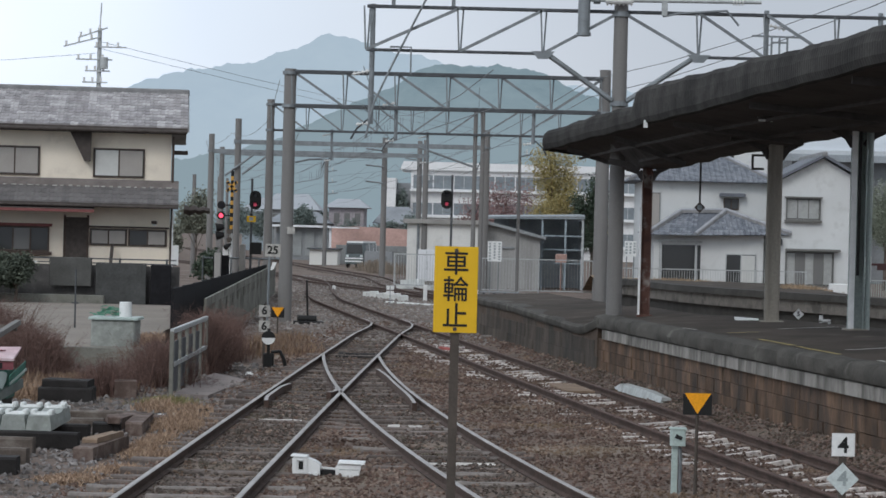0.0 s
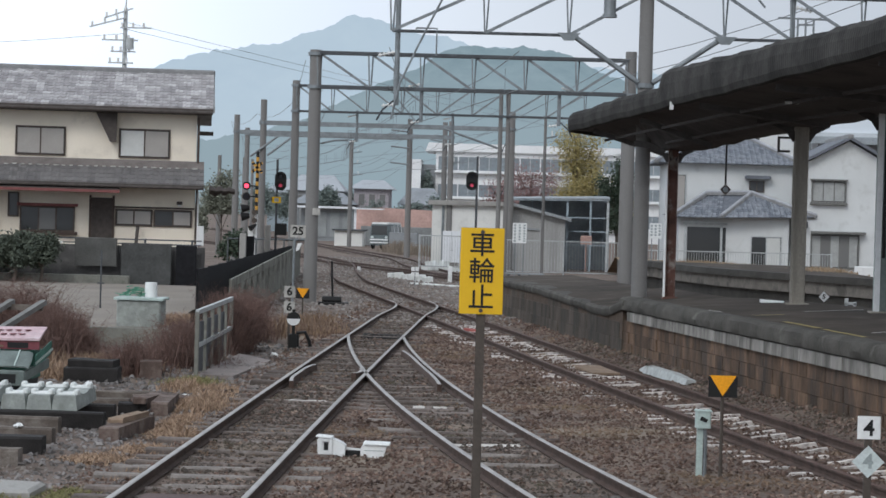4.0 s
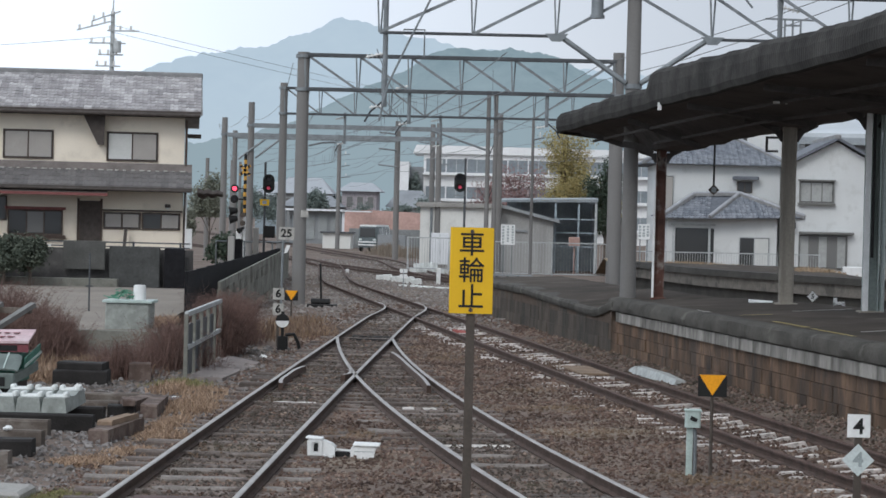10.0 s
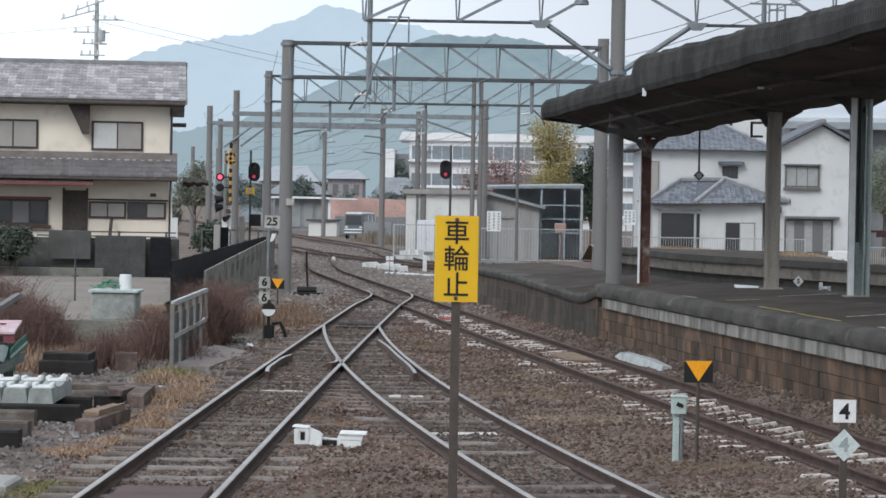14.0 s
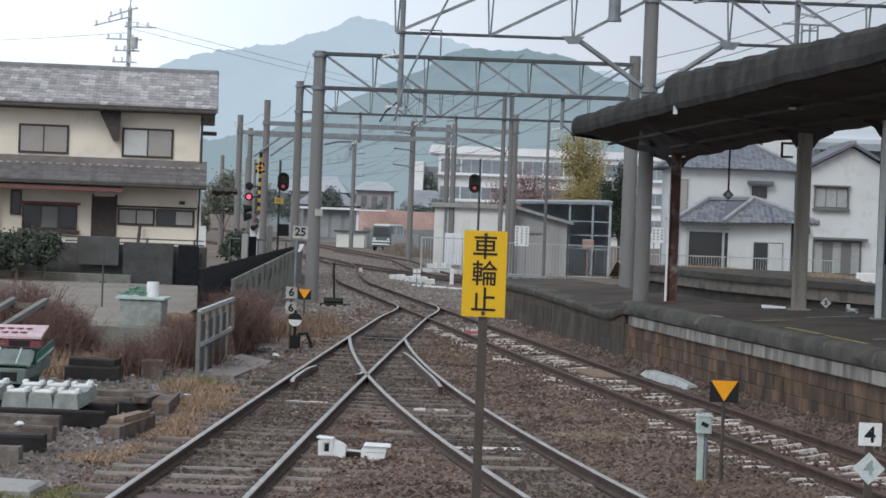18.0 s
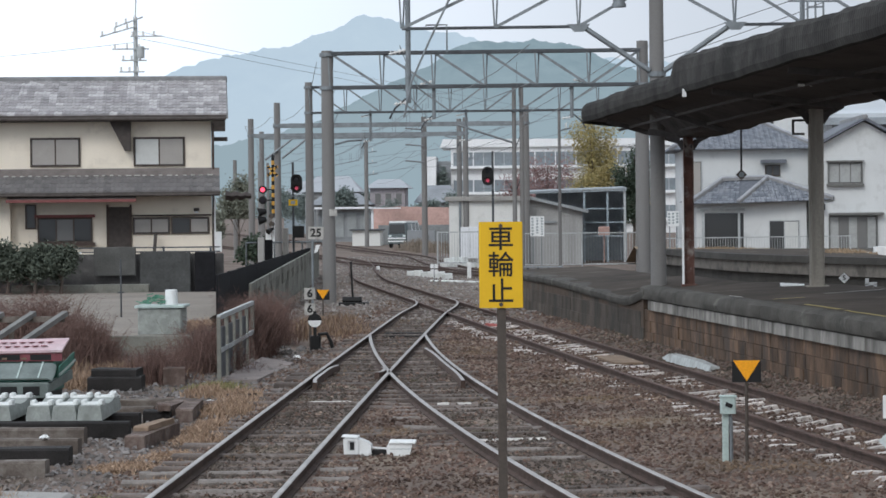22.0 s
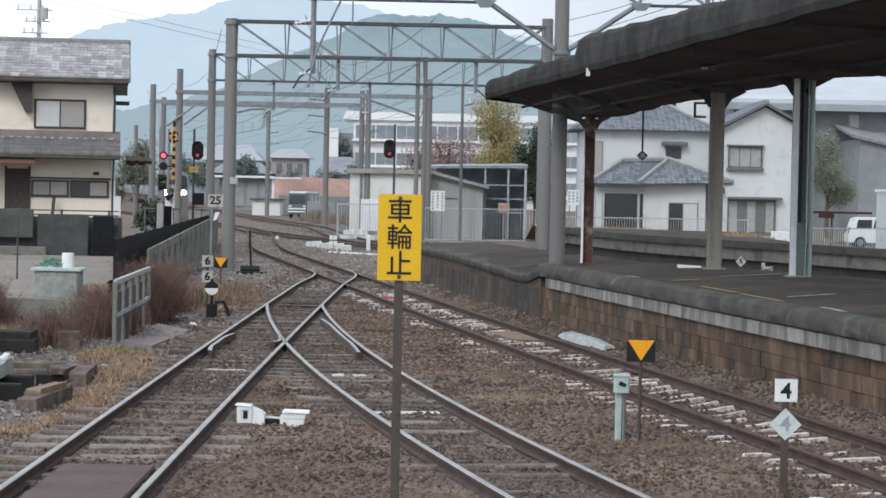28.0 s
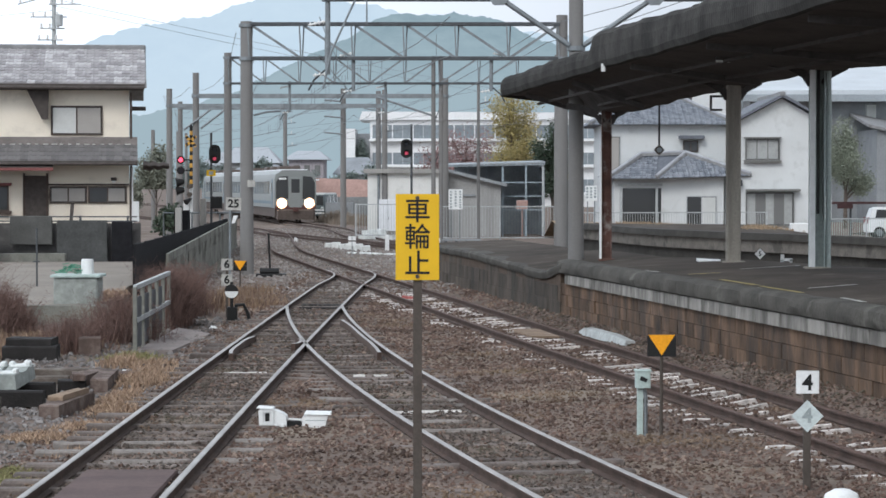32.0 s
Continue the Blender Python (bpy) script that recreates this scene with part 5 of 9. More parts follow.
def long_cover():
    s = single("cable_trough_cover", Geo().loft([[(-0.16, 0, 0), (0.16, 0, 0), (0.13, 0, 0.1), (-0.1, 0, 0.12)], [(-0.2, 1.6, 0), (0.2, 1.6, 0), (0.15, 1.6, 0.16), (-0.12, 1.6, 0.17)],
                                               [(-0.2, 4.3, 0), (0.16, 4.3, 0), (0.12, 4.3, 0.17), (-0.12, 4.3, 0.16)], [(-0.14, 5.0, 0), (0.1, 5.0, 0), (0.06, 5.0, 0.05), (-0.1, 5.0, 0.05)]]),
               M_PALEGREY_PLASTIC, "long pale plastic trough cover lying between rail and platform wall", "trough cover", at=pose(3.0, 40.2, -0.1, 0, 0, 9.5) @ Matrix.Diagonal((0.62, 0.7, 0.8, 1)))
    return s


long_cover()


def white_stone():
    ring = lambda r, z: [(r * math.cos(a) * 1.25, r * math.sin(a), z) for a in (2 * math.pi * k / 10 for k in range(10))]
    return single("marker_stone", Geo().loft([ring(0.12, 0), ring(0.125, 0.12), ring(0.1, 0.2), ring(0.05, 0.235)]), M_WHITE, "rounded white cap low in the ballast", "marker post", at=pose(3.07, 19.3, -0.09), smooth=True)


white_stone()

# ---- yard on the left: sleepers, stacks, fences, house ----
M_NEWCONC = mat("pale_new_concrete", (0.29, 0.31, 0.29), 0.85, var=0.2, scale=7, fine=40, bump=0.2, grain=0.3, stain=(0.22, 0.235, 0.215), stain_amount=0.35, stain_scale=5)
M_TIMBER_BLACK = mat("tarred_timber", (0.022, 0.02, 0.019), 0.85, var=0.3, scale=4, fine=40, bump=0.4)
M_TIMBER_BROWN = mat("weathered_brown_timber", (0.12, 0.1, 0.085), 0.95, var=0.3, scale=4, fine=40, bump=0.5, stain=(0.2, 0.18, 0.16), stain_amount=0.35, stain_scale=4)
M_TIMBER_RED = mat("reddish_timber", (0.115, 0.083, 0.07), 0.95, var=0.35, scale=4, fine=40, bump=0.5, stain=(0.2, 0.165, 0.145), stain_amount=0.3, stain_scale=4)
M_PINK = mat("faded_pink_paint", (0.55, 0.4, 0.42), 0.7, var=0.15, scale=4, fine=30, stain=(0.62, 0.56, 0.56), stain_amount=0.3)
M_MAROON = mat("maroon_paint", (0.2, 0.06, 0.07), 0.6, var=0.2)
M_TEAL = mat("green_machine_paint", (0.06, 0.17, 0.13), 0.6, var=0.25, scale=4, fine=30, stain=(0.2, 0.24, 0.22), stain_amount=0.3)
M_GREYGREEN = mat("grey_green_paint", (0.15, 0.18, 0.168), 0.5, var=0.25, scale=3, fine=30)
M_FENCECONC = mat("mossy_fence_concrete", (0.2, 0.2, 0.175), 0.95, var=0.25, scale=2, fine=25, bump=0.4, stain=(0.09, 0.09, 0.075), stain_amount=0.4)
M_LOT = mat("pale_sandy_lot", (0.235, 0.207, 0.177), 0.95, var=0.15, scale=0.4, fine=12, stain=(0.22, 0.19, 0.15), stain_amount=0.3)


M_TIMBER_BOARD = mat("sandy_brown_board", (0.24, 0.175, 0.125), 0.95, var=0.2, scale=2, fine=25)


M_SEAT = mat("whitish_sleeper_seat", (0.68, 0.7, 0.68), 0.85, var=0.1, scale=4, fine=40)


def sleeper_block(x, y, z, turn, label):
    s = thing("concrete_sleeper_stack", label, "concrete sleepers", "concrete sleepers", at=pose(x, y, z, 0, 0, turn) @ Matrix.Diagonal((0.86, 1, 1, 1)))
    for i in range(3):
        xx = -0.36 + i * 0.36
        prof = [(-0.185, 0), (0.185, 0), (0.18, 0.07), (0.155, 0.2), (-0.155, 0.2), (-0.18, 0.07)]
        dip = [(px, pz * (0.85 if pz > 0.1 else 1)) for px, pz in prof]
        g = Geo().loft([[(xx + px * 0.96, yy, pz * 0.9) for px, pz in pr] for yy, pr in ((-0.02, prof), (0.0, prof), (0.5, prof), (0.75, dip), (1.05, dip), (1.3, prof), (1.8, prof))])
        b = part("sleeper", g, M_NEWCONC, s, "new pale concrete sleeper")
        for yy in (0.3, 1.5):
            part("rail_seat", Geo().box(xx - 0.12, xx + 0.12, yy - 0.15, yy + 0.15, 0.175, 0.2, 0.015), M_SEAT, b, "whitish rail seat")
            for sx in (-1, 1):
                part("shoulder", Geo().box(xx + sx * 0.12 - 0.035, xx + sx * 0.12 + 0.035, yy - 0.1, yy + 0.1, 0.17, 0.235, 0.015), M_SEAT, b)
    return s


sleeper_block(-5.6, 30.2, 0.02, 2, "stack of new pale concrete sleepers on tarred timber")
sleeper_block(-6.72, 30.25, 0.02, 1, "second stack of pale concrete sleepers on tarred timber")


def timber(x0, x1, y, z, w, h, material, label, turn=0.0):
    l = x1 - x0
    g = Geo()
    rnd = random.Random(int(abs(x0 * 100) + y * 10))
    rings = []
    for i in range(5):
        s = -l / 2 + l * i / 4
        j = lambda: rnd.uniform(-0.008, 0.008)
        rings.append([(s, -w / 2 + j(), 0), (s, w / 2 + j(), 0), (s, w / 2 + j(), h - 0.02), (s, w / 2 - 0.02 + j(), h + j()), (s, -w / 2 + 0.02 + j(), h + j()), (s, -w / 2 + j(), h - 0.02)])
    g.loft(rings)
    return single("timber_baulk", g, material, label, "timber", "loose timbers", at=pose((x0 + x1) / 2, y, z, 0, 0, turn))


timber(-7.8, -4.79, 30.1, -0.17, 0.24, 0.19, M_TIMBER_BLACK, "tarred black timber under the concrete sleepers", 1)
timber(-7.8, -4.85, 31.3, -0.17, 0.24, 0.19, M_TIMBER_BLACK, "tarred black timber under the concrete sleepers", 0.5)
timber(-7.2, -5.15, 29.1, -0.17, 0.26, 0.2, M_TIMBER_BROWN, "long weathered brown timber baulk on the ground", 1)
timber(-7.4, -4.97, 27.75, -0.17, 0.24, 0.2, M_TIMBER_BROWN, "brown timber baulk with a frayed white tie", -1)
timber(-7.0, -4.91, 26.8, -0.18, 0.3, 0.19, M_TIMBER_BLACK, "short black tarred timber baulk", 1.5)
timber(-6.6, -4.93, 25.6, -0.18, 0.26, 0.17, M_TIMBER_BROWN, "old brown timber baulk by the gravel", 0.5)
timber(-7.6, -4.95, 33.2, -0.17, 0.2, 0.12, M_TIMBER_BROWN, "thin grey plank behind the sleeper stack", 1)
timber(-7.6, -4.55, 34.4, -0.17, 0.2, 0.14, M_TIMBER_BROWN, "thin grey plank behind the sleeper stack", 0)
timber(-4.93, -4.58, 32.15, -0.18, 0.24, 0.17, M_TIMBER_BLACK, "short tarred timber block lying in dry grass", 4)
timber(-4.76, -4.6, 32.2, -0.01, 0.5, 0.09, M_TIMBER_RED, "thin sawn offcut on a tarred block", 10)
timber(-4.56, -4.34, 33.0, -0.18, 1.8, 0.18, M_TIMBER_RED, "sawn timber baulk lying along the track", 3)
timber(-4.82, -4.62, 33.5, -0.18, 1.5, 0.17, M_TIMBER_RED, "weathered timber baulk beside another", -4)
timber(-4.51, -4.28, 29.35, -0.18, 1.8, 0.17, M_TIMBER_RED, "sawn timber baulk with a tarred end", -5)
timber(-4.5, -4.32, 29.55, -0.01, 1.1, 0.06, M_TIMBER_BOARD, "split plank lying on a timber baulk", -8)
timber(-4.7, -4.1, 34.4, -0.2, 0.3, 0.13, M_TIMBER_RED, "small broken timber among dry grass", 20)
timber(-4.3, -3.95, 36.2, -0.2, 0.3, 0.1, M_TIMBER_RED, "small broken timber among dry grass", -20)
timber(-6.68, -5.86, 38.2, -0.2, 0.6, 0.24, M_TIMBER_BLACK, "charred black timber lying before the weeds", 3)
timber(-6.62, -5.92, 38.3, 0.035, 0.5, 0.12, M_TIMBER_BLACK, "charred black timber lying before the weeds", -4)
timber(-5.72, -5.38, 39.4, -0.2, 0.4, 0.3, M_TIMBER_RED, "upright sawn block behind the black timber", 8)


M_PLANK_WHITE = mat("whitened_plank", (0.6, 0.58, 0.55), 0.9, var=0.15, scale=5, fine=30, stain=(0.3, 0.27, 0.25), stain_amount=0.2)
M_PLANK_GREY = mat("silvery_old_timber", (0.24, 0.215, 0.195), 0.95, var=0.35, scale=5, fine=30, bump=0.5, stain=(0.11, 0.09, 0.08), stain_amount=0.4, stain_scale=4)
timber(-3.04, -2.42, 34.5, -0.15, 0.06, 0.06, M_PLANK_WHITE, "narrow whitened plank across the track", 2)
timber(-0.65, 0.22, 28.73, -0.15, 0.045, 0.05, M_PLANK_WHITE, "narrow whitened plank across the curved track", 8)
timber(-1.22, -1.06, 34.12, -0.15, 0.05, 0.055, M_PLANK_WHITE, "short whitened splinter of a sleeper", 6)
timber(-0.95, -0.76, 34.2, -0.15, 0.04, 0.05, M_PLANK_WHITE, "short whitened splinter of a sleeper", 8)
for k, (px0, px1, py) in enumerate(((-3.22, -2.36, 25.15), (-2.1, -1.72, 25.35), (-3.17, -2.3, 23.45), (-2.12, -1.74, 23.55), (-3.95, -3.5, 24.3), (-3.9, -3.52, 25.1), (-1.5, -1.1, 30.35), (-1.7, -1.36, 31.7), (-3.2, -2.36, 24.3), (-2.1, -1.75, 24.45), (-0.5, 0.3, 27.4), (-0.2, 0.6, 26.4))):
    timber(px0, px1, py, -0.16, 0.15, 0.075, M_PLANK_GREY, "silvery bare edge of an old sleeper", 1 + k % 3)
for py in (52.7, 53.4, 54.0):
    timber(-3.02, -2.1, py, -0.17, 0.3, 0.09, M_TIMBER_BLACK, "oil-soaked black timber under the point blades", 0)


def rag(x, y, z, s):
    rnd = random.Random(int(x * 77))
    g = Geo()
    for i in range(9):
        a = rnd.uniform(0, 6.28)
        g.tube([(0, 0, 0.03), (0.04 * math.cos(a), 0.04 * math.sin(a), 0.05 * rnd.random() + 0.02), (0.08 * math.cos(a), 0.08 * math.sin(a), 0.015)], 0.022, 5)
    return single("plastic_scrap", g, M_WHITE, "crumpled white plastic scrap", "scrap", "plastic scraps", at=pose(x, y, z) @ Matrix.Scale(s, 4))


rag(-5.35, 27.65, 0.03, 0.7)
rag(-6.05, 36.6, -0.17, 1.3)
rag(-4.45, 35.2, -0.17, 0.8)
rag(-4.27, 50.7, -0.18, 1.2)
rag(-4.24, 46.2, -0.18, 1.0)


def trolley():
    t = thing("track_trolley", "green track trolley with pink top plate and flared grey hood", "trolley", at=pose(-6.7, 33.4, -0.18))
    top = part("top_plate", Geo().loft([[(-0.475, -0.22, 0.855), (0.533, -0.22, 0.87), (0.5, 0.5, 0.995), (-0.49, 0.5, 0.975)], [(-0.475, -0.22, 0.885), (0.533, -0.22, 0.9), (0.5, 0.5, 1.025), (-0.49, 0.5, 1.005)]]), M_PINK, t, "faded pink plate with slots")
    for k in range(6):
        for j, y0 in enumerate((0.24, 0.0)):
            x = -0.34 + k * 0.125 - j * 0.03
            z = 0.889 + (y0 + 0.22) * 0.172 + (x + 0.475) * 0.015
            part("slot", Geo().prism([(x - 0.04, y0 - 0.05), (x + 0.025, y0 - 0.06), (x + 0.045, y0 + 0.03), (x - 0.02, y0 + 0.06)] if (k + j) % 3 else [(x - 0.05, y0), (x, y0 - 0.06), (x + 0.05, y0), (x, y0 + 0.06)], "z", z + 0.004, z + 0.012), M_MAROON, top)
    front = part("front_panel", Geo().box(-0.47, 0.525, -0.19, -0.16, 0.75, 0.856), M_MAROON, t, "maroon front panel")
    for x0, x1 in ((-0.33, -0.04), (0.1, 0.38)):
        part("dark_window", Geo().box(x0, x1, -0.196, -0.191, 0.765, 0.84), M_BLACK, front)
    for x in (-0.28, -0.02):
        part("tag", Geo().box(x, x + 0.07, -0.204, -0.198, 0.775, 0.8), M_TIMBER_BOARD, front, "small tan tag")
    body = part("engine_box", Geo().box(-0.5, 0.44, -0.15, 0.42, 0.36, 0.75, 0.02), M_TEAL, t, "green engine box")
    for x0, x1 in ((-0.28, -0.02), (0.1, 0.34)):
        part("vent", Geo().box(x0, x1, -0.158, -0.151, 0.58, 0.72), M_BLACK, body, "dark vent")
    part("pillar", Geo().box(0.03, 0.06, -0.175, -0.152, 0.5, 0.75), M_GREYGREEN, body)
    hood = part("hood", Geo().loft([[(-0.6, -0.32, 0.7), (-0.5, -0.32, 0.735), (0.42, -0.32, 0.735), (0.47, -0.32, 0.71)], [(-0.66, -0.5, 0.63), (-0.54, -0.5, 0.66), (0.44, -0.5, 0.66), (0.49, -0.5, 0.63)], [(-0.68, -0.7, 0.54), (-0.56, -0.7, 0.555), (0.43, -0.7, 0.555), (0.48, -0.7, 0.53)],
                                    [(-0.68, -0.69, 0.52), (-0.56, -0.69, 0.535), (0.43, -0.69, 0.535), (0.48, -0.69, 0.51)], [(-0.66, -0.48, 0.61), (-0.54, -0.48, 0.64), (0.44, -0.48, 0.64), (0.49, -0.48, 0.61)], [(-0.6, -0.3, 0.68), (-0.5, -0.3, 0.715), (0.42, -0.3, 0.715), (0.47, -0.3, 0.69)]], closed=False), M_GREYGREEN, t, "flared grey-green hood", smooth=True)
    for x in (-0.3, 0.02, 0.3):
        part("hood_rib", Geo().beam((x, -0.33, 0.745), (x, -0.7, 0.56), 0.02, 0.02), M_PALEGREEN, hood)
    frame_part = part("base_frame", Geo().box(-0.66, 0.44, -0.7, -0.64, 0.3, 0.5, 0.015), M_GREYGREEN, t, "grey-green base frame")
    for x0, x1 in ((-0.5, -0.3), (-0.2, 0.02), (0.1, 0.32)):
        part("opening", Geo().box(x0, x1, -0.708, -0.701, 0.33, 0.45), M_BLACK, frame_part)
    part("side_rail", Geo().beam((0.42, -0.68, 0.42), (0.55, 0.3, 0.55), 0.05, 0.12), M_GREYGREEN, t)
    guard = part("side_guard", Geo().loft([[(0.47, -0.3, 0.5), (0.49, -0.3, 0.5), (0.51, -0.28, 0.68), (0.49, -0.28, 0.68)], [(0.55, 0.42, 0.66), (0.57, 0.42, 0.66), (0.585, 0.42, 0.84), (0.565, 0.42, 0.84)]]), M_TEAL, t, "bright green side guard")
    part("guard_bar", Geo().beam((0.505, -0.3, 0.57), (0.59, 0.42, 0.73), 0.015, 0.03), M_PALEGREEN, guard)
    part("chassis", Geo().box(-0.6, 0.4, -0.62, 0.45, 0.2, 0.36), M_BLACK, t)
    for x in (-0.42, 0.26):
        for yy in (-0.5, 0.35):
            w = part("wheel", Geo().tube([(x, yy - 0.04, 0.14), (x, yy + 0.04, 0.14)], 0.14, 16), M_RAIL_SIDE, t)
            part("hub", Geo().tube([(x, yy - 0.06, 0.14), (x, yy + 0.06, 0.14)], 0.05, 10), M_GALV, w)
    return t


trolley()


def leaning_bars():
    for i, x in enumerate((-7.42, -6.96, -6.5)):
        g = Geo().beam((x - 0.52, 34.5, 0.72), (x - 0.12, 35.9, 1.1), 0.09, 0.07)
        single("grey_plank", g, M_NEWCONC_DARK, "grey weathered plank leaning on the weeds", "plank", "leaning planks")
    single("support_rail", Geo().beam((-8.4, 35.9, 1.02), (-6.62, 35.8, 1.02), 0.08, 0.08), M_TIMBER_BROWN, "dark crossbar under the leaning planks", "timber")
    for x in (-8.2, -7.4):
        single("prop_post", Geo().beam((x, 35.9, -0.25), (x, 35.9, 1.0), 0.07, 0.07), M_TIMBER_BROWN, "dark timber prop under the crossbar", "timber", "props")
    for x in (-7.94, -7.48, -7.02):
        single("prop_post", Geo().beam((x, 34.52, -0.25), (x, 34.52, 0.7), 0.05, 0.05), M_TIMBER_BROWN, "short timber prop behind the trolley", "timber", "props")


M_NEWCONC_DARK = mat("grey_weathered_plank", (0.2, 0.195, 0.185), 0.95, var=0.25, scale=4, fine=30, bump=0.4)
leaning_bars()
single("concrete_slab", Geo().loft([[(-5.2, 22.4, -0.25), (-4.24, 22.5, -0.25), (-4.22, 23.2, -0.25), (-5.2, 23.4, -0.25)], [(-5.2, 22.4, -0.03), (-4.24, 22.5, -0.035), (-4.22, 23.2, -0.03), (-5.2, 23.4, -0.02)],
                                   [(-5.2, 22.45, 0.0), (-4.28, 22.55, -0.01), (-4.26, 23.15, 0.0), (-5.2, 23.35, 0.01)]]), M_CONCRETE, "weathered concrete block edge beside mossy grass", "concrete block", at=pose(0, 0, -0.07))
single("steel_cover_plate", Geo().box(-3.2, -2.37, 19.4, 22.45, -0.16, -0.06, 0.02), mat("rusty_cover_plate", (0.11, 0.075, 0.07), 0.85, 0.1, var=0.2, scale=2, fine=25), "reddish brown cover plate between the rails", "cover plate")


def valve_box():
    y = 54.0
    v = thing("water_valve_box", "concrete box with a green net and a white cap on top", "valve box", at=pose(-7.05, 48.55, 0.2) @ Matrix.Diagonal((0.8, 0.8, 0.78, 1)))
    part("box", Geo().box(-0.53, 0.53, -0.5, 0.5, 0, 0.66, 0.04), M_NEWCONC, v, "pale green-grey concrete box")
    part("slab", Geo().box(-0.6, 0.6, -0.56, 0.56, 0.655, 0.72, 0.02), M_PALEGREEN, v)
    rnd = random.Random(2)
    g = Geo()
    for i in range(60):
        a, r = rnd.uniform(0, 6.28), rnd.uniform(0.05, 0.32)
        p = Vector((-0.18 + r * math.cos(a), r * math.sin(a) * 0.8, 0.74 + (0.34 - r) * 0.9 * rnd.uniform(0.5, 1)))
        q = p + Vector((rnd.uniform(-0.2, 0.2), rnd.uniform(-0.1, 0.1), rnd.uniform(-0.08, 0.08)))
        g.tube([p, q], 0.014, 4)
    part("net", g, mat("green_net", (0.1, 0.26, 0.18), 0.8, var=0.2), v, "heap of green netting")
    part("cap", Geo().tube([(0.22, 0, 0.72), (0.22, 0, 1.04), (0.22, 0, 1.09)], 0.155, 18, r1=0.14), M_WHITE, v, "white round cap", smooth=True)
    return v


valve_box()


def lot():
    g = Geo()
    up = lambda y: 0.2 - 0.13 * (y - 47.5) / 31.5
    outline = [(-14.5, 47.5), (-6.4, 47.4), (-7.2, 57.3), (-7.4, 62), (-8.2, 79), (-30, 79), (-30, 60), (-30, 47.5)]
    g.loft([[(x, y, -0.3) for x, y in outline], [(x, y, up(y)) for x, y in outline]])
    tagged(part("sandy_lot", g, M_LOT), "pale sandy lot behind a low kerb", "lot", kind="structure")
    single("kerb", Geo().loft([[(-14.5, 47.2, -0.3), (-14.5, 47.5, -0.3), (-14.5, 47.5, 0.22), (-14.5, 47.2, 0.22)], [(-6.2, 47.1, -0.3), (-6.2, 47.4, -0.3), (-6.2, 47.4, 0.22), (-6.2, 47.1, 0.22)]]), M_FENCECONC, "low mossy retaining wall along the sandy lot", "kerb")


lot()


def lot_post(x, y):
    p = thing("thin_post", "thin dark post with a small crosspiece", "post", at=pose(x, y, -0.25))
    part("stem", Geo().tube([(0, 0, 0), (0, 0, 1.75)], 0.022, 6), M_STEEL_DARK, p)
    part("crosspiece", Geo().tube([(-0.08, 0, 0.98), (0.08, 0, 0.98)], 0.018, 6), M_STEEL_DARK, p)


lot_post(-9.3, 57.5)


def board_fence():
    f = thing("board_fence", "long black sheet fence running beside the track", "fence", "fences")
    n = 14
    x = lambda y: -7.13 - 0.038 * (y - 58)
    for i in range(n):
        y0 = 57.5 + i * 3.2
        g = Geo().loft([[(x(y0), y0 + 0.01, -0.25), (x(y0) + 0.06, y0 + 0.01, -0.25), (x(y0) + 0.06, y0 + 0.01, 1.12), (x(y0), y0 + 0.01, 1.12)],
                        [(x(y0 + 3.19), y0 + 3.19, -0.25), (x(y0 + 3.19) + 0.06, y0 + 3.19, -0.25), (x(y0 + 3.19) + 0.06, y0 + 3.19, 1.1), (x(y0 + 3.19), y0 + 3.19, 1.1)]])
        part("panel", g, M_WOODFENCE, f)
    return f


board_fence()


def concrete_fence(y0, y1, x_at, z_at, h, step, label):
    """Old concrete slab fence: posts with rails and slotted boards between them."""
    f = thing("concrete_fence", label, "fence", "fences")
    y = y0
    pts = []
    while y <= y1 + 0.01:
        pts.append(y)
        y += step
    for y in pts:
        x, z = x_at(y), z_at(y)
        part("post", Geo().box(x - 0.034, x + 0.034, y - 0.06, y + 0.06, z - 0.3, z + h - 0.035, 0.01), M_FENCECONC, f)
    for a, b in zip(pts, pts[1:]):
        for k in range(5):
            m = a + (b - a) * k / 4
            part("upright", Geo().box(x_at(m) - 0.03, x_at(m) + 0.03, m - 0.17, m + 0.17, z_at(m) + h - 0.52, z_at(m) + h - 0.22), M_FENCECONC, f)
        for dz0, dz1 in ((0.02, h - 0.51), (h - 0.23, h - 0.04)):
            g = Geo().loft([[(x_at(a) - 0.03, a, z_at(a) + dz0), (x_at(a) + 0.03, a, z_at(a) + dz0), (x_at(a) + 0.03, a, z_at(a) + dz1), (x_at(a) - 0.03, a, z_at(a) + dz1)],
                            [(x_at(b) - 0.03, b, z_at(b) + dz0), (x_at(b) + 0.03, b, z_at(b) + dz0), (x_at(b) + 0.03, b, z_at(b) + dz1), (x_at(b) - 0.03, b, z_at(b) + dz1)]])
            part("board", g, M_FENCECONC, f)
    return f


concrete_fence(60, 80, lambda y: -6.58 - 0.022 * (y - 60), lambda y: -0.2 + 0.0185 * (y - 60), 1.08, 2.0, "mossy old concrete slab fence beside the black sheets")
concrete_fence(82, 106, lambda y: -7.3 - 0.06 * (y - 82), lambda y: -0.2, 1.35, 2.0, "grey concrete fence further along the line")


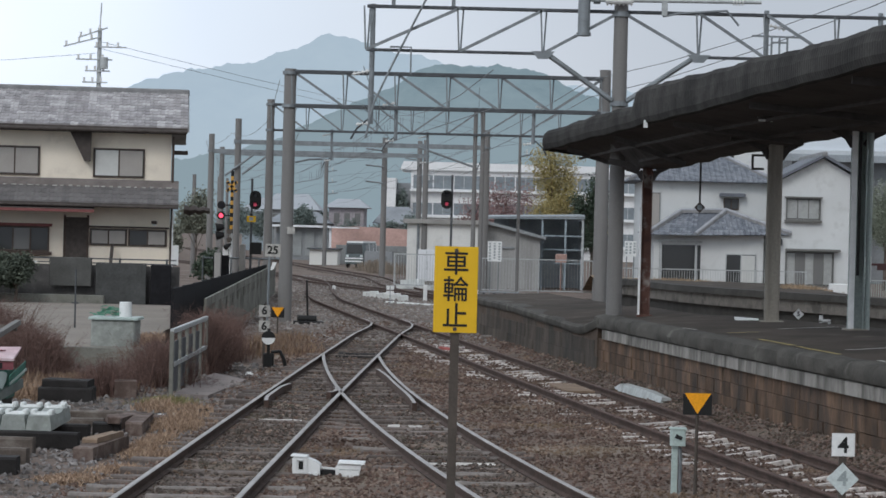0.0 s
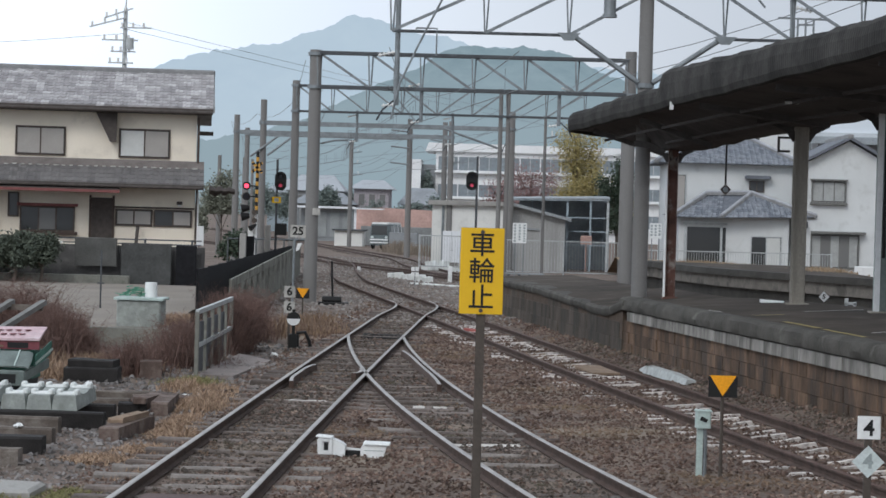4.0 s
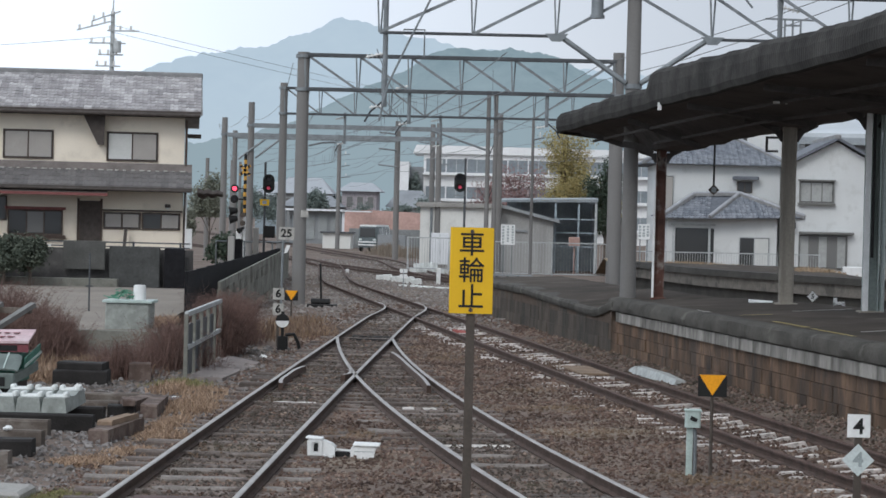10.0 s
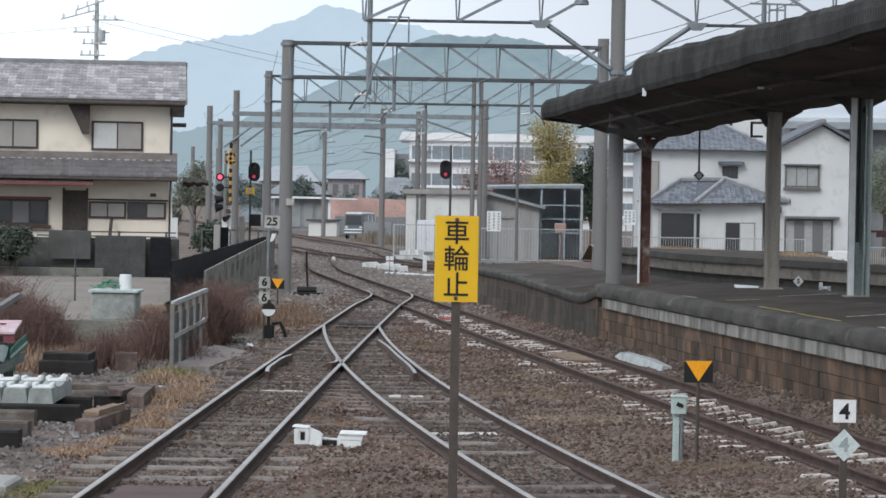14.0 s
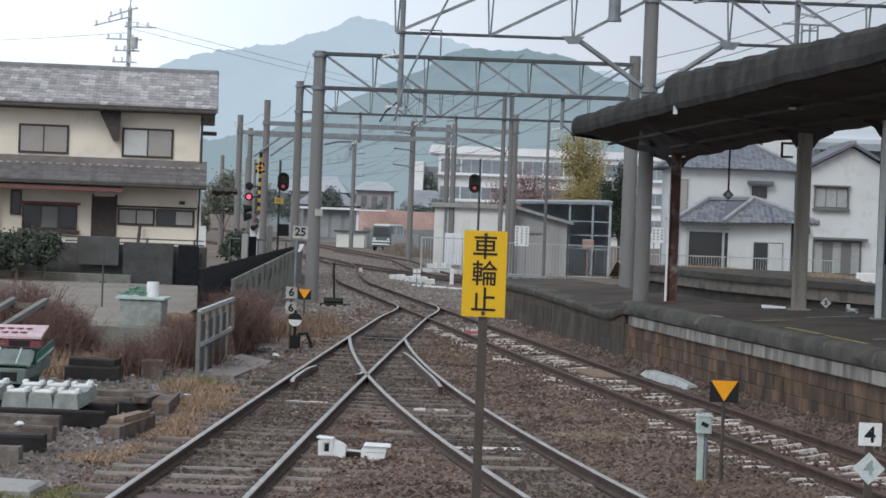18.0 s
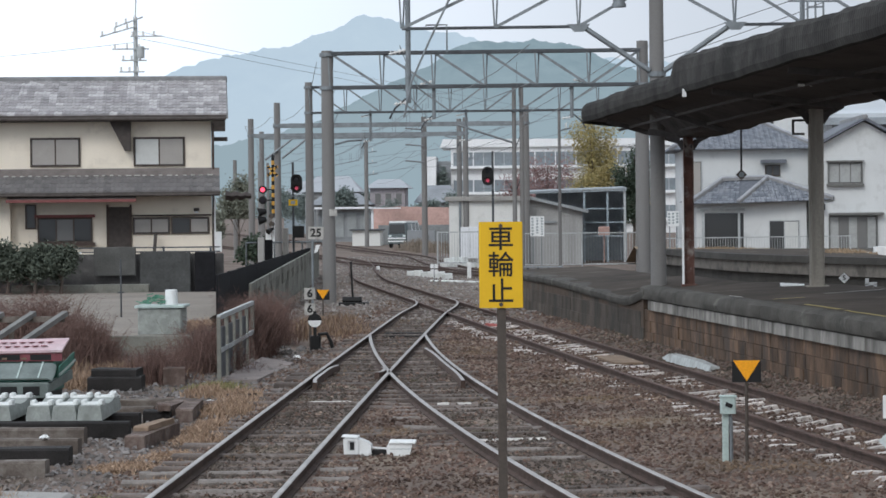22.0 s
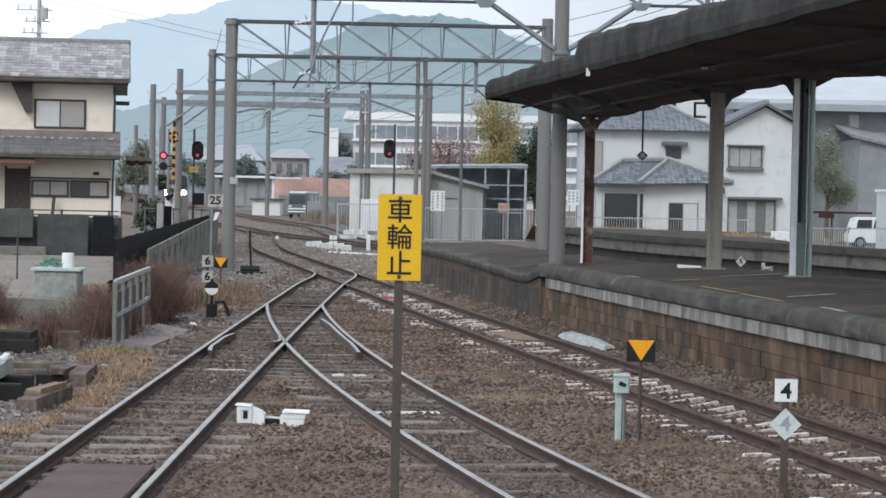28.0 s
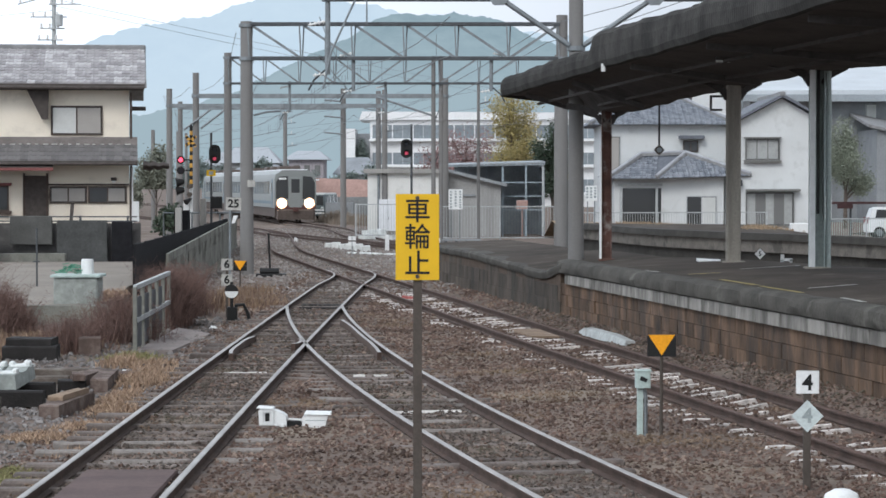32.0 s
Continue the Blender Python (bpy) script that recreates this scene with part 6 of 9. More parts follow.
def guard_fence():
    f = thing("steel_guard_fence", "short grey steel guard fence with a slanted top rail", "fence", "fences")
    a, b = Vector((-4.86, 39.6, -0.2)), Vector((-5.02, 46.0, -0.2))
    for z in (1.07, 0.54):
        part("rail", Geo().beam(a + Vector((0, 0, z)), b + Vector((0, 0, z)), 0.06, 0.07), M_PALESTEEL, f, "pale top rail" if z > 1 else "")
    for i in range(6):
        p = a + (b - a) * i / 5
        part("post", Geo().beam(p, p + Vector((0, 0, 1.07)), 0.06, 0.08), M_FENCECONC, f)
    for i in range(4):
        p = a + (b - a) * (i + 0.5) / 5
        part("infill_plate", Geo().beam(p + Vector((0, 0, 0.1)), p + Vector((0, 0, 0.9)), 0.03, 0.5), M_STEEL_DARK, f)
    return f


guard_fence()


# ---- the cream house ----
M_SHUTTER = mat("grey_shutter_screen", (0.36, 0.34, 0.315), 0.7, var=0.05, scale=2, fine=20, bump=0.03, grain=0.12)
M_SCREEN_PALE = mat("pale_curtain_behind_glass", (0.56, 0.57, 0.55), 0.4, var=0.06, scale=2, fine=20, bump=0.0, grain=0.1)
M_FRAME_BROWN = mat("brown_window_frame", (0.07, 0.05, 0.04), 0.5, var=0.15)
M_GLASS_DARK = glass("dark_window_glass", (0.05, 0.052, 0.053))
M_GLASS_MID = glass("dim_window_glass", (0.16, 0.16, 0.155), 0.2)
M_DARKWOOD = mat("dark_brown_timber", (0.075, 0.064, 0.058), 0.8, var=0.25)
M_FLASHING = mat("brown_grey_flashing", (0.17, 0.15, 0.14), 0.8, var=0.2, scale=2, fine=15)
M_RED_EDGE = mat("dull_red_awning_edge", (0.2, 0.075, 0.07), 0.7, var=0.2)


def house_window(house, x0, x1, z0, z1, y, panes, frame=M_FRAME_BROWN, depth=0.06):
    w = part("window", Geo().box(x0, x1, y - 0.02, y + 0.02, z0, z1), M_GLASS_DARK, house)
    t = 0.05
    for a in ((x0 - t, x1 + t, z1, z1 + t), (x0 - t, x1 + t, z0 - t, z0), (x0 - t, x0, z0, z1), (x1, x1 + t, z0, z1)):
        part("window_frame", Geo().box(a[0], a[1], y - depth, y + 0.02, a[2], a[3]), frame, w)
    n = len(panes)
    for i, m in enumerate(panes):
        a, b = x0 + (x1 - x0) * i / n, x0 + (x1 - x0) * (i + 1) / n
        part("pane", Geo().box(a + 0.025, b - 0.025, y - 0.034 - 0.012 * (i % 2), y - 0.024 - 0.012 * (i % 2), z0 + 0.025, z1 - 0.025), m, w)
        if i:
            part("mullion", Geo().box(a - 0.025, a + 0.025, y - 0.055, y - 0.02, z0, z1), frame, w)
    return w


def tile_roof(house, x0, x1, y_eave, y_ridge, z_eave, z_ridge, material, rows=10, cols=40, name="roof", ridge=True):
    """A tiled slope facing the camera: courses that step, waves across, and a ridge."""
    roof = part(name, Geo().loft([[(x0, y_eave, z_eave - 0.14), (x1, y_eave, z_eave - 0.14), (x1, y_eave, z_eave), (x0, y_eave, z_eave)],
                                  [(x0, y_ridge, z_ridge - 0.2), (x1, y_ridge, z_ridge - 0.2), (x1, y_ridge, z_ridge - 0.03), (x0, y_ridge, z_ridge - 0.03)]]), M_DARKWOOD, house)
    rnd = random.Random(int(x0 * -10) + rows)
    g = Geo()
    w, d = (x1 - x0) / cols, 1.0 / rows
    for j in range(rows):
        for i in range(cols):
            s0, s1 = j * d, min(1.0, (j + 1.1) * d)
            j1, j2 = rnd.uniform(-0.012, 0.012), rnd.uniform(0.0, 0.015)
            xa, xb = x0 + i * w, x0 + (i + 1) * w
            def at(s, h):
                return y_eave + (y_ridge - y_eave) * s, z_eave + (z_ridge - z_eave) * s + h
            lo, hi = at(s0, 0.045 + j2), at(s1, 0.012 + j2)
            lb = at(s0, 0.0)
            prof = [(xa, 0.0), (xa + w * 0.3, 0.03), (xa + w * 0.6, 0.0), (xb, 0.012)]
            vs = [(x, lb[0], lb[1]) for x, h in prof] + [(x, lo[0] + j1, lo[1] + h) for x, h in prof] + [(x, hi[0], hi[1] + h) for x, h in prof]
            fs = []
            for k in range(3):
                fs += [(k, k + 1, k + 5, k + 4), (k + 4, k + 5, k + 9, k + 8)]
            g.add(vs, fs)
    tiles = part("tiles", g, material, roof, "grey roof tiles in waved courses")
    tagged(tiles, kind="stuff")
    if ridge:
        part("ridge", Geo().box(x0 - 0.05, x1 + 0.05, y_ridge - 0.16, y_ridge + 0.16, z_ridge - 0.05, z_ridge + 0.16, 0.05), M_TILE_PLAIN, roof, "ridge of stacked tiles")
    return roof


M_TILES = island_mat("mottled_grey_tiles", [(0.31, 0.297, 0.297), (0.36, 0.347, 0.347), (0.26, 0.25, 0.252), (0.33, 0.315, 0.315), (0.45, 0.435, 0.435), (0.28, 0.265, 0.268), (0.35, 0.335, 0.337)], 0.7)
M_TILES_DARK = island_mat("dark_grey_tiles", [(0.155, 0.147, 0.145), (0.18, 0.172, 0.168), (0.14, 0.134, 0.132), (0.165, 0.157, 0.154)], 0.75)
M_TILES_BLUE = island_mat("blue_grey_tiles", [(0.19, 0.205, 0.23), (0.24, 0.255, 0.28), (0.155, 0.17, 0.195), (0.21, 0.225, 0.25)], 0.6)
M_TILE_PLAIN = mat("grey_ridge_tile", (0.22, 0.22, 0.22), 0.75, var=0.2, scale=3, fine=20)


def cream_house():
    h = thing("house", "two-storey cream stucco house with grey tiled roofs behind a garden wall", "house", "houses")
    y = 88.0
    # walls: upper storey, lower storey slightly forward on the left
    part("wall", Geo().box(-30, -10.98, y, y + 8, -0.3, 6.02), M_STUCCO, h, "cream stucco wall")
    part("lower_wall", Geo().box(-30, -17.95, y - 0.45, y - 0.004, -0.3, 3.25), M_STUCCO, h)
    tile_roof(h, -30.5, -10.42, y - 0.75, y + 3.2, 5.98, 7.38, M_TILES, 12, 74)
    part("back_slope", Geo().loft([[(-30.5, y + 3.2, 7.25), (-10.42, y + 3.2, 7.25), (-10.42, y + 3.2, 7.05), (-30.5, y + 3.2, 7.05)], [(-30.5, y + 8.5, 5.9), (-10.42, y + 8.5, 5.9), (-10.42, y + 8.5, 5.7), (-30.5, y + 8.5, 5.7)]]), M_TILE_PLAIN, h)
    part("gable", Geo().prism([(y - 0.004, 6.0), (y + 8, 5.8), (y + 3.2, 7.2)], "x", -11.2, -10.985), M_STUCCO, h)
    part("verge_board", Geo().loft([[(-10.44, y - 0.78, 5.84), (-10.38, y - 0.78, 5.84), (-10.38, y - 0.78, 6.06), (-10.44, y - 0.78, 6.06)], [(-10.44, y + 3.2, 7.13), (-10.38, y + 3.2, 7.13), (-10.38, y + 3.2, 7.35), (-10.44, y + 3.2, 7.35)]]), M_TILE_PLAIN, h)
    part("gutter", Geo().tube([(-30.4, y - 0.82, 5.86), (-10.45, y - 0.82, 5.84)], 0.06, 8), M_DARKWOOD, h)
    part("soffit", Geo().box(-30.4, -10.5, y - 0.74, y - 0.004, 5.78, 5.84), M_DARKWOOD, h, "dark eave soffit")
    part("hidden_box", Geo().prism([(-14.5, 5.78), (-13.76, 5.78), (-13.78, 4.76), (-13.99, 4.76)], "y", y - 0.4, y - 0.004), M_DARKWOOD, h, "dark wedge-shaped box under the eave")
    tile_roof(h, -30.5, -10.7, y - 1.3, y - 0.01, 3.3, 4.02, M_TILES_DARK, 5, 74, "lower_roof", False)
    part("flashing", Geo().loft([[(-30.5, y - 0.34, 3.87), (-30.5, y - 0.01, 3.87), (-30.5, y - 0.01, 4.15), (-30.5, y - 0.08, 4.15)], [(-10.7, y - 0.34, 3.87), (-10.7, y - 0.01, 3.87), (-10.7, y - 0.01, 4.15), (-10.7, y - 0.08, 4.15)]]), M_FLASHING, h, "brown-grey flashing along the wall")
    g = Geo()
    rnd = random.Random(4)
    for i in range(69):
        x = -30.3 + i * 0.282
        g.box(x, x + rnd.uniform(0.1, 0.2), y - 0.4, y - 0.3, 3.87, 3.905 + rnd.uniform(0, 0.02))
    tagged(part("mortar_edge", g, M_WHITE_WORN, h, "broken line of pale mortar"), kind="stuff")
    part("lower_gutter", Geo().tube([(-30.4, y - 1.36, 3.22), (-10.75, y - 1.36, 3.2)], 0.05, 8), M_DARKWOOD, h)
    rings = []
    for i in range(10):
        x = -10.5 + 0.1 * i
        w = 0.55 - 0.03 * i
        rings.append([(x, y - 0.15 + w * math.cos(a), 3.15 + 0.02 * math.sin(i * 2.1) + (0.17 - 0.008 * i) * math.sin(a) * (1 + 0.25 * math.sin(i * 1.7 + a))) for a in (2 * math.pi * k / 10 for k in range(10))])
    part("eave_end", Geo().loft(rings), M_DARKWOOD, h, "dark curled tile end at the corner", smooth=True)
    part("downpipe", Geo().tube([(-10.92, y - 0.1, 5.7), (-10.92, y - 0.1, -0.2)], 0.045, 8), M_FRAME_BROWN, h)
    part("side_hood", Geo().box(-10.96, -10.4, y + 0.6, y + 1.6, 5.12, 5.24), M_DARKWOOD, h)
    pale, dim = M_SCREEN_PALE, M_SHUTTER
    house_window(h, -20.2, -18.42, 4.27, 5.19, y, (dim, dim))
    house_window(h, -17.22, -15.58, 4.27, 5.19, y, (dim, M_SHUTTER))
    house_window(h, -13.64, -11.95, 4.26, 5.19, y, (pale, dim))
    # ground floor
    part("awning", Geo().loft([[(-18.0, y - 1.45, 3.0), (-13.6, y - 1.45, 3.0), (-13.6, y - 1.45, 3.1), (-18.0, y - 1.45, 3.1)], [(-18.0, y - 0.2, 3.2), (-13.6, y - 0.2, 3.2), (-13.6, y - 0.2, 3.28), (-18.0, y - 0.2, 3.28)]]), M_DARKWOOD, h, "dark awning sheet")
    part("awning_edge", Geo().box(-18.02, -13.58, y - 1.5, y - 1.455, 2.97, 3.07), M_RED_EDGE, h, "dull red awning edge")
    house_window(h, -17.0, -15.2, 1.62, 2.4, y, (M_GLASS_DARK, M_GLASS_MID, M_GLASS_DARK))
    part("bay_sill", Geo().box(-17.15, -15.05, y - 0.22, y - 0.004, 1.45, 1.57), M_FRAME_BROWN, h)
    part("bay_head", Geo().box(-17.15, -15.05, y - 0.22, y - 0.004, 2.45, 2.55), M_RED_EDGE, h)
    house_window(h, -17.42, -17.14, 2.1, 2.86, y, (M_GLASS_DARK,))
    d = part("door", Geo().box(-14.58, -13.86, y - 0.02, y + 0.03, 0.1, 2.8), M_DARKWOOD, h, "dark recessed entrance door")
    part("door_frame", Geo().box(-14.66, -14.58, y - 0.06, y, 0.1, 2.88), M_FRAME_BROWN, d)
    part("door_frame", Geo().box(-13.86, -13.78, y - 0.06, y, 0.1, 2.88), M_FRAME_BROWN, d)
    for a, b in ((-13.7, -12.5), (-12.36, -11.12)):
        house_window(h, a, b, 1.88, 2.38, y, (M_SHUTTER, M_SHUTTER) if a < -13 else (M_GLASS_DARK, M_SHUTTER))
    l = part("wall_lamp", Geo().box(-11.62, -11.42, y - 0.16, y - 0.004, 2.62, 2.74, 0.02), M_DARKWOOD, h)
    part("lamp_glass", Geo().box(-11.58, -11.46, y - 0.15, y - 0.03, 2.56, 2.618), M_WHITE, l)
    part("drain", Geo().tube([(-10.9, y - 0.09, 3.1), (-10.9, y - 0.09, -0.2)], 0.05, 8), M_WHITE, h, "white downpipe")
    part("window_lintel", Geo().box(-13.85, -11.0, y - 0.09, y - 0.004, 2.46, 2.52), M_FRAME_BROWN, h)
    part("lean_post", Geo().beam((-13.05, y - 0.8, 0.4), (-12.95, y - 0.3, 1.85), 0.1, 0.1), M_DARKWOOD, h)
    part("meter_box", Geo().box(-10.9, -10.65, y - 0.3, y - 0.05, 1.2, 1.9), M_WHITE, h)
    h.matrix_basis = Matrix.Translation((-10.98, y, 0)) @ Matrix.Rotation(radians(7.2), 4, "Z") @ Matrix.Translation((10.98, -y, 0))
    return h


cream_house()


M_PANELGREY = mat("grey_sheet_panel", (0.085, 0.085, 0.08), 0.8, var=0.2, scale=2, fine=20)
M_WALLDARK = mat("dark_green_grey_wall", (0.07, 0.072, 0.07), 0.95, var=0.35, scale=1.5, fine=15)


def garden_wall():
    w = thing("garden_wall", "dark weathered block wall with rail fencing before the house", "wall")
    part("base_wall", Geo().box(-30, -9.6, 79.6, 79.8, -0.3, 1.27), mat("dark_block_wall", (0.085, 0.082, 0.08), 0.95, var=0.35, scale=1.2, fine=20, stain=(0.14, 0.137, 0.13), stain_amount=0.3), w)
    for i in range(9):
        x = -22 + i * 1.5
        part("fence_post", Geo().box(x - 0.03, x + 0.03, 79.65, 79.72, 0.9, 1.5), M_STEEL_DARK, w)
    for z in (1.33, 1.47):
        part("fence_rail", Geo().beam((-22, 79.68, z), (-9.7, 79.68, z), 0.03, 0.04), M_STEEL_DARK, w)
    part("gate_panel", Geo().box(-13.68, -12.34, 79.3, 79.4, 0.6, 1.5, 0.02), M_PANELGREY, w, "grey sheet panel")
    part("low_kerb", Geo().box(-16.2, -11.84, 78.7, 78.95, -0.1, 0.33, 0.02), M_FENCECONC, w, "pale concrete kerb")
    part("dark_gate", Geo().box(-10.45, -9.8, 79.2, 79.3, 0.0, 1.32, 0.02), M_WOODFENCE, w)
    part("dark_panel", Geo().box(-12.2, -10.6, 79.3, 79.4, 0.0, 1.36, 0.02), M_WALLDARK, w)
    part("white_rail", Geo().beam((-15.0, 79.5, 1.33), (-14.1, 79.5, 1.33), 0.04, 0.06), M_WHITE, w)
    return w


garden_wall()
for xx, yy, hh in ((-8.05, 66, 1.95), (-8.35, 78, 2.2)):
    single("gate_post", Geo().box(-0.11, 0.11, -0.11, 0.11, 0, hh, 0.02), M_CONCRETE, "pale square concrete post by the crossing road", "post", "gate posts", at=pose(xx - 1.0, yy + 20, -0.25))


def barrier_rail():
    r = thing("pipe_barrier", "grey pipe barrier beside the crossing road", "barrier")
    part("top_pipe", Geo().tube([(-10.9, 98, 1.38), (-7.6, 98, 1.4)], 0.035, 6), M_GALV, r)
    for i in range(4):
        part("post", Geo().tube([(-10.9 + 1.1 * i, 98, -0.2), (-10.9 + 1.1 * i, 98, 1.4)], 0.035, 6), M_GALV, r)
    return r


barrier_rail()
single("utility_cabinet", Geo().box(-9.85, -9.3, 92, 92.5, -0.2, 1.55, 0.03), M_WOODFENCE, "dark cabinet at the crossing corner", "cabinet")


def utility_pole():
    u = thing("utility_pole", "tall concrete utility pole with crossarms behind the house roof", "utility pole", at=pose(-17.0, 110, -0.3))
    part("pole", Geo().tube([(0, 0, 0), (0, 0, 11.5)], 0.14, 12, r1=0.09), M_PALESTEEL, u, smooth=True)
    part("lightning_rod", Geo().tube([(0, 0, 11.5), (0.05, 0, 12.6)], 0.03, 6), M_PALESTEEL, u)
    for z, x0, x1, tip in ((11.5, -0.9, 0.35, 1), (11.1, -1.55, 0.1, 1), (10.65, -0.2, 1.2, 0), (10.1, -1.0, 0.6, 0), (9.6, -0.6, 0.5, 0), (9.1, -0.7, 0.4, 0)):
        a = part("crossarm", Geo().beam((x0, -0.15, z + (-0.45 if tip else 0.0)), (x1, -0.15, z + 0.0), 0.06, 0.06), M_PALESTEEL, u)
        for k in range(3):
            xx = x0 + (x1 - x0) * (k + 0.2) / 3
            zz = z - (0.45 * (1 - (k + 0.2) / 3) if tip else 0)
            part("insulator", Geo().tube([(xx, -0.15, zz + 0.03), (xx, -0.15, zz + 0.22)], 0.05, 8), M_PORCELAIN, a)
    g = Geo().tube([(0.25, -0.2, 9.7), (0.25, -0.2, 10.2)], 0.17, 12)
    part("transformer", g, M_PALESTEEL, u)
    for z, y1, x1, z1 in ((10.9, 190, 62, 9.5), (10.6, 190, 62, 9.0), (10.4, 60, -60, 14)):
        pts = []
        for k in range(13):
            s = k / 12
            pts.append((x1 * s, y1 * s, z + (z1 - z) * s - 3.0 * 4 * s * (1 - s) * 0.4))
        part("cable", Geo().tube(pts, 0.011, 4), M_WIRE, u)
    return u


utility_pole()

single("paving_slab", Geo().loft([[(-4.86, 39.9, -0.25), (-4.28, 39.7, -0.25), (-4.1, 44.2, -0.25), (-4.86, 46.0, -0.25)], [(-4.86, 39.9, -0.13), (-4.28, 39.7, -0.13), (-4.1, 44.2, -0.13), (-4.86, 46.0, -0.13)]]),
       mat("pinkish_worn_concrete", (0.25, 0.215, 0.2), 0.95, var=0.2, scale=1.2, fine=25, stain=(0.15, 0.125, 0.115), stain_amount=0.35), "worn pinkish concrete slab at the foot of the guard fence", "paving slab")
single("crossing_board", Geo().box(-0.22, 0.26, -1.2, 1.0, -0.02, 0.02, 0.005), M_TIMBER_BOARD, "sandy brown board lying between rusty rails", "board", at=pose(1.56, 43.6, -0.09, 0, 0, 7.2))

# ---- far side: second platform, houses, huts, sheds, school, hills ----
M_WHITEWALL = mat("white_plaster", (0.6, 0.615, 0.61), 0.85, var=0.05, scale=0.7, fine=20, bump=0.03, stain=(0.5, 0.51, 0.5), stain_amount=0.22, grain=0.15)
M_GREYWALL = mat("grey_metal_cladding", (0.26, 0.275, 0.285), 0.6, 0.1, var=0.12, scale=1, fine=10, bump=0.05)
M_HALLROOF = mat("pale_grey_hall_roof", (0.5, 0.53, 0.55), 0.6, 0.1, grain=0.15, var=0.1, scale=0.3, fine=6, bump=0.03)
M_LIGHTROOF = mat("pale_metal_roof", (0.72, 0.74, 0.76), 0.5, 0.1, grain=0.1, var=0.08, scale=0.6, fine=10, bump=0.03)
M_OLDSTONE = mat("old_platform_stone", (0.165, 0.15, 0.132), 0.95, var=0.3, scale=1.2, fine=15, bump=0.4, stain=(0.08, 0.075, 0.066), stain_amount=0.45)
M_DRYGRASS = mat("dry_grass", (0.25, 0.19, 0.125), 0.95, var=0.3, scale=3, fine=20)
# Red-brown earth made paler: some haze is put into the colour
M_BRICKRED = mat("red_brown_earth", (0.38, 0.25, 0.215), 0.9, var=0.25, scale=0.4, fine=5)


# Dark coping stone; at the footing the same black stands for shadow
M_COPING_SHADOW = mat("dark_coping_and_shadow_stone", (0.045, 0.042, 0.037), 0.95, var=0.3, scale=1.5, fine=15, bump=0.4)


def second_platform():
    p = thing("far_platform", "old far platform with a dark coping and a stained stone wall", "platform", kind="structure")
    ex = curve_through([(3.6, 100), (5.2, 92), (7.0, 80.4), (11.2, 69), (13.6, 61), (21, 44)])
    ys = [44 + 2.0 * i for i in range(27)]
    top = [[(ex(y), y, 1.0), (ex(y) + 0.5, y, 1.02), (max(ex(y) + 1.5, min(ex(y) + 9, 11.5)), y, 0.97), (max(ex(y) + 1.5, min(ex(y) + 9, 11.5)) + 0.05, y, -0.25)] for y in ys]
    part("platform_surface", Geo().loft(top, closed=False), M_ASPHALT, p)
    for y in ys[:-1]:
        a, b = ex(y), ex(y + 2)
        g = Geo().loft([[(a - 0.12, y + 0.02, 0.86), (a + 0.5, y + 0.02, 0.86), (a + 0.5, y + 0.02, 1.06), (a - 0.08, y + 0.02, 1.06)], [(b - 0.12, y + 1.98, 0.86), (b + 0.5, y + 1.98, 0.86), (b + 0.5, y + 1.98, 1.06), (b - 0.08, y + 1.98, 1.06)]])
        part("coping_stone", g, M_COPING_SHADOW, p)
        g = Geo().loft([[(a, y + 0.015, 0.5), (a + 0.4, y + 0.015, 0.5), (a + 0.4, y + 0.015, 0.86), (a, y + 0.015, 0.86)], [(b, y + 1.985, 0.5), (b + 0.4, y + 1.985, 0.5), (b + 0.4, y + 1.985, 0.86), (b, y + 1.985, 0.86)]])
        part("wall_slab", g, M_OLDSTONE, p)
    # Near-black footing: the shadowed gap below the slabs is in its colour
    part("footing", Geo().loft([[(ex(y) + 0.15, y, -0.3), (ex(y) + 0.35, y, -0.3), (ex(y) + 0.35, y, 0.5), (ex(y) + 0.15, y, 0.5)] for y in ys]), M_COPING_SHADOW, p)
    return p


second_platform()


def mesh_fence(pts, h, label, z=0.3, bar=0.13, m_bar=None):
    """Upright bars between posts and two rails along points (x, y)."""
    f = thing("mesh_fence", label, "fence", "fences")
    for (x0, y0), (x1, y1) in zip(pts, pts[1:]):
        l = math.hypot(x1 - x0, y1 - y0)
        for zz in (0.12, h - 0.04):
            part("rail", Geo().beam((x0, y0, z + zz), (x1, y1, z + zz), 0.04, 0.05), M_PALESTEEL, f)
        n = max(1, int(l / 2.2))
        for i in range(n + 1):
            x, y = x0 + (x1 - x0) * i / n, y0 + (y1 - y0) * i / n
            part("post", Geo().beam((x, y, z - 0.6), (x, y, z + h), 0.06, 0.06), M_PALESTEEL, f)
        g = Geo()
        m = int(l / bar)
        for i in range(m):
            x, y = x0 + (x1 - x0) * (i + 0.5) / m, y0 + (y1 - y0) * (i + 0.5) / m
            g.beam((x, y, z + 0.1), (x, y, z + h - 0.05), 0.016, 0.015)
        tagged(part("infill", g, m_bar or M_PALESTEEL, f), kind="stuff")
    return f


mesh_fence([(-0.3, 112), (5.4, 112)], 1.55, "pale barred fence behind the yard", 0.0)
mesh_fence([(5.4, 118), (15.6, 121)], 0.95, "low pale barred fence before the white houses", 0.25)
mesh_fence([(16.4, 108), (22.5, 112)], 1.2, "pale green barred fence beside the parked car", -0.15, m_bar=M_PALEGREEN)
mesh_fence([(-4.1, 118), (-0.6, 117)], 1.6, "pale barred fence beside the relay hut", 0.0)


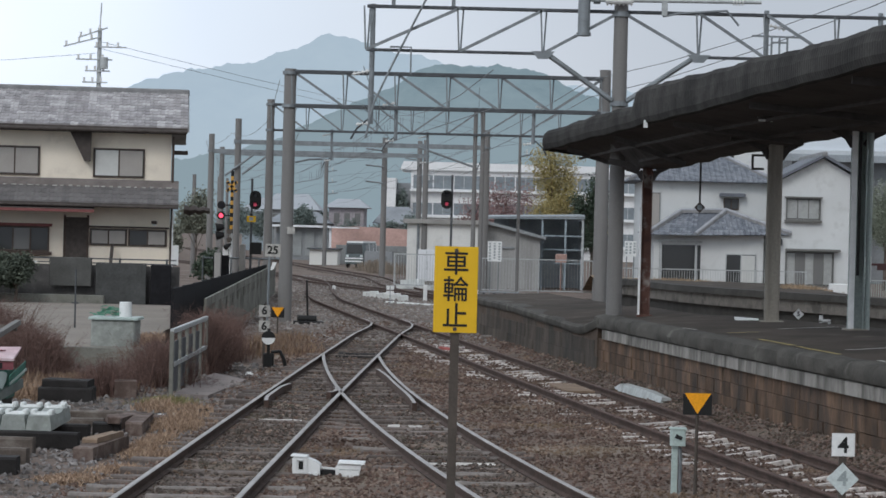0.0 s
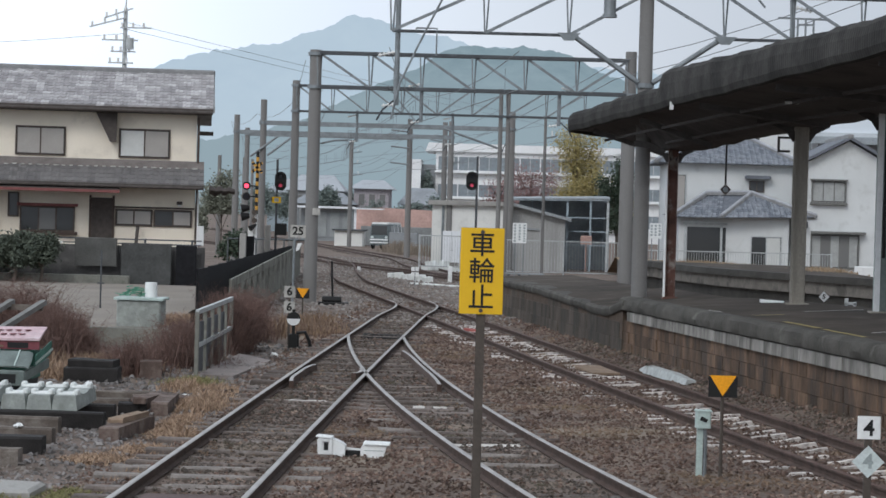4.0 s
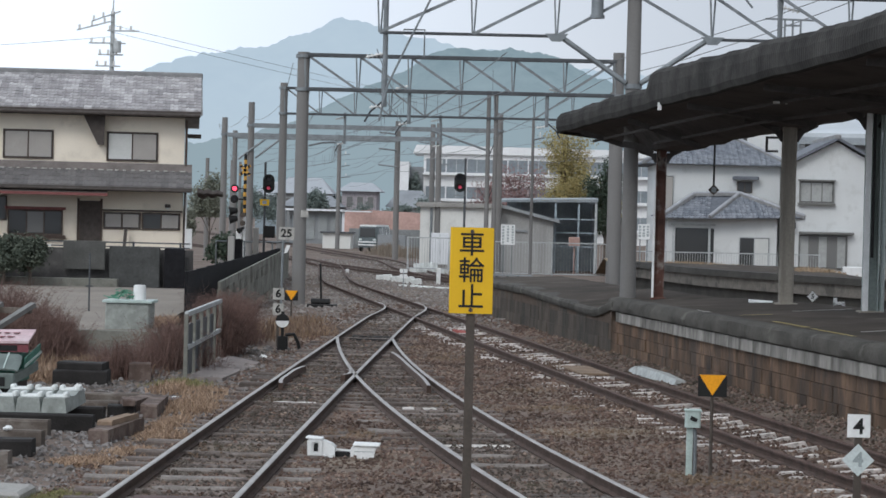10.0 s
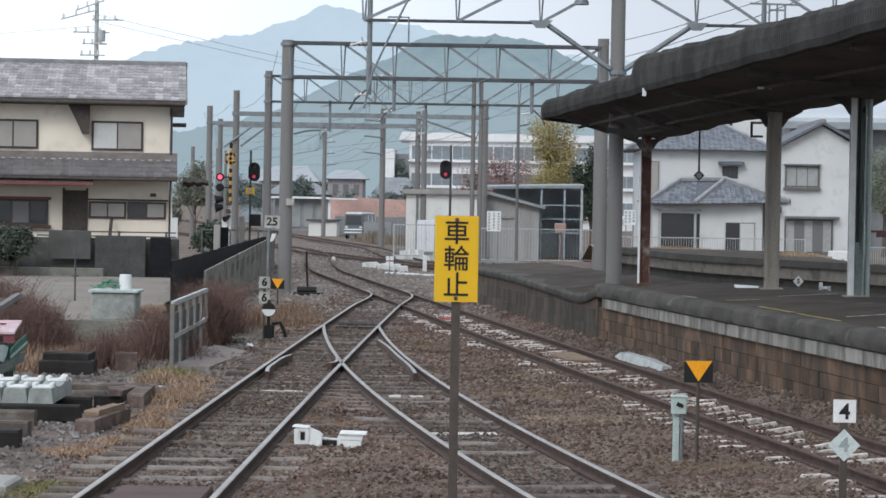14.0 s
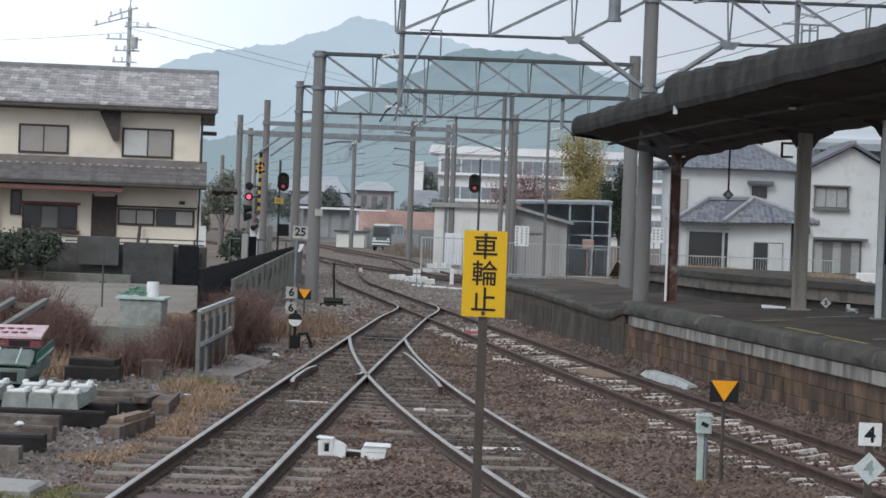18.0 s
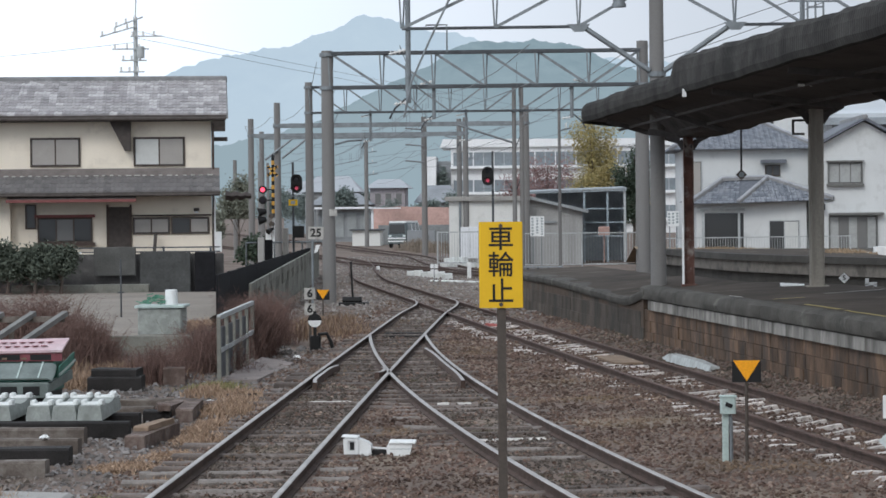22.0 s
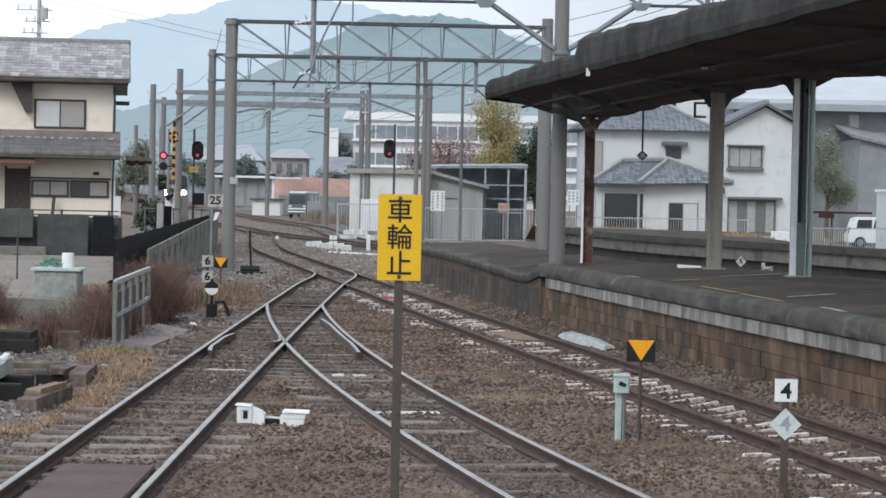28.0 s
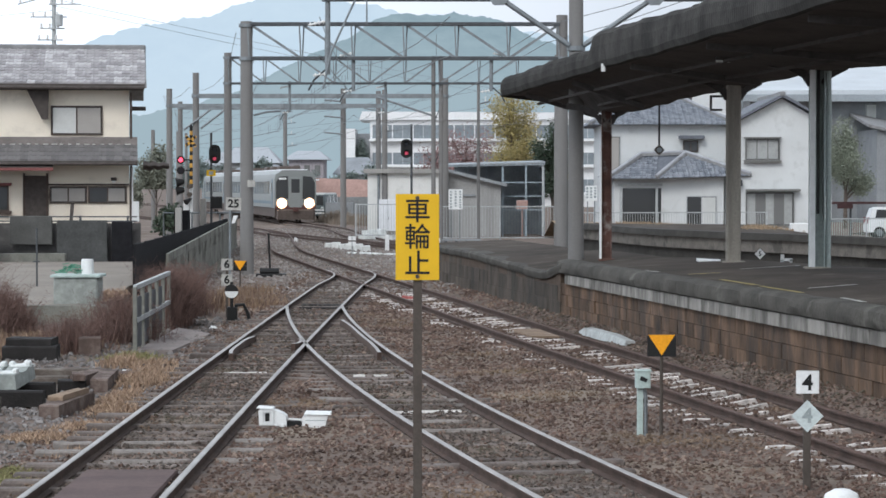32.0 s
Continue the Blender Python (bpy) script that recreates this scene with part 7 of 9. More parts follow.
def grass_bank():
    g = Geo().loft([[(4.5, 100, 0.9), (4.5, 104, 1.0), (4.5, 112, 0.2)], [(11.2, 82, 0.9), (12.3, 88, 0.9), (15.4, 114, -0.2)]], closed=False)
    tagged(part("grass_bank", g, M_DRYGRASS), "strip of dry yellow grass behind the far platform", "grass bank", kind="structure")


grass_bank()


def hip_roof(house, x0, x1, y0, y1, z0, z1, ridge_x0, ridge_x1, material, name="roof"):
    """A hipped roof in waved tile courses on its front, plain on the rest."""
    ym = (y0 + y1) / 2
    roof = part(name, Geo().add([(x0, y0, z0), (x1, y0, z0), (x1, y1, z0), (x0, y1, z0), (ridge_x0, ym, z1), (ridge_x1, ym, z1)],
                                [(0, 1, 5, 4), (1, 2, 5), (2, 3, 4, 5), (3, 0, 4), (3, 2, 1, 0)]), M_TILE_SLATE, house, "blue-grey tiled hipped roof")
    slope_tiles(roof, [(x0, y0, z0), (x1, y0, z0), (ridge_x1, ym, z1), (ridge_x0, ym, z1)], material)
    slope_tiles(roof, [(x0, y1, z0), (x0, y0, z0), (ridge_x0, ym, z1)], material)
    for p, q in (((x0, y0, z0), (ridge_x0, ym, z1)), ((x1, y0, z0), (ridge_x1, ym, z1)), ((ridge_x0, ym, z1), (ridge_x1, ym, z1))):
        ridge_roll(roof, p, q)
    return roof


def slope_tiles(roof, corners, material, pitch=0.27, course=0.24):
    """Pantiles on a flat slope: corners run along the eave first (a, b), then up and back; each row of tiles climbs to the slope's upper edge."""
    a, b = Vector(corners[0]), Vector(corners[1])
    u = (b - a).normalized()
    w = (Vector(corners[2]) - a).cross(u)
    if w.z < 0:
        w = -w
    w.normalize()
    v = w.cross(u)
    if v.z < 0:
        v = -v
    flat = [((Vector(p) - a).dot(u), (Vector(p) - a).dot(v)) for p in corners]
    rim = flat[1:] + flat[:1]
    rnd = random.Random(int(abs(a.x * 31 + a.z * 7)))
    g = Geo()
    n = max(3, int((b - a).length / pitch))
    step = (b - a).length / n
    for i in range(n):
        uc = (i + 0.5) * step
        tops = [p[1] + (q[1] - p[1]) * (uc - p[0]) / (q[0] - p[0]) for p, q in zip(rim, rim[1:]) if abs(q[0] - p[0]) > 1e-6 and min(p[0], q[0]) <= uc <= max(p[0], q[0])]
        top = max(tops) if tops else 0.0
        k = 0
        while k * course < top - 0.05:
            v0, v1 = k * course, min(top, (k + 1.08) * course)
            j = rnd.uniform(0, 0.012)
            ring = [(0.0, 0.0), (0.28, 0.055), (0.56, 0.0), (1.0, 0.012)]
            vs = [tuple(a + u * (i + q) * step + v * v0 + w * 0.01) for q, h in ring]
            vs += [tuple(a + u * (i + q) * step + v * v0 + w * (0.05 + h + j)) for q, h in ring]
            vs += [tuple(a + u * (i + q) * step + v * v1 + w * (0.02 + h + j)) for q, h in ring]
            fs = []
            for q in range(3):
                fs += [(q, q + 1, q + 5, q + 4), (q + 4, q + 5, q + 9, q + 8)]
            g.add(vs, fs)
            k += 1
    return tagged(part("tiles", g, material, roof), kind="stuff")


def ridge_roll(roof, p, q, w=0.24, h=0.2):
    """A ridge of stacked tiles: two flat courses under a round cap."""
    p, q = Vector(p), Vector(q)
    up = Vector((0, 0, 1))
    r = part("hip_ridge", Geo().beam(p + up * 0.06, q + up * 0.06, w, h * 0.7), M_TILE_PLAIN, roof)
    part("cap_tile", Geo().tube([p + up * (0.08 + h * 0.35), q + up * (0.08 + h * 0.35)], w * 0.36, 8), M_RIDGE_PALE, r, smooth=True)
    return r


M_RIDGE_PALE = mat("pale_ridge_tile", (0.33, 0.34, 0.36), 0.6, var=0.2, scale=3, fine=20)
M_TILE_SLATE = mat("slate_roof_base", (0.13, 0.14, 0.16), 0.7, var=0.2)


def white_house():
    y = 131.0
    h = thing("house", "white two-storey house with blue-grey hipped roofs and a porch wing", "house", "houses")
    part("wall", Geo().box(8.4, 14.9, y + 1.5, y + 9, -0.2, 5.8), M_WHITEWALL, h, "white plaster wall")
    hip_roof(h, 7.7, 15.4, y + 0.9, y + 9.5, 5.62, 7.3, 10.3, 12.4, M_TILES_BLUE)
    part("porch_wall", Geo().box(8.9, 14.6, y - 0.3, y + 1.5, -0.2, 2.95), M_WHITEWALL, h)
    # the porch roof turns a corner towards the line: a long slope to one side of its hip, a short one to the other
    pl, pn, pr, pa, pb = (8.5, y - 0.9, 2.76), (11.0, y - 1.25, 2.78), (15.95, y - 0.75, 2.92), (10.35, y + 0.7, 3.98), (12.7, y + 0.6, 4.05)
    porch = part("porch_roof", Geo().add([pl, pn, pr, pa, pb, (15.2, y + 2.4, 2.9), (8.2, y + 2.4, 2.9)], [(0, 1, 4, 3), (1, 2, 4), (2, 5, 4), (5, 6, 3, 4), (6, 0, 3), (0, 6, 5, 2, 1)]), M_TILE_SLATE, h, "blue-grey tiled porch roof with pale ridges")
    slope_tiles(porch, [pl, pn, pb, pa], M_TILES_BLUE)
    slope_tiles(porch, [pn, pr, pb], M_TILES_BLUE)
    for p, q in ((pn, pb), (pa, pb), (pr, pb), (pl, pa)):
        ridge_roll(porch, p, q)
    house_window(h, 12.7, 13.4, 4.25, 4.75, y + 1.5, (M_GLASS_DARK, M_GLASS_DARK))
    part("window_hood", Geo().box(12.4, 13.75, y + 0.95, y + 1.5, 4.9, 5.08, 0.05), M_TILE_SLATE, h, "small tiled hood over a window")
    house_window(h, 8.6, 9.3, 3.2, 5.0, y + 1.5, (M_SHUTTER,), M_PALESTEEL)
    # Dark sheet on the wall stands for the deep shadow inside the porch
    part("porch_shade_sheet", Geo().box(9.35, 11.35, y - 0.31, y - 0.29, 0.0, 2.3), M_GLASS_DARK, h, "dark sheet for the shadowed porch opening")
    for x in (9.25, 11.1):
        part("porch_post", Geo().box(x - 0.06, x + 0.06, y - 0.5, y - 0.38, -0.2, 2.5), M_PALESTEEL, h)
    part("porch_beam", Geo().box(9.1, 11.4, y - 0.5, y - 0.38, 2.42, 2.54), M_PALESTEEL, h)
    house_window(h, 12.7, 14.2, 0.4, 1.85, y - 0.3, (M_GLASS_DARK, M_SCREEN_PALE), M_PALESTEEL)
    # gabled wing
    part("wing_wall", Geo().prism([(15.3, -0.2), (19.15, -0.2), (19.15, 6.05), (17.55, 6.95), (15.3, 5.75)], "y", y - 0.6, y + 8), M_WHITEWALL, h, "white gabled wing")
    for xa, za, xb, zb in ((15.0, 5.66, 17.55, 7.02), (17.55, 7.02, 19.6, 5.9)):
        part("wing_roof", Geo().loft([[(xa, y - 1.1, za), (xb, y - 1.1, zb), (xb, y - 1.1, zb + 0.16), (xa, y - 1.1, za + 0.16)], [(xa, y + 8.3, za), (xb, y + 8.3, zb), (xb, y + 8.3, zb + 0.16), (xa, y + 8.3, za + 0.16)]]), M_TILE_SLATE, h)
    part("ridge_end", Geo().box(17.4, 17.7, y - 1.15, y + 8.3, 7.08, 7.3, 0.05), M_TILE_PLAIN, h)
    house_window(h, 15.72, 17.4, 3.8, 4.82, y - 0.6, (M_CURTAIN, M_CURTAIN, M_CURTAIN), M_FRAME_GREY, 0.2)
    part("window_hood", Geo().box(15.6, 17.52, y - 0.9, y - 0.604, 4.88, 4.95), M_FRAME_GREY, h)
    part("window_sill", Geo().box(15.6, 17.52, y - 0.9, y - 0.604, 3.64, 3.74), M_FRAME_GREY, h)
    house_window(h, 15.75, 18.15, 0.4, 2.05, y - 0.6, (M_CURTAIN, M_GLASS_MID, M_CURTAIN, M_GLASS_MID, M_CURTAIN), M_FRAME_GREY, 0.16)
    part("window_ledge", Geo().box(15.7, 18.5, y - 1.1, y - 0.6, 2.14, 2.26, 0.03), M_FRAME_GREY, h)
    part("downpipe", Geo().tube([(15.2, y - 0.7, 5.6), (15.2, y - 0.7, -0.2)], 0.05, 8), M_PALESTEEL, h)
    part("antenna_box", Geo().box(15.0, 15.5, y - 1.0, y - 0.7, 2.4, 2.75, 0.05), M_STEEL_DARK, h)
    return h


M_CURTAIN = mat("grey_curtain_behind_glass", (0.36, 0.37, 0.36), 0.4, var=0.1, scale=3, fine=20, bump=0.0)
M_FRAME_GREY = mat("grey_window_frame", (0.16, 0.16, 0.15), 0.5, var=0.1)
white_house()


def far_white_block():
    h = thing("house", "pale flat-roofed house behind the white one", "house", "houses")
    part("wall", Geo().box(12.5, 17.0, 150, 158, -0.2, 8.6), M_WHITEWALL, h)
    part("roof_slab", Geo().box(12.2, 17.3, 149.6, 158.4, 8.6, 8.85), M_TILE_PLAIN, h)
    house_window(h, 13.4, 14.8, 6.6, 7.7, 150, (M_GLASS_DARK, M_GLASS_DARK))


far_white_block()


M_BLUEGREY_EDGE = mat("grey_gutter_sheet", (0.3, 0.33, 0.35), 0.6, var=0.12, scale=1, fine=10)


def warehouse():
    h = thing("warehouse", "large grey hall with a pale metal roof", "warehouse")
    part("wall", Geo().box(21.5, 70, 176, 200, -0.2, 8.4), M_GREYWALL, h, "blue-grey clad wall")
    part("roof", Geo().loft([[(19.5, 174.5, 8.3), (72, 174.5, 8.6), (72, 174.5, 9.3), (19.5, 174.5, 9.0)], [(19.5, 200, 12.2), (72, 200, 12.4), (72, 200, 13), (19.5, 200, 12.8)]]), M_HALLROOF, h, "pale sloping roof")
    part("roof_gutter", Geo().box(19.4, 72, 174.2, 174.48, 8.25, 8.75, 0.04), M_BLUEGREY_EDGE, h, "grey gutter along the roof")
    for i in range(11):
        x = 24 + i * 3.2
        part("wall_rib", Geo().box(x - 0.1, x + 0.1, 175.85, 175.99, 0, 8.3), M_GREYWALL, h)
    part("side_annex", Geo().prism([(29.0, -0.2), (46, -0.2), (46, 5.7), (31, 5.7), (29.0, 6.2)], "y", 168, 175.8), M_GREYWALL, h)
    part("annex_roof", Geo().loft([[(28.4, 167.6, 6.3), (31.0, 167.6, 5.75), (46, 167.6, 5.75), (46, 167.6, 5.95), (31.0, 167.6, 5.95), (28.4, 167.6, 6.5)], [(28.4, 175.8, 7.3), (31.0, 175.8, 6.8), (46, 175.8, 6.8), (46, 175.8, 7.0), (31.0, 175.8, 7.0), (28.4, 175.8, 7.5)]]), M_TILE_PLAIN, h)
    for x in (31.5, 34.6):
        house_window(h, x, x + 1.8, 3.1, 5.3, 168, (M_GLASS_DARK,), M_PALESTEEL)
    house_window(h, 29.6, 30.4, 6.9, 8.1, 176, (M_SCREEN_PALE,), M_PALESTEEL)


warehouse()


def wall_panel():
    s = thing("white_sign_board", "upright white sign board beside the parking ground", "sign", at=pose(16.55, 110, -0.2))
    part("board", Geo().box(-0.45, 0.45, -0.03, 0.03, 1.13, 2.2), M_WHITE, s)
    for x in (-0.3, 0.3):
        part("post", Geo().box(x - 0.03, x + 0.03, 0.03, 0.08, 0, 2.1), M_GALV, s)
    for z in (1.4, 1.65, 1.9):
        part("text_bar", Geo().box(-0.3, 0.3, -0.038, -0.032, z, z + 0.1), M_GREYPAINT, s)
    return s


wall_panel()
M_DARKMAROON = mat("dark_maroon_sheet", (0.05, 0.022, 0.022), 0.7, var=0.2)
single("store_awning", Geo().box(16.6, 20, 112.2, 113.2, 1.62, 1.72).box(17.6, 18.3, 112.15, 112.19, 1.42, 1.66), M_DARKMAROON, "dark maroon awning strip behind the fence", "awning")
for awning_x in (16.9, 18.3):
    single("awning_post", Geo().tube([(awning_x, 112.8, -0.16), (awning_x, 112.8, 1.62)], 0.05, 8), M_STEEL_DARK, "dark steel post under the awning", "post", "awning posts")


def car():
    c = thing("parked_car", "small white hatchback parked behind the fence", "car", at=pose(22.2, 122, -0.1, 0, 0, -2))
    side = [(-1.68, 0.28), (-1.7, 0.6), (-1.6, 0.86), (-1.42, 1.42), (-1.2, 1.5), (0.2, 1.52), (0.55, 1.4), (1.0, 0.95), (1.55, 0.82), (1.7, 0.6), (1.68, 0.28)]
    rings = [[(x, w * (0.86 if z > 1.0 else 1.0), z) for x, z in side] for w in (-0.73, 0.73)]
    b = part("body", Geo().loft(rings), mat("white_car_paint", (0.75, 0.77, 0.77), 0.25, var=0.03, bump=0.0, spec=0.5), c, "white painted body", smooth=True)
    for s in (-1, 1):
        for xa, xb in ((-1.3, -0.55), (-0.48, 0.25)):
            part("side_window", Geo().prism([(xa, 0.95), (xb + (0.35 if xb > 0 else 0), 0.95), (xb, 1.38), (xa + 0.08, 1.38)], "y", s * 0.70 - 0.03, s * 0.70 + 0.03), M_GLASS_DARK, b)
        part("headlight", Geo().box(1.5, 1.68, s * 0.5 - 0.14, s * 0.5 + 0.14, 0.62, 0.78, 0.03), M_REFLECT, b)
        part("tail_light", Geo().box(-1.7, -1.58, s * 0.58 - 0.08, s * 0.58 + 0.08, 0.7, 1.0, 0.02), M_MAROON, b)
        for x in (-1.1, 1.1):
            w = part("wheel", Geo().tube([(x, s * 0.62, 0.28), (x, s * 0.76, 0.28)], 0.28, 20), M_BLACK, c, "black tyre")
            part("rim", Geo().tube([(x, s * 0.7, 0.28), (x, s * 0.775, 0.28)], 0.17, 14), M_GALV, w)
    part("windscreen", Geo().loft([[(0.56, -0.58, 1.38), (0.56, 0.58, 1.38)], [(0.98, -0.64, 0.97), (0.98, 0.64, 0.97)], [(1.01, -0.64, 0.99), (1.01, 0.64, 0.99)], [(0.59, -0.58, 1.4), (0.59, 0.58, 1.4)]], closed=False), M_GLASS_DARK, b)
    part("number_plate", Geo().box(1.69, 1.71, -0.17, 0.17, 0.42, 0.58), M_WHITE, b)
    return c


car()
single("parking_ground", Geo().prism([(16, 100), (30, 96), (50, 150), (20.5, 150)], "z", -0.25, -0.15), M_ASPHALT, "raised asphalt parking ground", "ground", kind="structure")
single("white_box", Geo().box(-0.5, 0.5, -0.3, 0.3, 0, 0.88, 0.03), M_WHITE, "white storage box beside the house fence", "box", at=pose(16.75, 117.5, -0.19))


def storage_shed():
    s = thing("storage_shed", "pale grey metal storage shed beside the parked car", "shed", at=pose(21.15, 115, -0.15))
    part("wall", Geo().box(0, 3.0, 0, 2.6, 0, 2.8), M_SHED, s)
    part("roof", Geo().box(-0.08, 3.08, -0.1, 2.7, 2.8, 2.9, 0.02), M_WHITE, s, "white roof edge")
    for i in range(8):
        part("wall_rib", Geo().box(0.2 + i * 0.36, 0.24 + i * 0.36, -0.02, -0.003, 0.05, 2.78), M_SHED, s)


M_SHED = mat("pale_grey_sheet_metal", (0.55, 0.57, 0.57), 0.5, var=0.06, scale=0.8, fine=12, bump=0.03, stain=(0.4, 0.4, 0.38), stain_amount=0.2)
storage_shed()


M_HUTWALL = mat("weathered_white_render", (0.68, 0.68, 0.65), 0.9, var=0.06, scale=0.6, fine=15, bump=0.03, grain=0.15, stain=(0.56, 0.56, 0.53), stain_amount=0.3)


M_WINGWALL = mat("grey_weathered_render", (0.34, 0.34, 0.33), 0.9, var=0.15, scale=0.8, fine=15, bump=0.05, stain=(0.24, 0.24, 0.23), stain_amount=0.35, streak=True)


def relay_hut():
    h = thing("relay_hut", "white relay hut with a flat overhanging roof", "hut")
    part("wall", Geo().box(-3.75, 0.1, 125, 130, -0.2, 3.05), M_HUTWALL, h, "white wall")
    part("roof_slab", Geo().box(-3.95, 0.3, 124.7, 130.3, 3.05, 3.27, 0.02), M_CONCRETE, h)
    part("side_wing", Geo().prism([(0.1, -0.2), (2.9, -0.2), (2.9, 2.45), (0.1, 3.15)], "y", 126, 130), M_WINGWALL, h, "grey rendered side wing")
    part("wing_roof", Geo().prism([(0.0, 3.16), (3.2, 2.38), (3.2, 2.54), (0.0, 3.32)], "y", 125.6, 130.3), M_GREYWALL, h)
    part("pipe", Geo().tube([(-3.2, 124.9, 0), (-3.2, 124.9, 3.0)], 0.06, 8), M_GALV, h)
    part("vent", Geo().box(0.8, 1.6, 125.9, 125.995, 1.9, 2.0), M_GREYWALL, h)


relay_hut()


def cabinet(x, y, w, h, m, label):
    c = thing("equipment_cabinet", label, "cabinet", "cabinets", at=pose(x, y, -0.2))
    part("body", Geo().box(-w / 2, w / 2, -0.25, 0.25, 0.42, h, 0.02), m, c)
    part("plinth", Geo().box(-w / 2 + 0.04, w / 2 - 0.04, -0.22, 0.22, 0, 0.42), M_CONCRETE, c)
    part("door_seam", Geo().box(-0.008, 0.008, -0.256, -0.251, 0.47, h - 0.05), M_GREYPAINT, c)
    part("handle", Geo().box(0.04, 0.07, -0.28, -0.25, h * 0.5, h * 0.5 + 0.12), M_STEEL_DARK, c)


cabinet(-2.72, 123.6, 0.85, 1.96, M_LIGHTROOF, "pale grey equipment cabinet beside the line")


def notice(x, y, z0, z1, w, label):
    n = thing("notice_board", label, "sign", "notice boards", at=pose(x, y, -0.2))
    for s in (-1, 1):
        part("post", Geo().beam((s * w * 0.3, 0.03, 0), (s * w * 0.3, 0.03, z1), 0.04, 0.04), M_GALV, n)
    b = part("board", Geo().box(-w / 2, w / 2, -0.02, 0.0, z0, z1), M_WHITE, n, "white board")
    rnd = random.Random(int(x * 10))
    for i in range(3):
        xx = -w / 2 + w * (i + 0.5) / 3
        k = z1 - 0.06
        while k > z0 + 0.1:
            l = rnd.uniform(0.05, 0.09)
            part("text_bar", Geo().box(xx - 0.04, xx + 0.04, -0.026, -0.022, k - l, k), M_GREYPAINT, b)
            k -= l + 0.04


notice(0.5, 100, 1.7, 2.5, 0.56, "white notice board with rows of grey bars")
notice(5.6, 95, 2.07, 2.65, 0.45, "small white notice board by the mast")


M_SHEDPANEL = mat("pale_grey_shed_panel", (0.3, 0.32, 0.32), 0.7, var=0.15, scale=1.0, fine=10)


def sheds():
    s = thing("workshop_shed", "long low grey shed with a white edged roof", "shed", "sheds", at=pose(-14.6, 238, -0.2))
    part("wall", Geo().box(-5.0, 0.0, 0.5, 6, 0, 3.1), M_GREYWALL, s, "grey sheet wall")
    part("roof", Geo().box(-5.4, 0.2, -0.6, 7, 3.1, 3.3), M_LIGHTROOF, s, "thin white roof edge")
    for x in (-4.2, -3.0, -1.8, -0.6):
        part("wall_panel", Geo().box(x - 0.44, x + 0.44, 0.4, 0.495, 0.4, 2.7), M_SHEDPANEL, s)
    for x in (-5.2, -0.1):
        part("post", Geo().beam((x, -0.3, 0), (x, -0.3, 3.1), 0.16, 0.16), M_GALV, s)
    s2 = thing("low_white_shed", "low white concrete shed with a dark flat roof", "shed", "sheds", at=pose(-13.0, 206, -0.2))
    part("wall", Geo().box(-1.15, 1.15, 0, 4, 0, 1.25), M_HUTWALL, s2)
    part("roof", Geo().box(-1.35, 1.35, -0.3, 4.2, 1.25, 1.37), M_STEEL_DARK, s2)
    single("earth_bank", Geo().loft([[(-13.3, 219, -0.2), (-13.3, 220, 2.9), (-13.3, 226, 2.9)], [(-11, 218, -0.2), (-11, 219.5, 3.05), (-11, 226, 3.0)], [(-3, 218, -0.2), (-3, 219.5, 2.8), (-3, 226, 2.8)]], closed=False), M_BRICKRED, "red-brown earth bank behind the sheds", "earth bank")
    single("grey_block_wall", Geo().box(-12.4, -3.5, 213, 213.3, -0.2, 1.45, 0.02), mat("grey_block", (0.2, 0.21, 0.21), 0.9, var=0.25, scale=0.8, fine=6), "low grey block wall before the earth bank", "wall")
    single("roof_sheet", Geo().box(-13.3, -10.6, 214, 216, 2.85, 2.95).box(-13.1, -12.9, 214.5, 214.7, -0.2, 2.86), M_LIGHTROOF, "low white carport roof before the bank", "carport")


sheds()


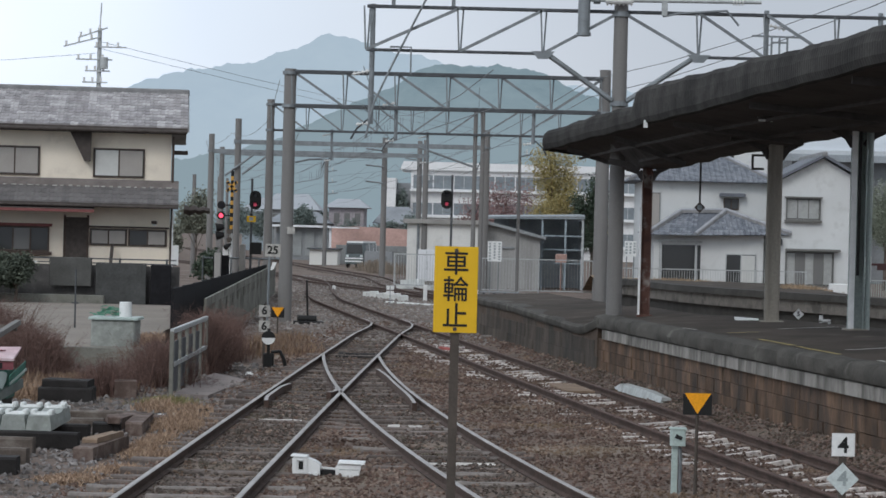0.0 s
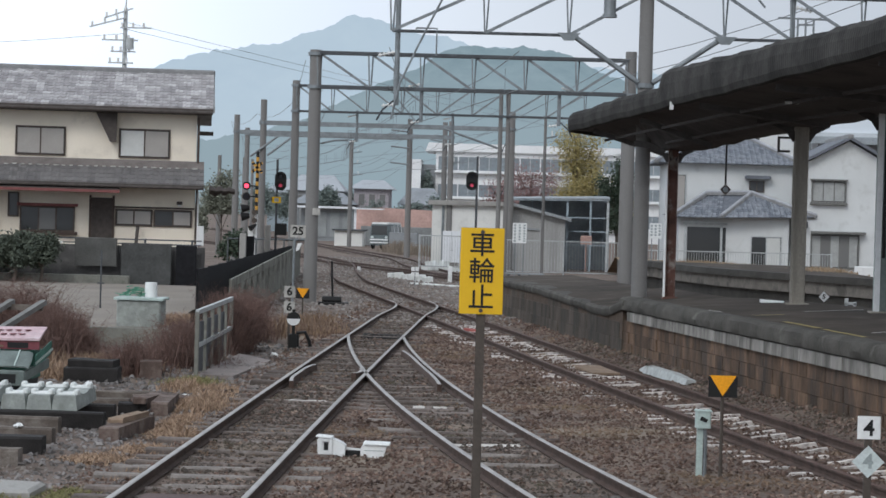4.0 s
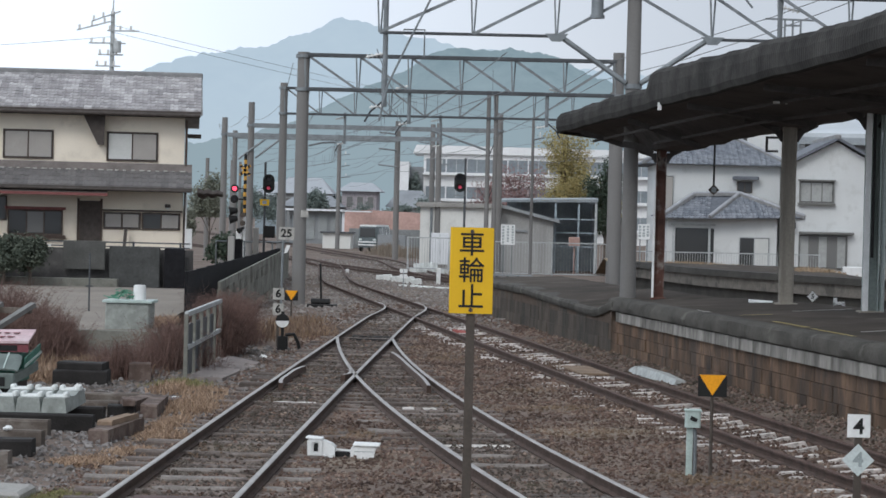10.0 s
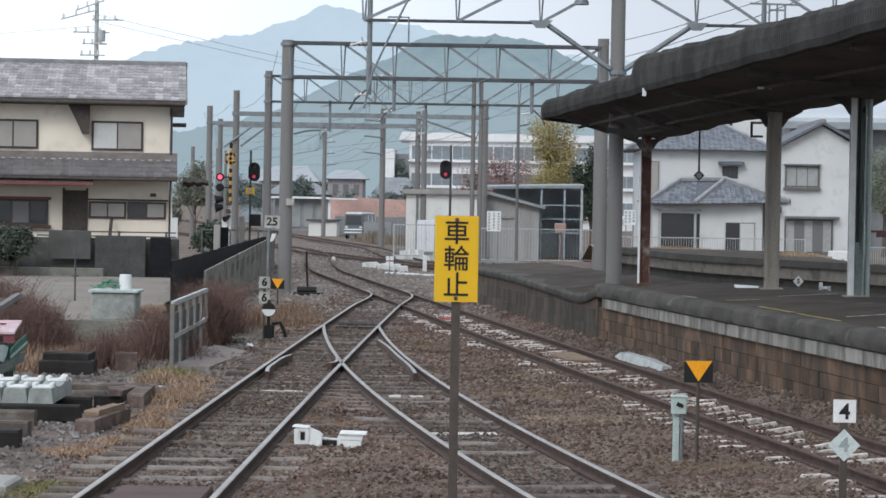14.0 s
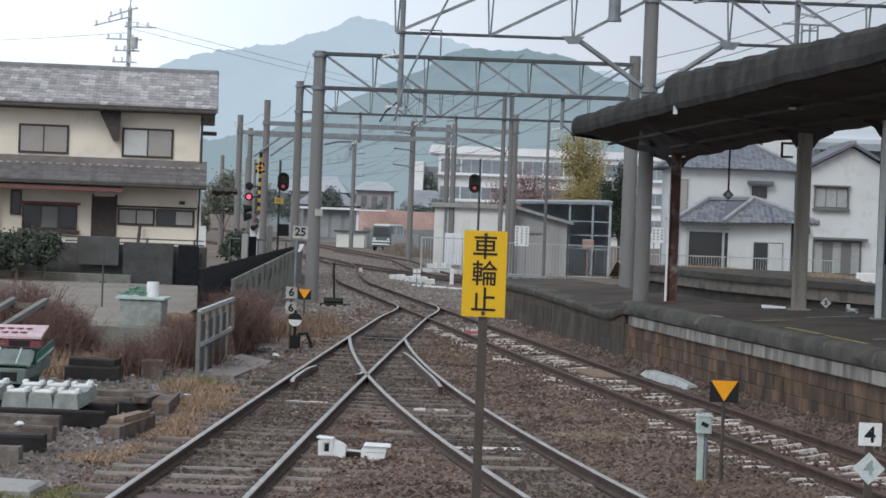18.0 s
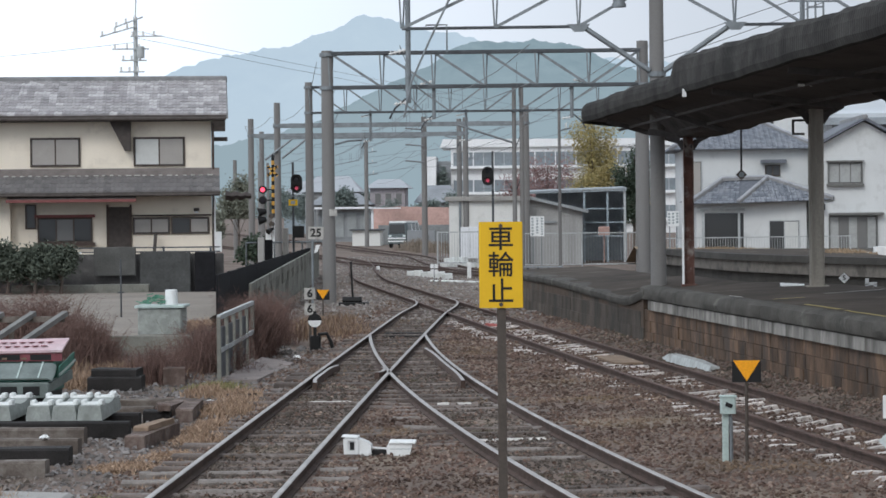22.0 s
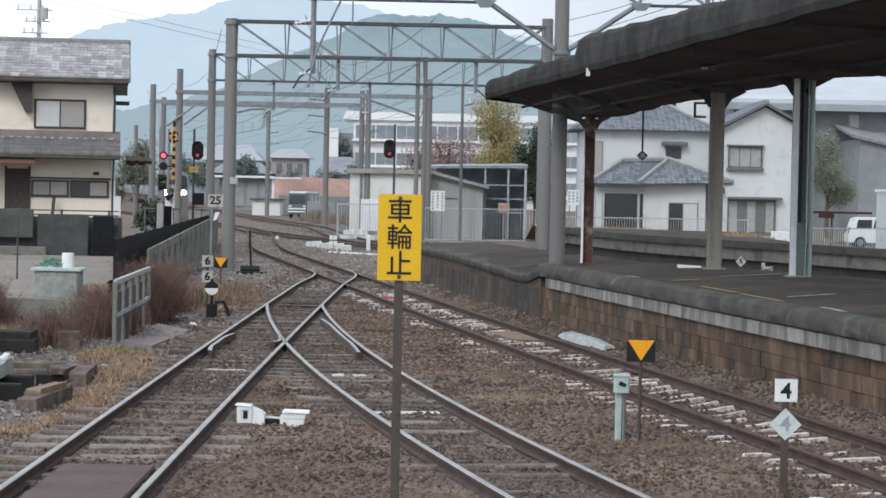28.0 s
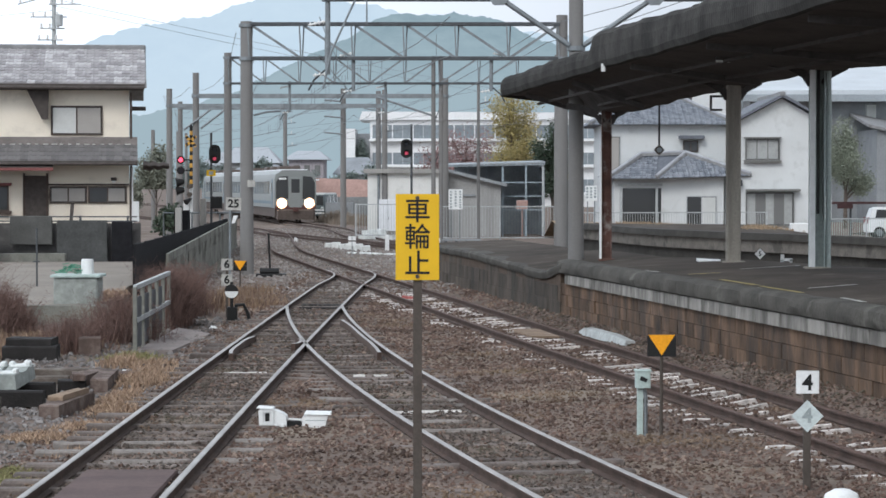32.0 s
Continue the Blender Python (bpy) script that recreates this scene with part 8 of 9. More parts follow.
def van():
    v = thing("parked_van", "small dark van with a white roof parked beyond the tracks", "van", at=pose(-9.3, 193, -0.2, 0, 0, -13) @ Matrix.Scale(1.12, 4))
    dark = mat("dark_grey_van_paint", (0.12, 0.145, 0.15), 0.35, var=0.1, bump=0.0)
    b = part("body", Geo().loft([[(x * k, yy, z) for x, z in ((-0.68, 0.3), (0.68, 0.3), (0.7, 0.95), (0.62, 1.72), (-0.62, 1.72), (-0.7, 0.95))] for yy, k in ((-1.6, 0.94), (-1.45, 1.0), (1.6, 1.0))]), dark, v, "dark lower body", smooth=True)
    part("roof", Geo().loft([[(-0.6, yy, 1.7), (0.6, yy, 1.7), (0.56, yy, 1.84), (-0.56, yy, 1.84)] for yy in (-1.5, 1.62)]), M_WHITE, b, "white roof")
    part("windscreen", Geo().prism([(-0.56, 1.0), (0.56, 1.0), (0.52, 1.62), (-0.52, 1.62)], "y", -1.64, -1.6), M_GLASS_DARK, b)
    for y0, y1 in ((-1.2, -0.35), (-0.25, 0.6), (0.7, 1.45)):
        part("side_window", Geo().loft([[(0.69, y0, 1.05), (0.715, y0, 1.05), (0.655, y0, 1.6), (0.63, y0, 1.6)], [(0.69, y1, 1.05), (0.715, y1, 1.05), (0.655, y1, 1.6), (0.63, y1, 1.6)]]), M_GLASS_MID, b)
        part("window_pillar", Geo().beam((0.705, y1 + 0.05, 1.0), (0.645, y1 + 0.05, 1.68), 0.03, 0.07), M_WHITE, b)
    for z in (0.42, 0.62):
        part("bumper", Geo().box(-0.64, 0.64, -1.68, -1.61, z, z + 0.09, 0.02), M_WHITE, b, "white bumper bar")
    for s in (-1, 1):
        part("headlight", Geo().box(s * 0.5 - 0.1, s * 0.5 + 0.1, -1.66, -1.61, 0.76, 0.9, 0.02), M_REFLECT, b)
        for yy in (-1.05, 1.05):
            w = part("wheel", Geo().tube([(s * 0.52, yy, 0.27), (s * 0.66, yy, 0.27)], 0.27, 14), M_BLACK, v, "black tyre")
            part("rim", Geo().tube([(s * 0.6, yy, 0.27), (s * 0.67, yy, 0.27)], 0.15, 12), M_GALV, w)


van()


def grey_ramp():
    g = Geo().prism([(-8.9, 0.0), (-8.6, 0.0), (-7.2, 0.85), (-7.2, -0.2), (-6.8, -0.2), (-6.8, 1.1), (-8.9, 1.15)], "y", 190, 192)
    single("steel_ramp", g, M_GREYWALL, "grey steel ramp sheet by the sheds", "ramp")


grey_ramp()


def block_pile():
    rnd = random.Random(9)
    specs = [(-3.85 + 0.36 * i, 119.6 - 0.1 * i, 0.0) for i in range(5)] + [(-3.7 + 0.38 * i, 119.6, 0.25) for i in range(3)] + [(-4.75 + 0.34 * i, 105 - 1.28 * i, 0.0) for i in range(6)]
    for i, (x, y, z) in enumerate(specs):
        s = rnd.uniform(0.28, 0.4)
        single("concrete_block", Geo().box(-s / 2, s / 2, -s / 2, s / 2, 0, s * 0.85, 0.02), M_SEAT, "pale concrete block dumped beside the track", "concrete block", "dumped blocks", at=pose(x, y, -0.2 + z, 0, rnd.uniform(-6, 6), rnd.uniform(0, 60)))
    single("white_trough", Geo().box(-1.6, 1.6, -0.25, 0.25, -0.05, 0.07, 0.02), M_SEAT, "pale concrete trough lying across the yard", "trough", at=pose(-2.7, 95.3, -0.17, 0, 0, -56))


block_pile()


def stacked_frames():
    s = thing("pallet_stack", "grey pallet of steel strips at the platform end", "pallet", at=pose(0.7, 96, -0.2))
    for z in (0.25, 0.55):
        part("strip", Geo().box(-0.75, 0.75, -0.3, 0.3, z, z + 0.05), M_GREYWALL, s)
    for x in (-0.6, -0.2, 0.2, 0.6):
        part("spacer", Geo().box(x - 0.04, x + 0.04, -0.25, 0.25, 0.3, 0.55), M_STEEL_DARK, s)
    part("foot", Geo().box(-0.7, 0.7, -0.28, 0.28, 0, 0.25), M_MORTAR, s)
    part("striped_board", Geo().prism([(-1.15, 0.35), (-0.85, 0.3), (-0.8, 0.62), (-0.95, 0.8)], "y", -0.4, -0.36), M_WHITE, s, "white striped barrier board")
    part("stripe", Geo().prism([(-1.1, 0.42), (-0.9, 0.4), (-0.86, 0.5), (-1.04, 0.52)], "y", -0.407, -0.403), M_GREYPAINT, s)


stacked_frames()


def school():
    h = thing("school_building", "long white three-storey school building with bands of windows", "school")
    y = 300.0
    part("wall", Geo().box(-8.7, 26, y, y + 14, -0.2, 10.2), M_SCHOOLWALL, h, "white concrete facade")
    part("parapet", Geo().loft([[(-10.0, y - 0.5, 10.2), (27, y - 0.5, 10.2), (27, y - 0.5, 11.0), (-9.6, y - 0.5, 11.2)], [(-10.0, y + 14, 10.2), (27, y + 14, 10.2), (27, y + 14, 11.0), (-9.6, y + 14, 11.2)]]), M_SCHOOLWALL, h, "white parapet")
    part("stair_tower", Geo().box(-11.7, -10.4, y - 2.5, y + 6, -0.2, 9.1), M_SCHOOLWALL, h, "narrow white stair tower")
    part("link", Geo().box(-10.4, -8.7, y + 1, y + 8, -0.2, 8.6), M_GREYWALL, h)
    for z0, z1 in ((8.0, 9.6), (4.9, 6.3), (1.6, 3.1)):
        for i in range(14):
            x = -8.4 + i * 2.45
            w = part("window", Geo().box(x, x + 2.3, y - 0.06, y - 0.004, z0, z1), M_SCHOOLGLASS, h)
            part("mullion", Geo().box(x + 1.1, x + 1.2, y - 0.1, y - 0.062, z0, z1), M_PALESTEEL, w)
        part("ledge", Geo().box(-8.8, 26, y - 0.9, y - 0.004, z0 - 0.35, z0 - 0.15), M_SCHOOLWALL, h)


M_SCHOOLWALL = mat("white_school_render", (0.78, 0.79, 0.79), 0.85, var=0.05, scale=0.4, fine=8, bump=0.0, stain=(0.66, 0.67, 0.67), stain_amount=0.2)
# Far window glass, paled: the haze before it is in the colour
M_SCHOOLGLASS = mat("hazy_window_band", (0.22, 0.25, 0.27), 0.3, var=0.15, scale=0.3, fine=3, bump=0.0)
school()


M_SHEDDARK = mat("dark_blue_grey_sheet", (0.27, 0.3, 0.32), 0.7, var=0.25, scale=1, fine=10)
# Blue-grey with haze mixed into it, also worn by far house walls
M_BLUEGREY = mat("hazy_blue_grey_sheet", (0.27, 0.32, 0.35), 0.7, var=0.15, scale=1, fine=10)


def canopy_shed():
    s = thing("bicycle_shed", "blue-grey open shed with a thin flat roof", "shed", "sheds")
    part("roof", Geo().loft([[(0.2, 128, 3.47), (5.2, 128, 3.58), (5.2, 128, 3.68), (0.2, 128, 3.51)], [(0.2, 134, 3.55), (5.2, 134, 3.7), (5.2, 134, 3.78), (0.2, 134, 3.63)]]), M_BLUEGREY_EDGE, s, "thin pale roof sheet")
    part("fascia", Geo().beam((0.2, 128.06, 3.43), (5.2, 128.06, 3.53), 0.06, 0.08), M_SHEDDARK, s)
    part("side_wall", Geo().box(5.1, 5.2, 128.6, 133.3, -0.2, 3.4), M_SHEDDARK, s)
    # Sheet added at the back; its tone stands for the dim interior
    part("interior_sheet", Geo().box(0.6, 5.3, 133.4, 133.6, -0.2, 3.55), M_SHEDDARK, s, "added sheet toned like the dim shed interior")
    for x in (1.3, 2.3):
        part("post", Geo().beam((x, 133.0, -0.2), (x, 133.0, 3.5), 0.08, 0.08), M_BLUEGREY, s)
    for x in (3.05, 4.23, 5.1):
        part("post", Geo().beam((x, 128.2, -0.2), (x, 128.2, 3.5), 0.1, 0.1), M_BLUEGREY if x < 5 else M_PALESTEEL, s)
    for z in (1.2, 1.9, 2.6):
        part("rail", Geo().beam((3.05, 128.2, z), (5.1, 128.2, z), 0.06, 0.06), M_BLUEGREY, s)
    part("orange_bin", Geo().box(3.6, 4.15, 122.8, 123.2, 1.3, 1.72, 0.05).box(3.85, 3.9, 122.95, 123.0, -0.2, 1.31), M_BRICKRED, s)


canopy_shed()


def far_house(x, y, w, d, h, roof_m, wall_m, label, rise=1.9):
    o = thing("house", label, "house", "houses")
    part("wall", Geo().box(x - w / 2, x + w / 2, y, y + d, -0.2, h), wall_m, o)
    part("roof", Geo().add([(x - w / 2 - 0.6, y - 0.6, h), (x + w / 2 + 0.6, y - 0.6, h), (x + w / 2 + 0.6, y + d + 0.6, h), (x - w / 2 - 0.6, y + d + 0.6, h), (x - w * 0.32, y + d / 2, h + rise), (x + w * 0.32, y + d / 2, h + rise)],
                           [(0, 1, 5, 4), (1, 2, 5), (2, 3, 4, 5), (3, 0, 4), (3, 2, 1, 0)]), roof_m, o)
    for i in range(3):
        xx = x - w * 0.35 + i * w * 0.3
        part("window", Geo().box(xx, xx + w * 0.16, y - 0.05, y - 0.004, h - 1.7, h - 0.6), M_GLASS_MID, o)


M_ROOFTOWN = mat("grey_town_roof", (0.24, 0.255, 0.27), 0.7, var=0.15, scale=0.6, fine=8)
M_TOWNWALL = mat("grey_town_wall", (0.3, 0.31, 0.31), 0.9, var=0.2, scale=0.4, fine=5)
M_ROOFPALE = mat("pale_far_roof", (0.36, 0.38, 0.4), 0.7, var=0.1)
# Far houses: haze is put into the pale roofs and blue-grey walls
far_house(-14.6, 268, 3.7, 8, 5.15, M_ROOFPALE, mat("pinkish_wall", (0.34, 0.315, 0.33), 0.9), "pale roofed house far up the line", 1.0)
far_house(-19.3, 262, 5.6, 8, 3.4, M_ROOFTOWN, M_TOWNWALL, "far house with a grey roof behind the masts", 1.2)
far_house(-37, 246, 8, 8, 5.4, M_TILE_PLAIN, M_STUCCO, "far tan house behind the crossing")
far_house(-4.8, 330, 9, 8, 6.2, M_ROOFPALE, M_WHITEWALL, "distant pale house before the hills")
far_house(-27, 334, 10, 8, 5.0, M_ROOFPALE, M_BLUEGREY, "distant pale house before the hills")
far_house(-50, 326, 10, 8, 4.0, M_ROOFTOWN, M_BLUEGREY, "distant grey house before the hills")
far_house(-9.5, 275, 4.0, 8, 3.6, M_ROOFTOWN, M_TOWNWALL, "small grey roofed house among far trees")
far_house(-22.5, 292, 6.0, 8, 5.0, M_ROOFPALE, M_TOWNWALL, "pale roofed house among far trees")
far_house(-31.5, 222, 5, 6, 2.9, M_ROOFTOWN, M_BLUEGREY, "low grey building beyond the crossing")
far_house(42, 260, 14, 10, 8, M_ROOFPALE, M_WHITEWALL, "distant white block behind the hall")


def hills():
    """Wooded ridges far behind the town: a glowing backdrop with mist painted into its colour."""
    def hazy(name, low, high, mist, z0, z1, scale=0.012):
        """Forest that glows by itself: mottled, with haze painted in paler towards z1."""
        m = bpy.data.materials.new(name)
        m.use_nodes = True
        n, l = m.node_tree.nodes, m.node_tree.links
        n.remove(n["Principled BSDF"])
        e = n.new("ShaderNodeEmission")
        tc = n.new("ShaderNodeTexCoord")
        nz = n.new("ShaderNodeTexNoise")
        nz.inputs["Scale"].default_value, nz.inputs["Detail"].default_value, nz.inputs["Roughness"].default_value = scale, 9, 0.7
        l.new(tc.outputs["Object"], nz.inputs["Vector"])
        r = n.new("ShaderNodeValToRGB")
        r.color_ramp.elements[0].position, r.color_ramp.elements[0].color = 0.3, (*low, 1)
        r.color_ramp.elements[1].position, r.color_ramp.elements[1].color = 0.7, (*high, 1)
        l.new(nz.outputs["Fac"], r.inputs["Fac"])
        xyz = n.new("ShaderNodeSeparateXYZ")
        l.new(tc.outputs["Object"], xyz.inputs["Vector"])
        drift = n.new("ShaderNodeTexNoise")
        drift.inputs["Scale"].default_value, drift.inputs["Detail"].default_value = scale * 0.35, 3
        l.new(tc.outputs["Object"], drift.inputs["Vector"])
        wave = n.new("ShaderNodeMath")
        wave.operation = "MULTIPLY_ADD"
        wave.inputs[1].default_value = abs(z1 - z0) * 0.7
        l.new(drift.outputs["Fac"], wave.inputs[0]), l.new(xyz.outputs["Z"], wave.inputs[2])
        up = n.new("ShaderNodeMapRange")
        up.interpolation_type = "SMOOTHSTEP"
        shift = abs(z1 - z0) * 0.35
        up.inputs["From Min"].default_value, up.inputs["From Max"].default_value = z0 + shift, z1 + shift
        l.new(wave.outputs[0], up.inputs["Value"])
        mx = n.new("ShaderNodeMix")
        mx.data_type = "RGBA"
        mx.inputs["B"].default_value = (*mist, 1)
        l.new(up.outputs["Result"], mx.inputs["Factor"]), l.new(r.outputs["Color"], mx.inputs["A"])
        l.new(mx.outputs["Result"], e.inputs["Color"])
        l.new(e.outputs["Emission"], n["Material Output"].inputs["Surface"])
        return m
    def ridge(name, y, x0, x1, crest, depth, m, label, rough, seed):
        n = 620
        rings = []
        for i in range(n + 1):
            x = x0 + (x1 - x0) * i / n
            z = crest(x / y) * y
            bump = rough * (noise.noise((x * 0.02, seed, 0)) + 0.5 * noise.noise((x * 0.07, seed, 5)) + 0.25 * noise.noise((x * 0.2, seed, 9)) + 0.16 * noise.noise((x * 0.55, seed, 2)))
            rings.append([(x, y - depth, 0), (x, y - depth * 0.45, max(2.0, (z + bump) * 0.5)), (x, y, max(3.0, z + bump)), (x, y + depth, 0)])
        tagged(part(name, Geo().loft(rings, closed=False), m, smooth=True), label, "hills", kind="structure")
    def prof(pts):
        xs, zs = [p[0] for p in pts], [p[1] for p in pts]
        return lambda r: float(np.interp(r, xs, zs))
    far = prof([(-0.6, 0.03), (-0.3, 0.04), (-0.2, 0.045), (-0.16, 0.052), (-0.1453, 0.0556), (-0.133, 0.0604), (-0.1195, 0.0628), (-0.0948, 0.068), (-0.0814, 0.0727), (-0.0658, 0.0782), (-0.0522, 0.078), (-0.0454, 0.076), (-0.0318, 0.0725),
                (0.0, 0.066), (0.03, 0.062), (0.08, 0.058), (0.15, 0.052), (0.25, 0.045), (0.6, 0.03)])
    near = prof([(-0.3, 0.004), (-0.1, 0.03), (-0.0636, 0.0470), (-0.0458, 0.0544), (-0.0358, 0.0603), (-0.0259, 0.0688), (-0.017, 0.0702), (0.0032, 0.0706), (0.0145, 0.0685), (0.0304, 0.0631), (0.0463, 0.0568), (0.0666, 0.0506), (0.12, 0.046), (0.2, 0.04), (0.4, 0.02)])
    clouded = prof([(-0.6, 0.01), (-0.04, 0.03), (0.0, 0.056), (0.03, 0.072), (0.06, 0.082), (0.1, 0.094), (0.16, 0.104), (0.24, 0.1), (0.6, 0.05)])
    ridge("cloudy_slope", 5200, -1400, 2900, clouded, 500, hazy("painted_haze_slope", (0.4, 0.5, 0.56), (0.43, 0.53, 0.59), (0.67, 0.73, 0.785), 170, 480, 0.006), "mountain slope that fades into low cloud", 6, 8.5)
    ridge("mountain_ridge", 3800, -1900, 1900, far, 500, hazy("painted_haze_ridge", (0.46, 0.57, 0.655), (0.5, 0.61, 0.685), (0.5, 0.6, 0.66), 180, 40), "pale misty mountain ridge", 9, 1.5)
    ridge("wooded_hill", 2000, -520, 760, near, 300, hazy("painted_haze_hill", (0.2, 0.28, 0.315), (0.285, 0.375, 0.41), (0.3, 0.385, 0.42), 150, 55, 0.035), "blue-grey misty wooded hill behind the town", 5.5, 4.5)


hills()

# ---- plants ----
def leaf_mat(name, colours):
    return island_mat(name, colours, 0.8)


def tree(x, y, height, spread, crown_low, leaf, trunk_m, label, n=1500, size=0.28, seed=1, trunk_r=0.14, z=-0.2, group="trees"):
    rnd = random.Random(seed)
    t = thing("tree", label, "tree", group, at=pose(x, y, z))
    limbs = Geo()
    limbs.tube([(0, 0, 0), (0.05, 0.03, height * 0.35), (0.0, 0.1, height * 0.7), (0.05, 0, height * 0.92)], trunk_r, 8, r1=trunk_r * 0.2)
    tips = []
    for i in range(11):
        a = i * 2.4 + rnd.uniform(-0.4, 0.4)
        h = height * rnd.uniform(0.3, 0.75)
        r = spread * rnd.uniform(0.5, 0.95) * (1.15 - 0.55 * h / height)
        tip = Vector((r * math.cos(a), r * math.sin(a), h + height * rnd.uniform(0.08, 0.25)))
        limbs.tube([(0, 0, h * 0.8), tuple(tip * 0.5 + Vector((0, 0, h * 0.42))), tuple(tip)], trunk_r * 0.4, 5, r1=0.015)
        tips.append(tip)
    part("trunk", limbs, trunk_m, t, "trunk with limbs")
    tips += [Vector((0, 0, height * k)) for k in (0.7, 0.82, 0.93)]
    g = Geo()
    for i in range(n):
        c = rnd.choice(tips)
        p = c * rnd.uniform(0.75, 1.06) + Vector((rnd.gauss(0, 1), rnd.gauss(0, 1), rnd.gauss(0, 0.8))) * spread * 0.19
        if p.z < crown_low:
            continue
        u = Vector((rnd.gauss(0, 1), rnd.gauss(0, 1), rnd.gauss(0, 0.6))).normalized() * size * rnd.uniform(0.5, 1.1)
        v = u.cross(Vector((rnd.gauss(0, 1), rnd.gauss(0, 1), rnd.gauss(0, 1)))).normalized() * size * 0.45
        g.add([tuple(p - u), tuple(p + v), tuple(p + u), tuple(p - v)], [(0, 1, 2, 3)])
    tagged(part("crown", g, leaf, t, "crown of many small leaves"), kind="stuff")
    return t


M_BARK = mat("grey_bark", (0.12, 0.1, 0.085), 0.95, var=0.3, scale=5, fine=30)
M_LEAF_YELLOW = leaf_mat("yellow_autumn_leaves", [(0.36, 0.3, 0.125), (0.33, 0.28, 0.125), (0.38, 0.315, 0.14), (0.31, 0.275, 0.135), (0.34, 0.27, 0.115)])
M_LEAF_DARK = leaf_mat("dark_evergreen_leaves", [(0.05, 0.072, 0.05), (0.065, 0.088, 0.06), (0.042, 0.06, 0.043), (0.08, 0.1, 0.07)])
M_LEAF_GARDEN = leaf_mat("dull_garden_leaves", [(0.075, 0.09, 0.068), (0.09, 0.105, 0.08), (0.062, 0.075, 0.058), (0.105, 0.12, 0.092)])
M_LEAF_RED = leaf_mat("russet_leaves", [(0.27, 0.165, 0.16), (0.24, 0.165, 0.16), (0.32, 0.2, 0.19), (0.26, 0.19, 0.18)])
M_LEAF_BAMBOO = leaf_mat("pale_bamboo_leaves", [(0.225, 0.25, 0.19), (0.245, 0.27, 0.21), (0.205, 0.23, 0.175), (0.26, 0.285, 0.225)])
# Olive and grey-green leaves of far trees: haze is put into the colours
M_LEAF_FAROLIVE = leaf_mat("hazy_olive_leaves", [(0.19, 0.2, 0.155), (0.22, 0.23, 0.18), (0.165, 0.175, 0.14), (0.245, 0.25, 0.2)])
M_LEAF_HAZE = leaf_mat("haze_paled_far_leaves", [(0.15, 0.185, 0.17), (0.18, 0.215, 0.195), (0.135, 0.165, 0.155), (0.2, 0.235, 0.215)])
tree(4.15, 150, 8.2, 1.75, 3.2, M_LEAF_YELLOW, M_BARK, "yellow autumn ginkgo behind the fence", 15000, 0.085, 3)
tree(6.1, 140, 6.2, 1.15, 0.6, M_LEAF_DARK, M_BARK, "dark evergreen beside the yellow tree", 9000, 0.09, 4)
tree(1.6, 175, 6.3, 2.2, 2.2, M_LEAF_RED, M_BARK, "half-bare russet leaved tree before the school", 5200, 0.1, 5)
tree(-0.3, 180, 5.6, 1.6, 2.2, M_LEAF_RED, M_BARK, "half-bare russet leaved tree before the school", 3600, 0.1, 6)
tree(4.95, 100, 3.75, 0.42, 2.9, M_LEAF_YELLOW, M_BARK, "thin sapling with a few yellow leaves", 420, 0.07, 41, 0.03, -0.2)
tree(24.0, 150, 6.6, 1.45, 0.5, M_LEAF_BAMBOO, M_BARK, "thin grey-green bamboo clump beside the hall", 14000, 0.075, 7)
tree(-16.0, 140, 4.75, 1.3, 2.45, M_LEAF_FAROLIVE, M_BARK, "hazy olive tree beside the crossing", 9000, 0.1, 8, 0.05)
tree(-17.3, 138, 2.9, 0.95, 0.1, M_LEAF_FAROLIVE, M_BARK, "dull green shrub under the olive tree", 6500, 0.1, 9)
tree(-12.3, 116, 1.7, 1.0, 0.0, M_LEAF_DARK, M_BARK, "low dark green shrub by the crossing", 1800, 0.12, 10)
for i, (sx, sy, sh, sr) in enumerate(((-17.3, 78.0, 1.7, 0.85), (-16.2, 78.1, 1.6, 0.8), (-15.3, 77.9, 1.5, 0.75), (-18.4, 78.1, 1.75, 0.85), (-14.5, 78.0, 1.45, 0.65))):
    tree(sx, sy, sh, sr, 0.1, M_LEAF_GARDEN, M_BARK, "bushy dark green garden shrub before the wall", 5200, 0.07, 20 + i, 0.06, 0.05, "garden shrubs")
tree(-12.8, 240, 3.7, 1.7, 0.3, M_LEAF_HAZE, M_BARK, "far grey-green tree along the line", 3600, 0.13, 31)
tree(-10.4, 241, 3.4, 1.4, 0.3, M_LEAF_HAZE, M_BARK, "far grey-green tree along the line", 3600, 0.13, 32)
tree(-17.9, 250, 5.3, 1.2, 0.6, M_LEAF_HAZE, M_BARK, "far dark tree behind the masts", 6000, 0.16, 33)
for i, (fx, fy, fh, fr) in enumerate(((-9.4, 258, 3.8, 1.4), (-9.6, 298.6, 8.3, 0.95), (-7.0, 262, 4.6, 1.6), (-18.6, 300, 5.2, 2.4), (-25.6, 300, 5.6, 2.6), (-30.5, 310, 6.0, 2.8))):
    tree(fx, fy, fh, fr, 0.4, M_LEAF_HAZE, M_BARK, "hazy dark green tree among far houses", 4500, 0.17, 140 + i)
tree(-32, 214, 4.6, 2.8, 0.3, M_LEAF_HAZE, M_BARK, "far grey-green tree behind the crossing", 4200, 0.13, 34)


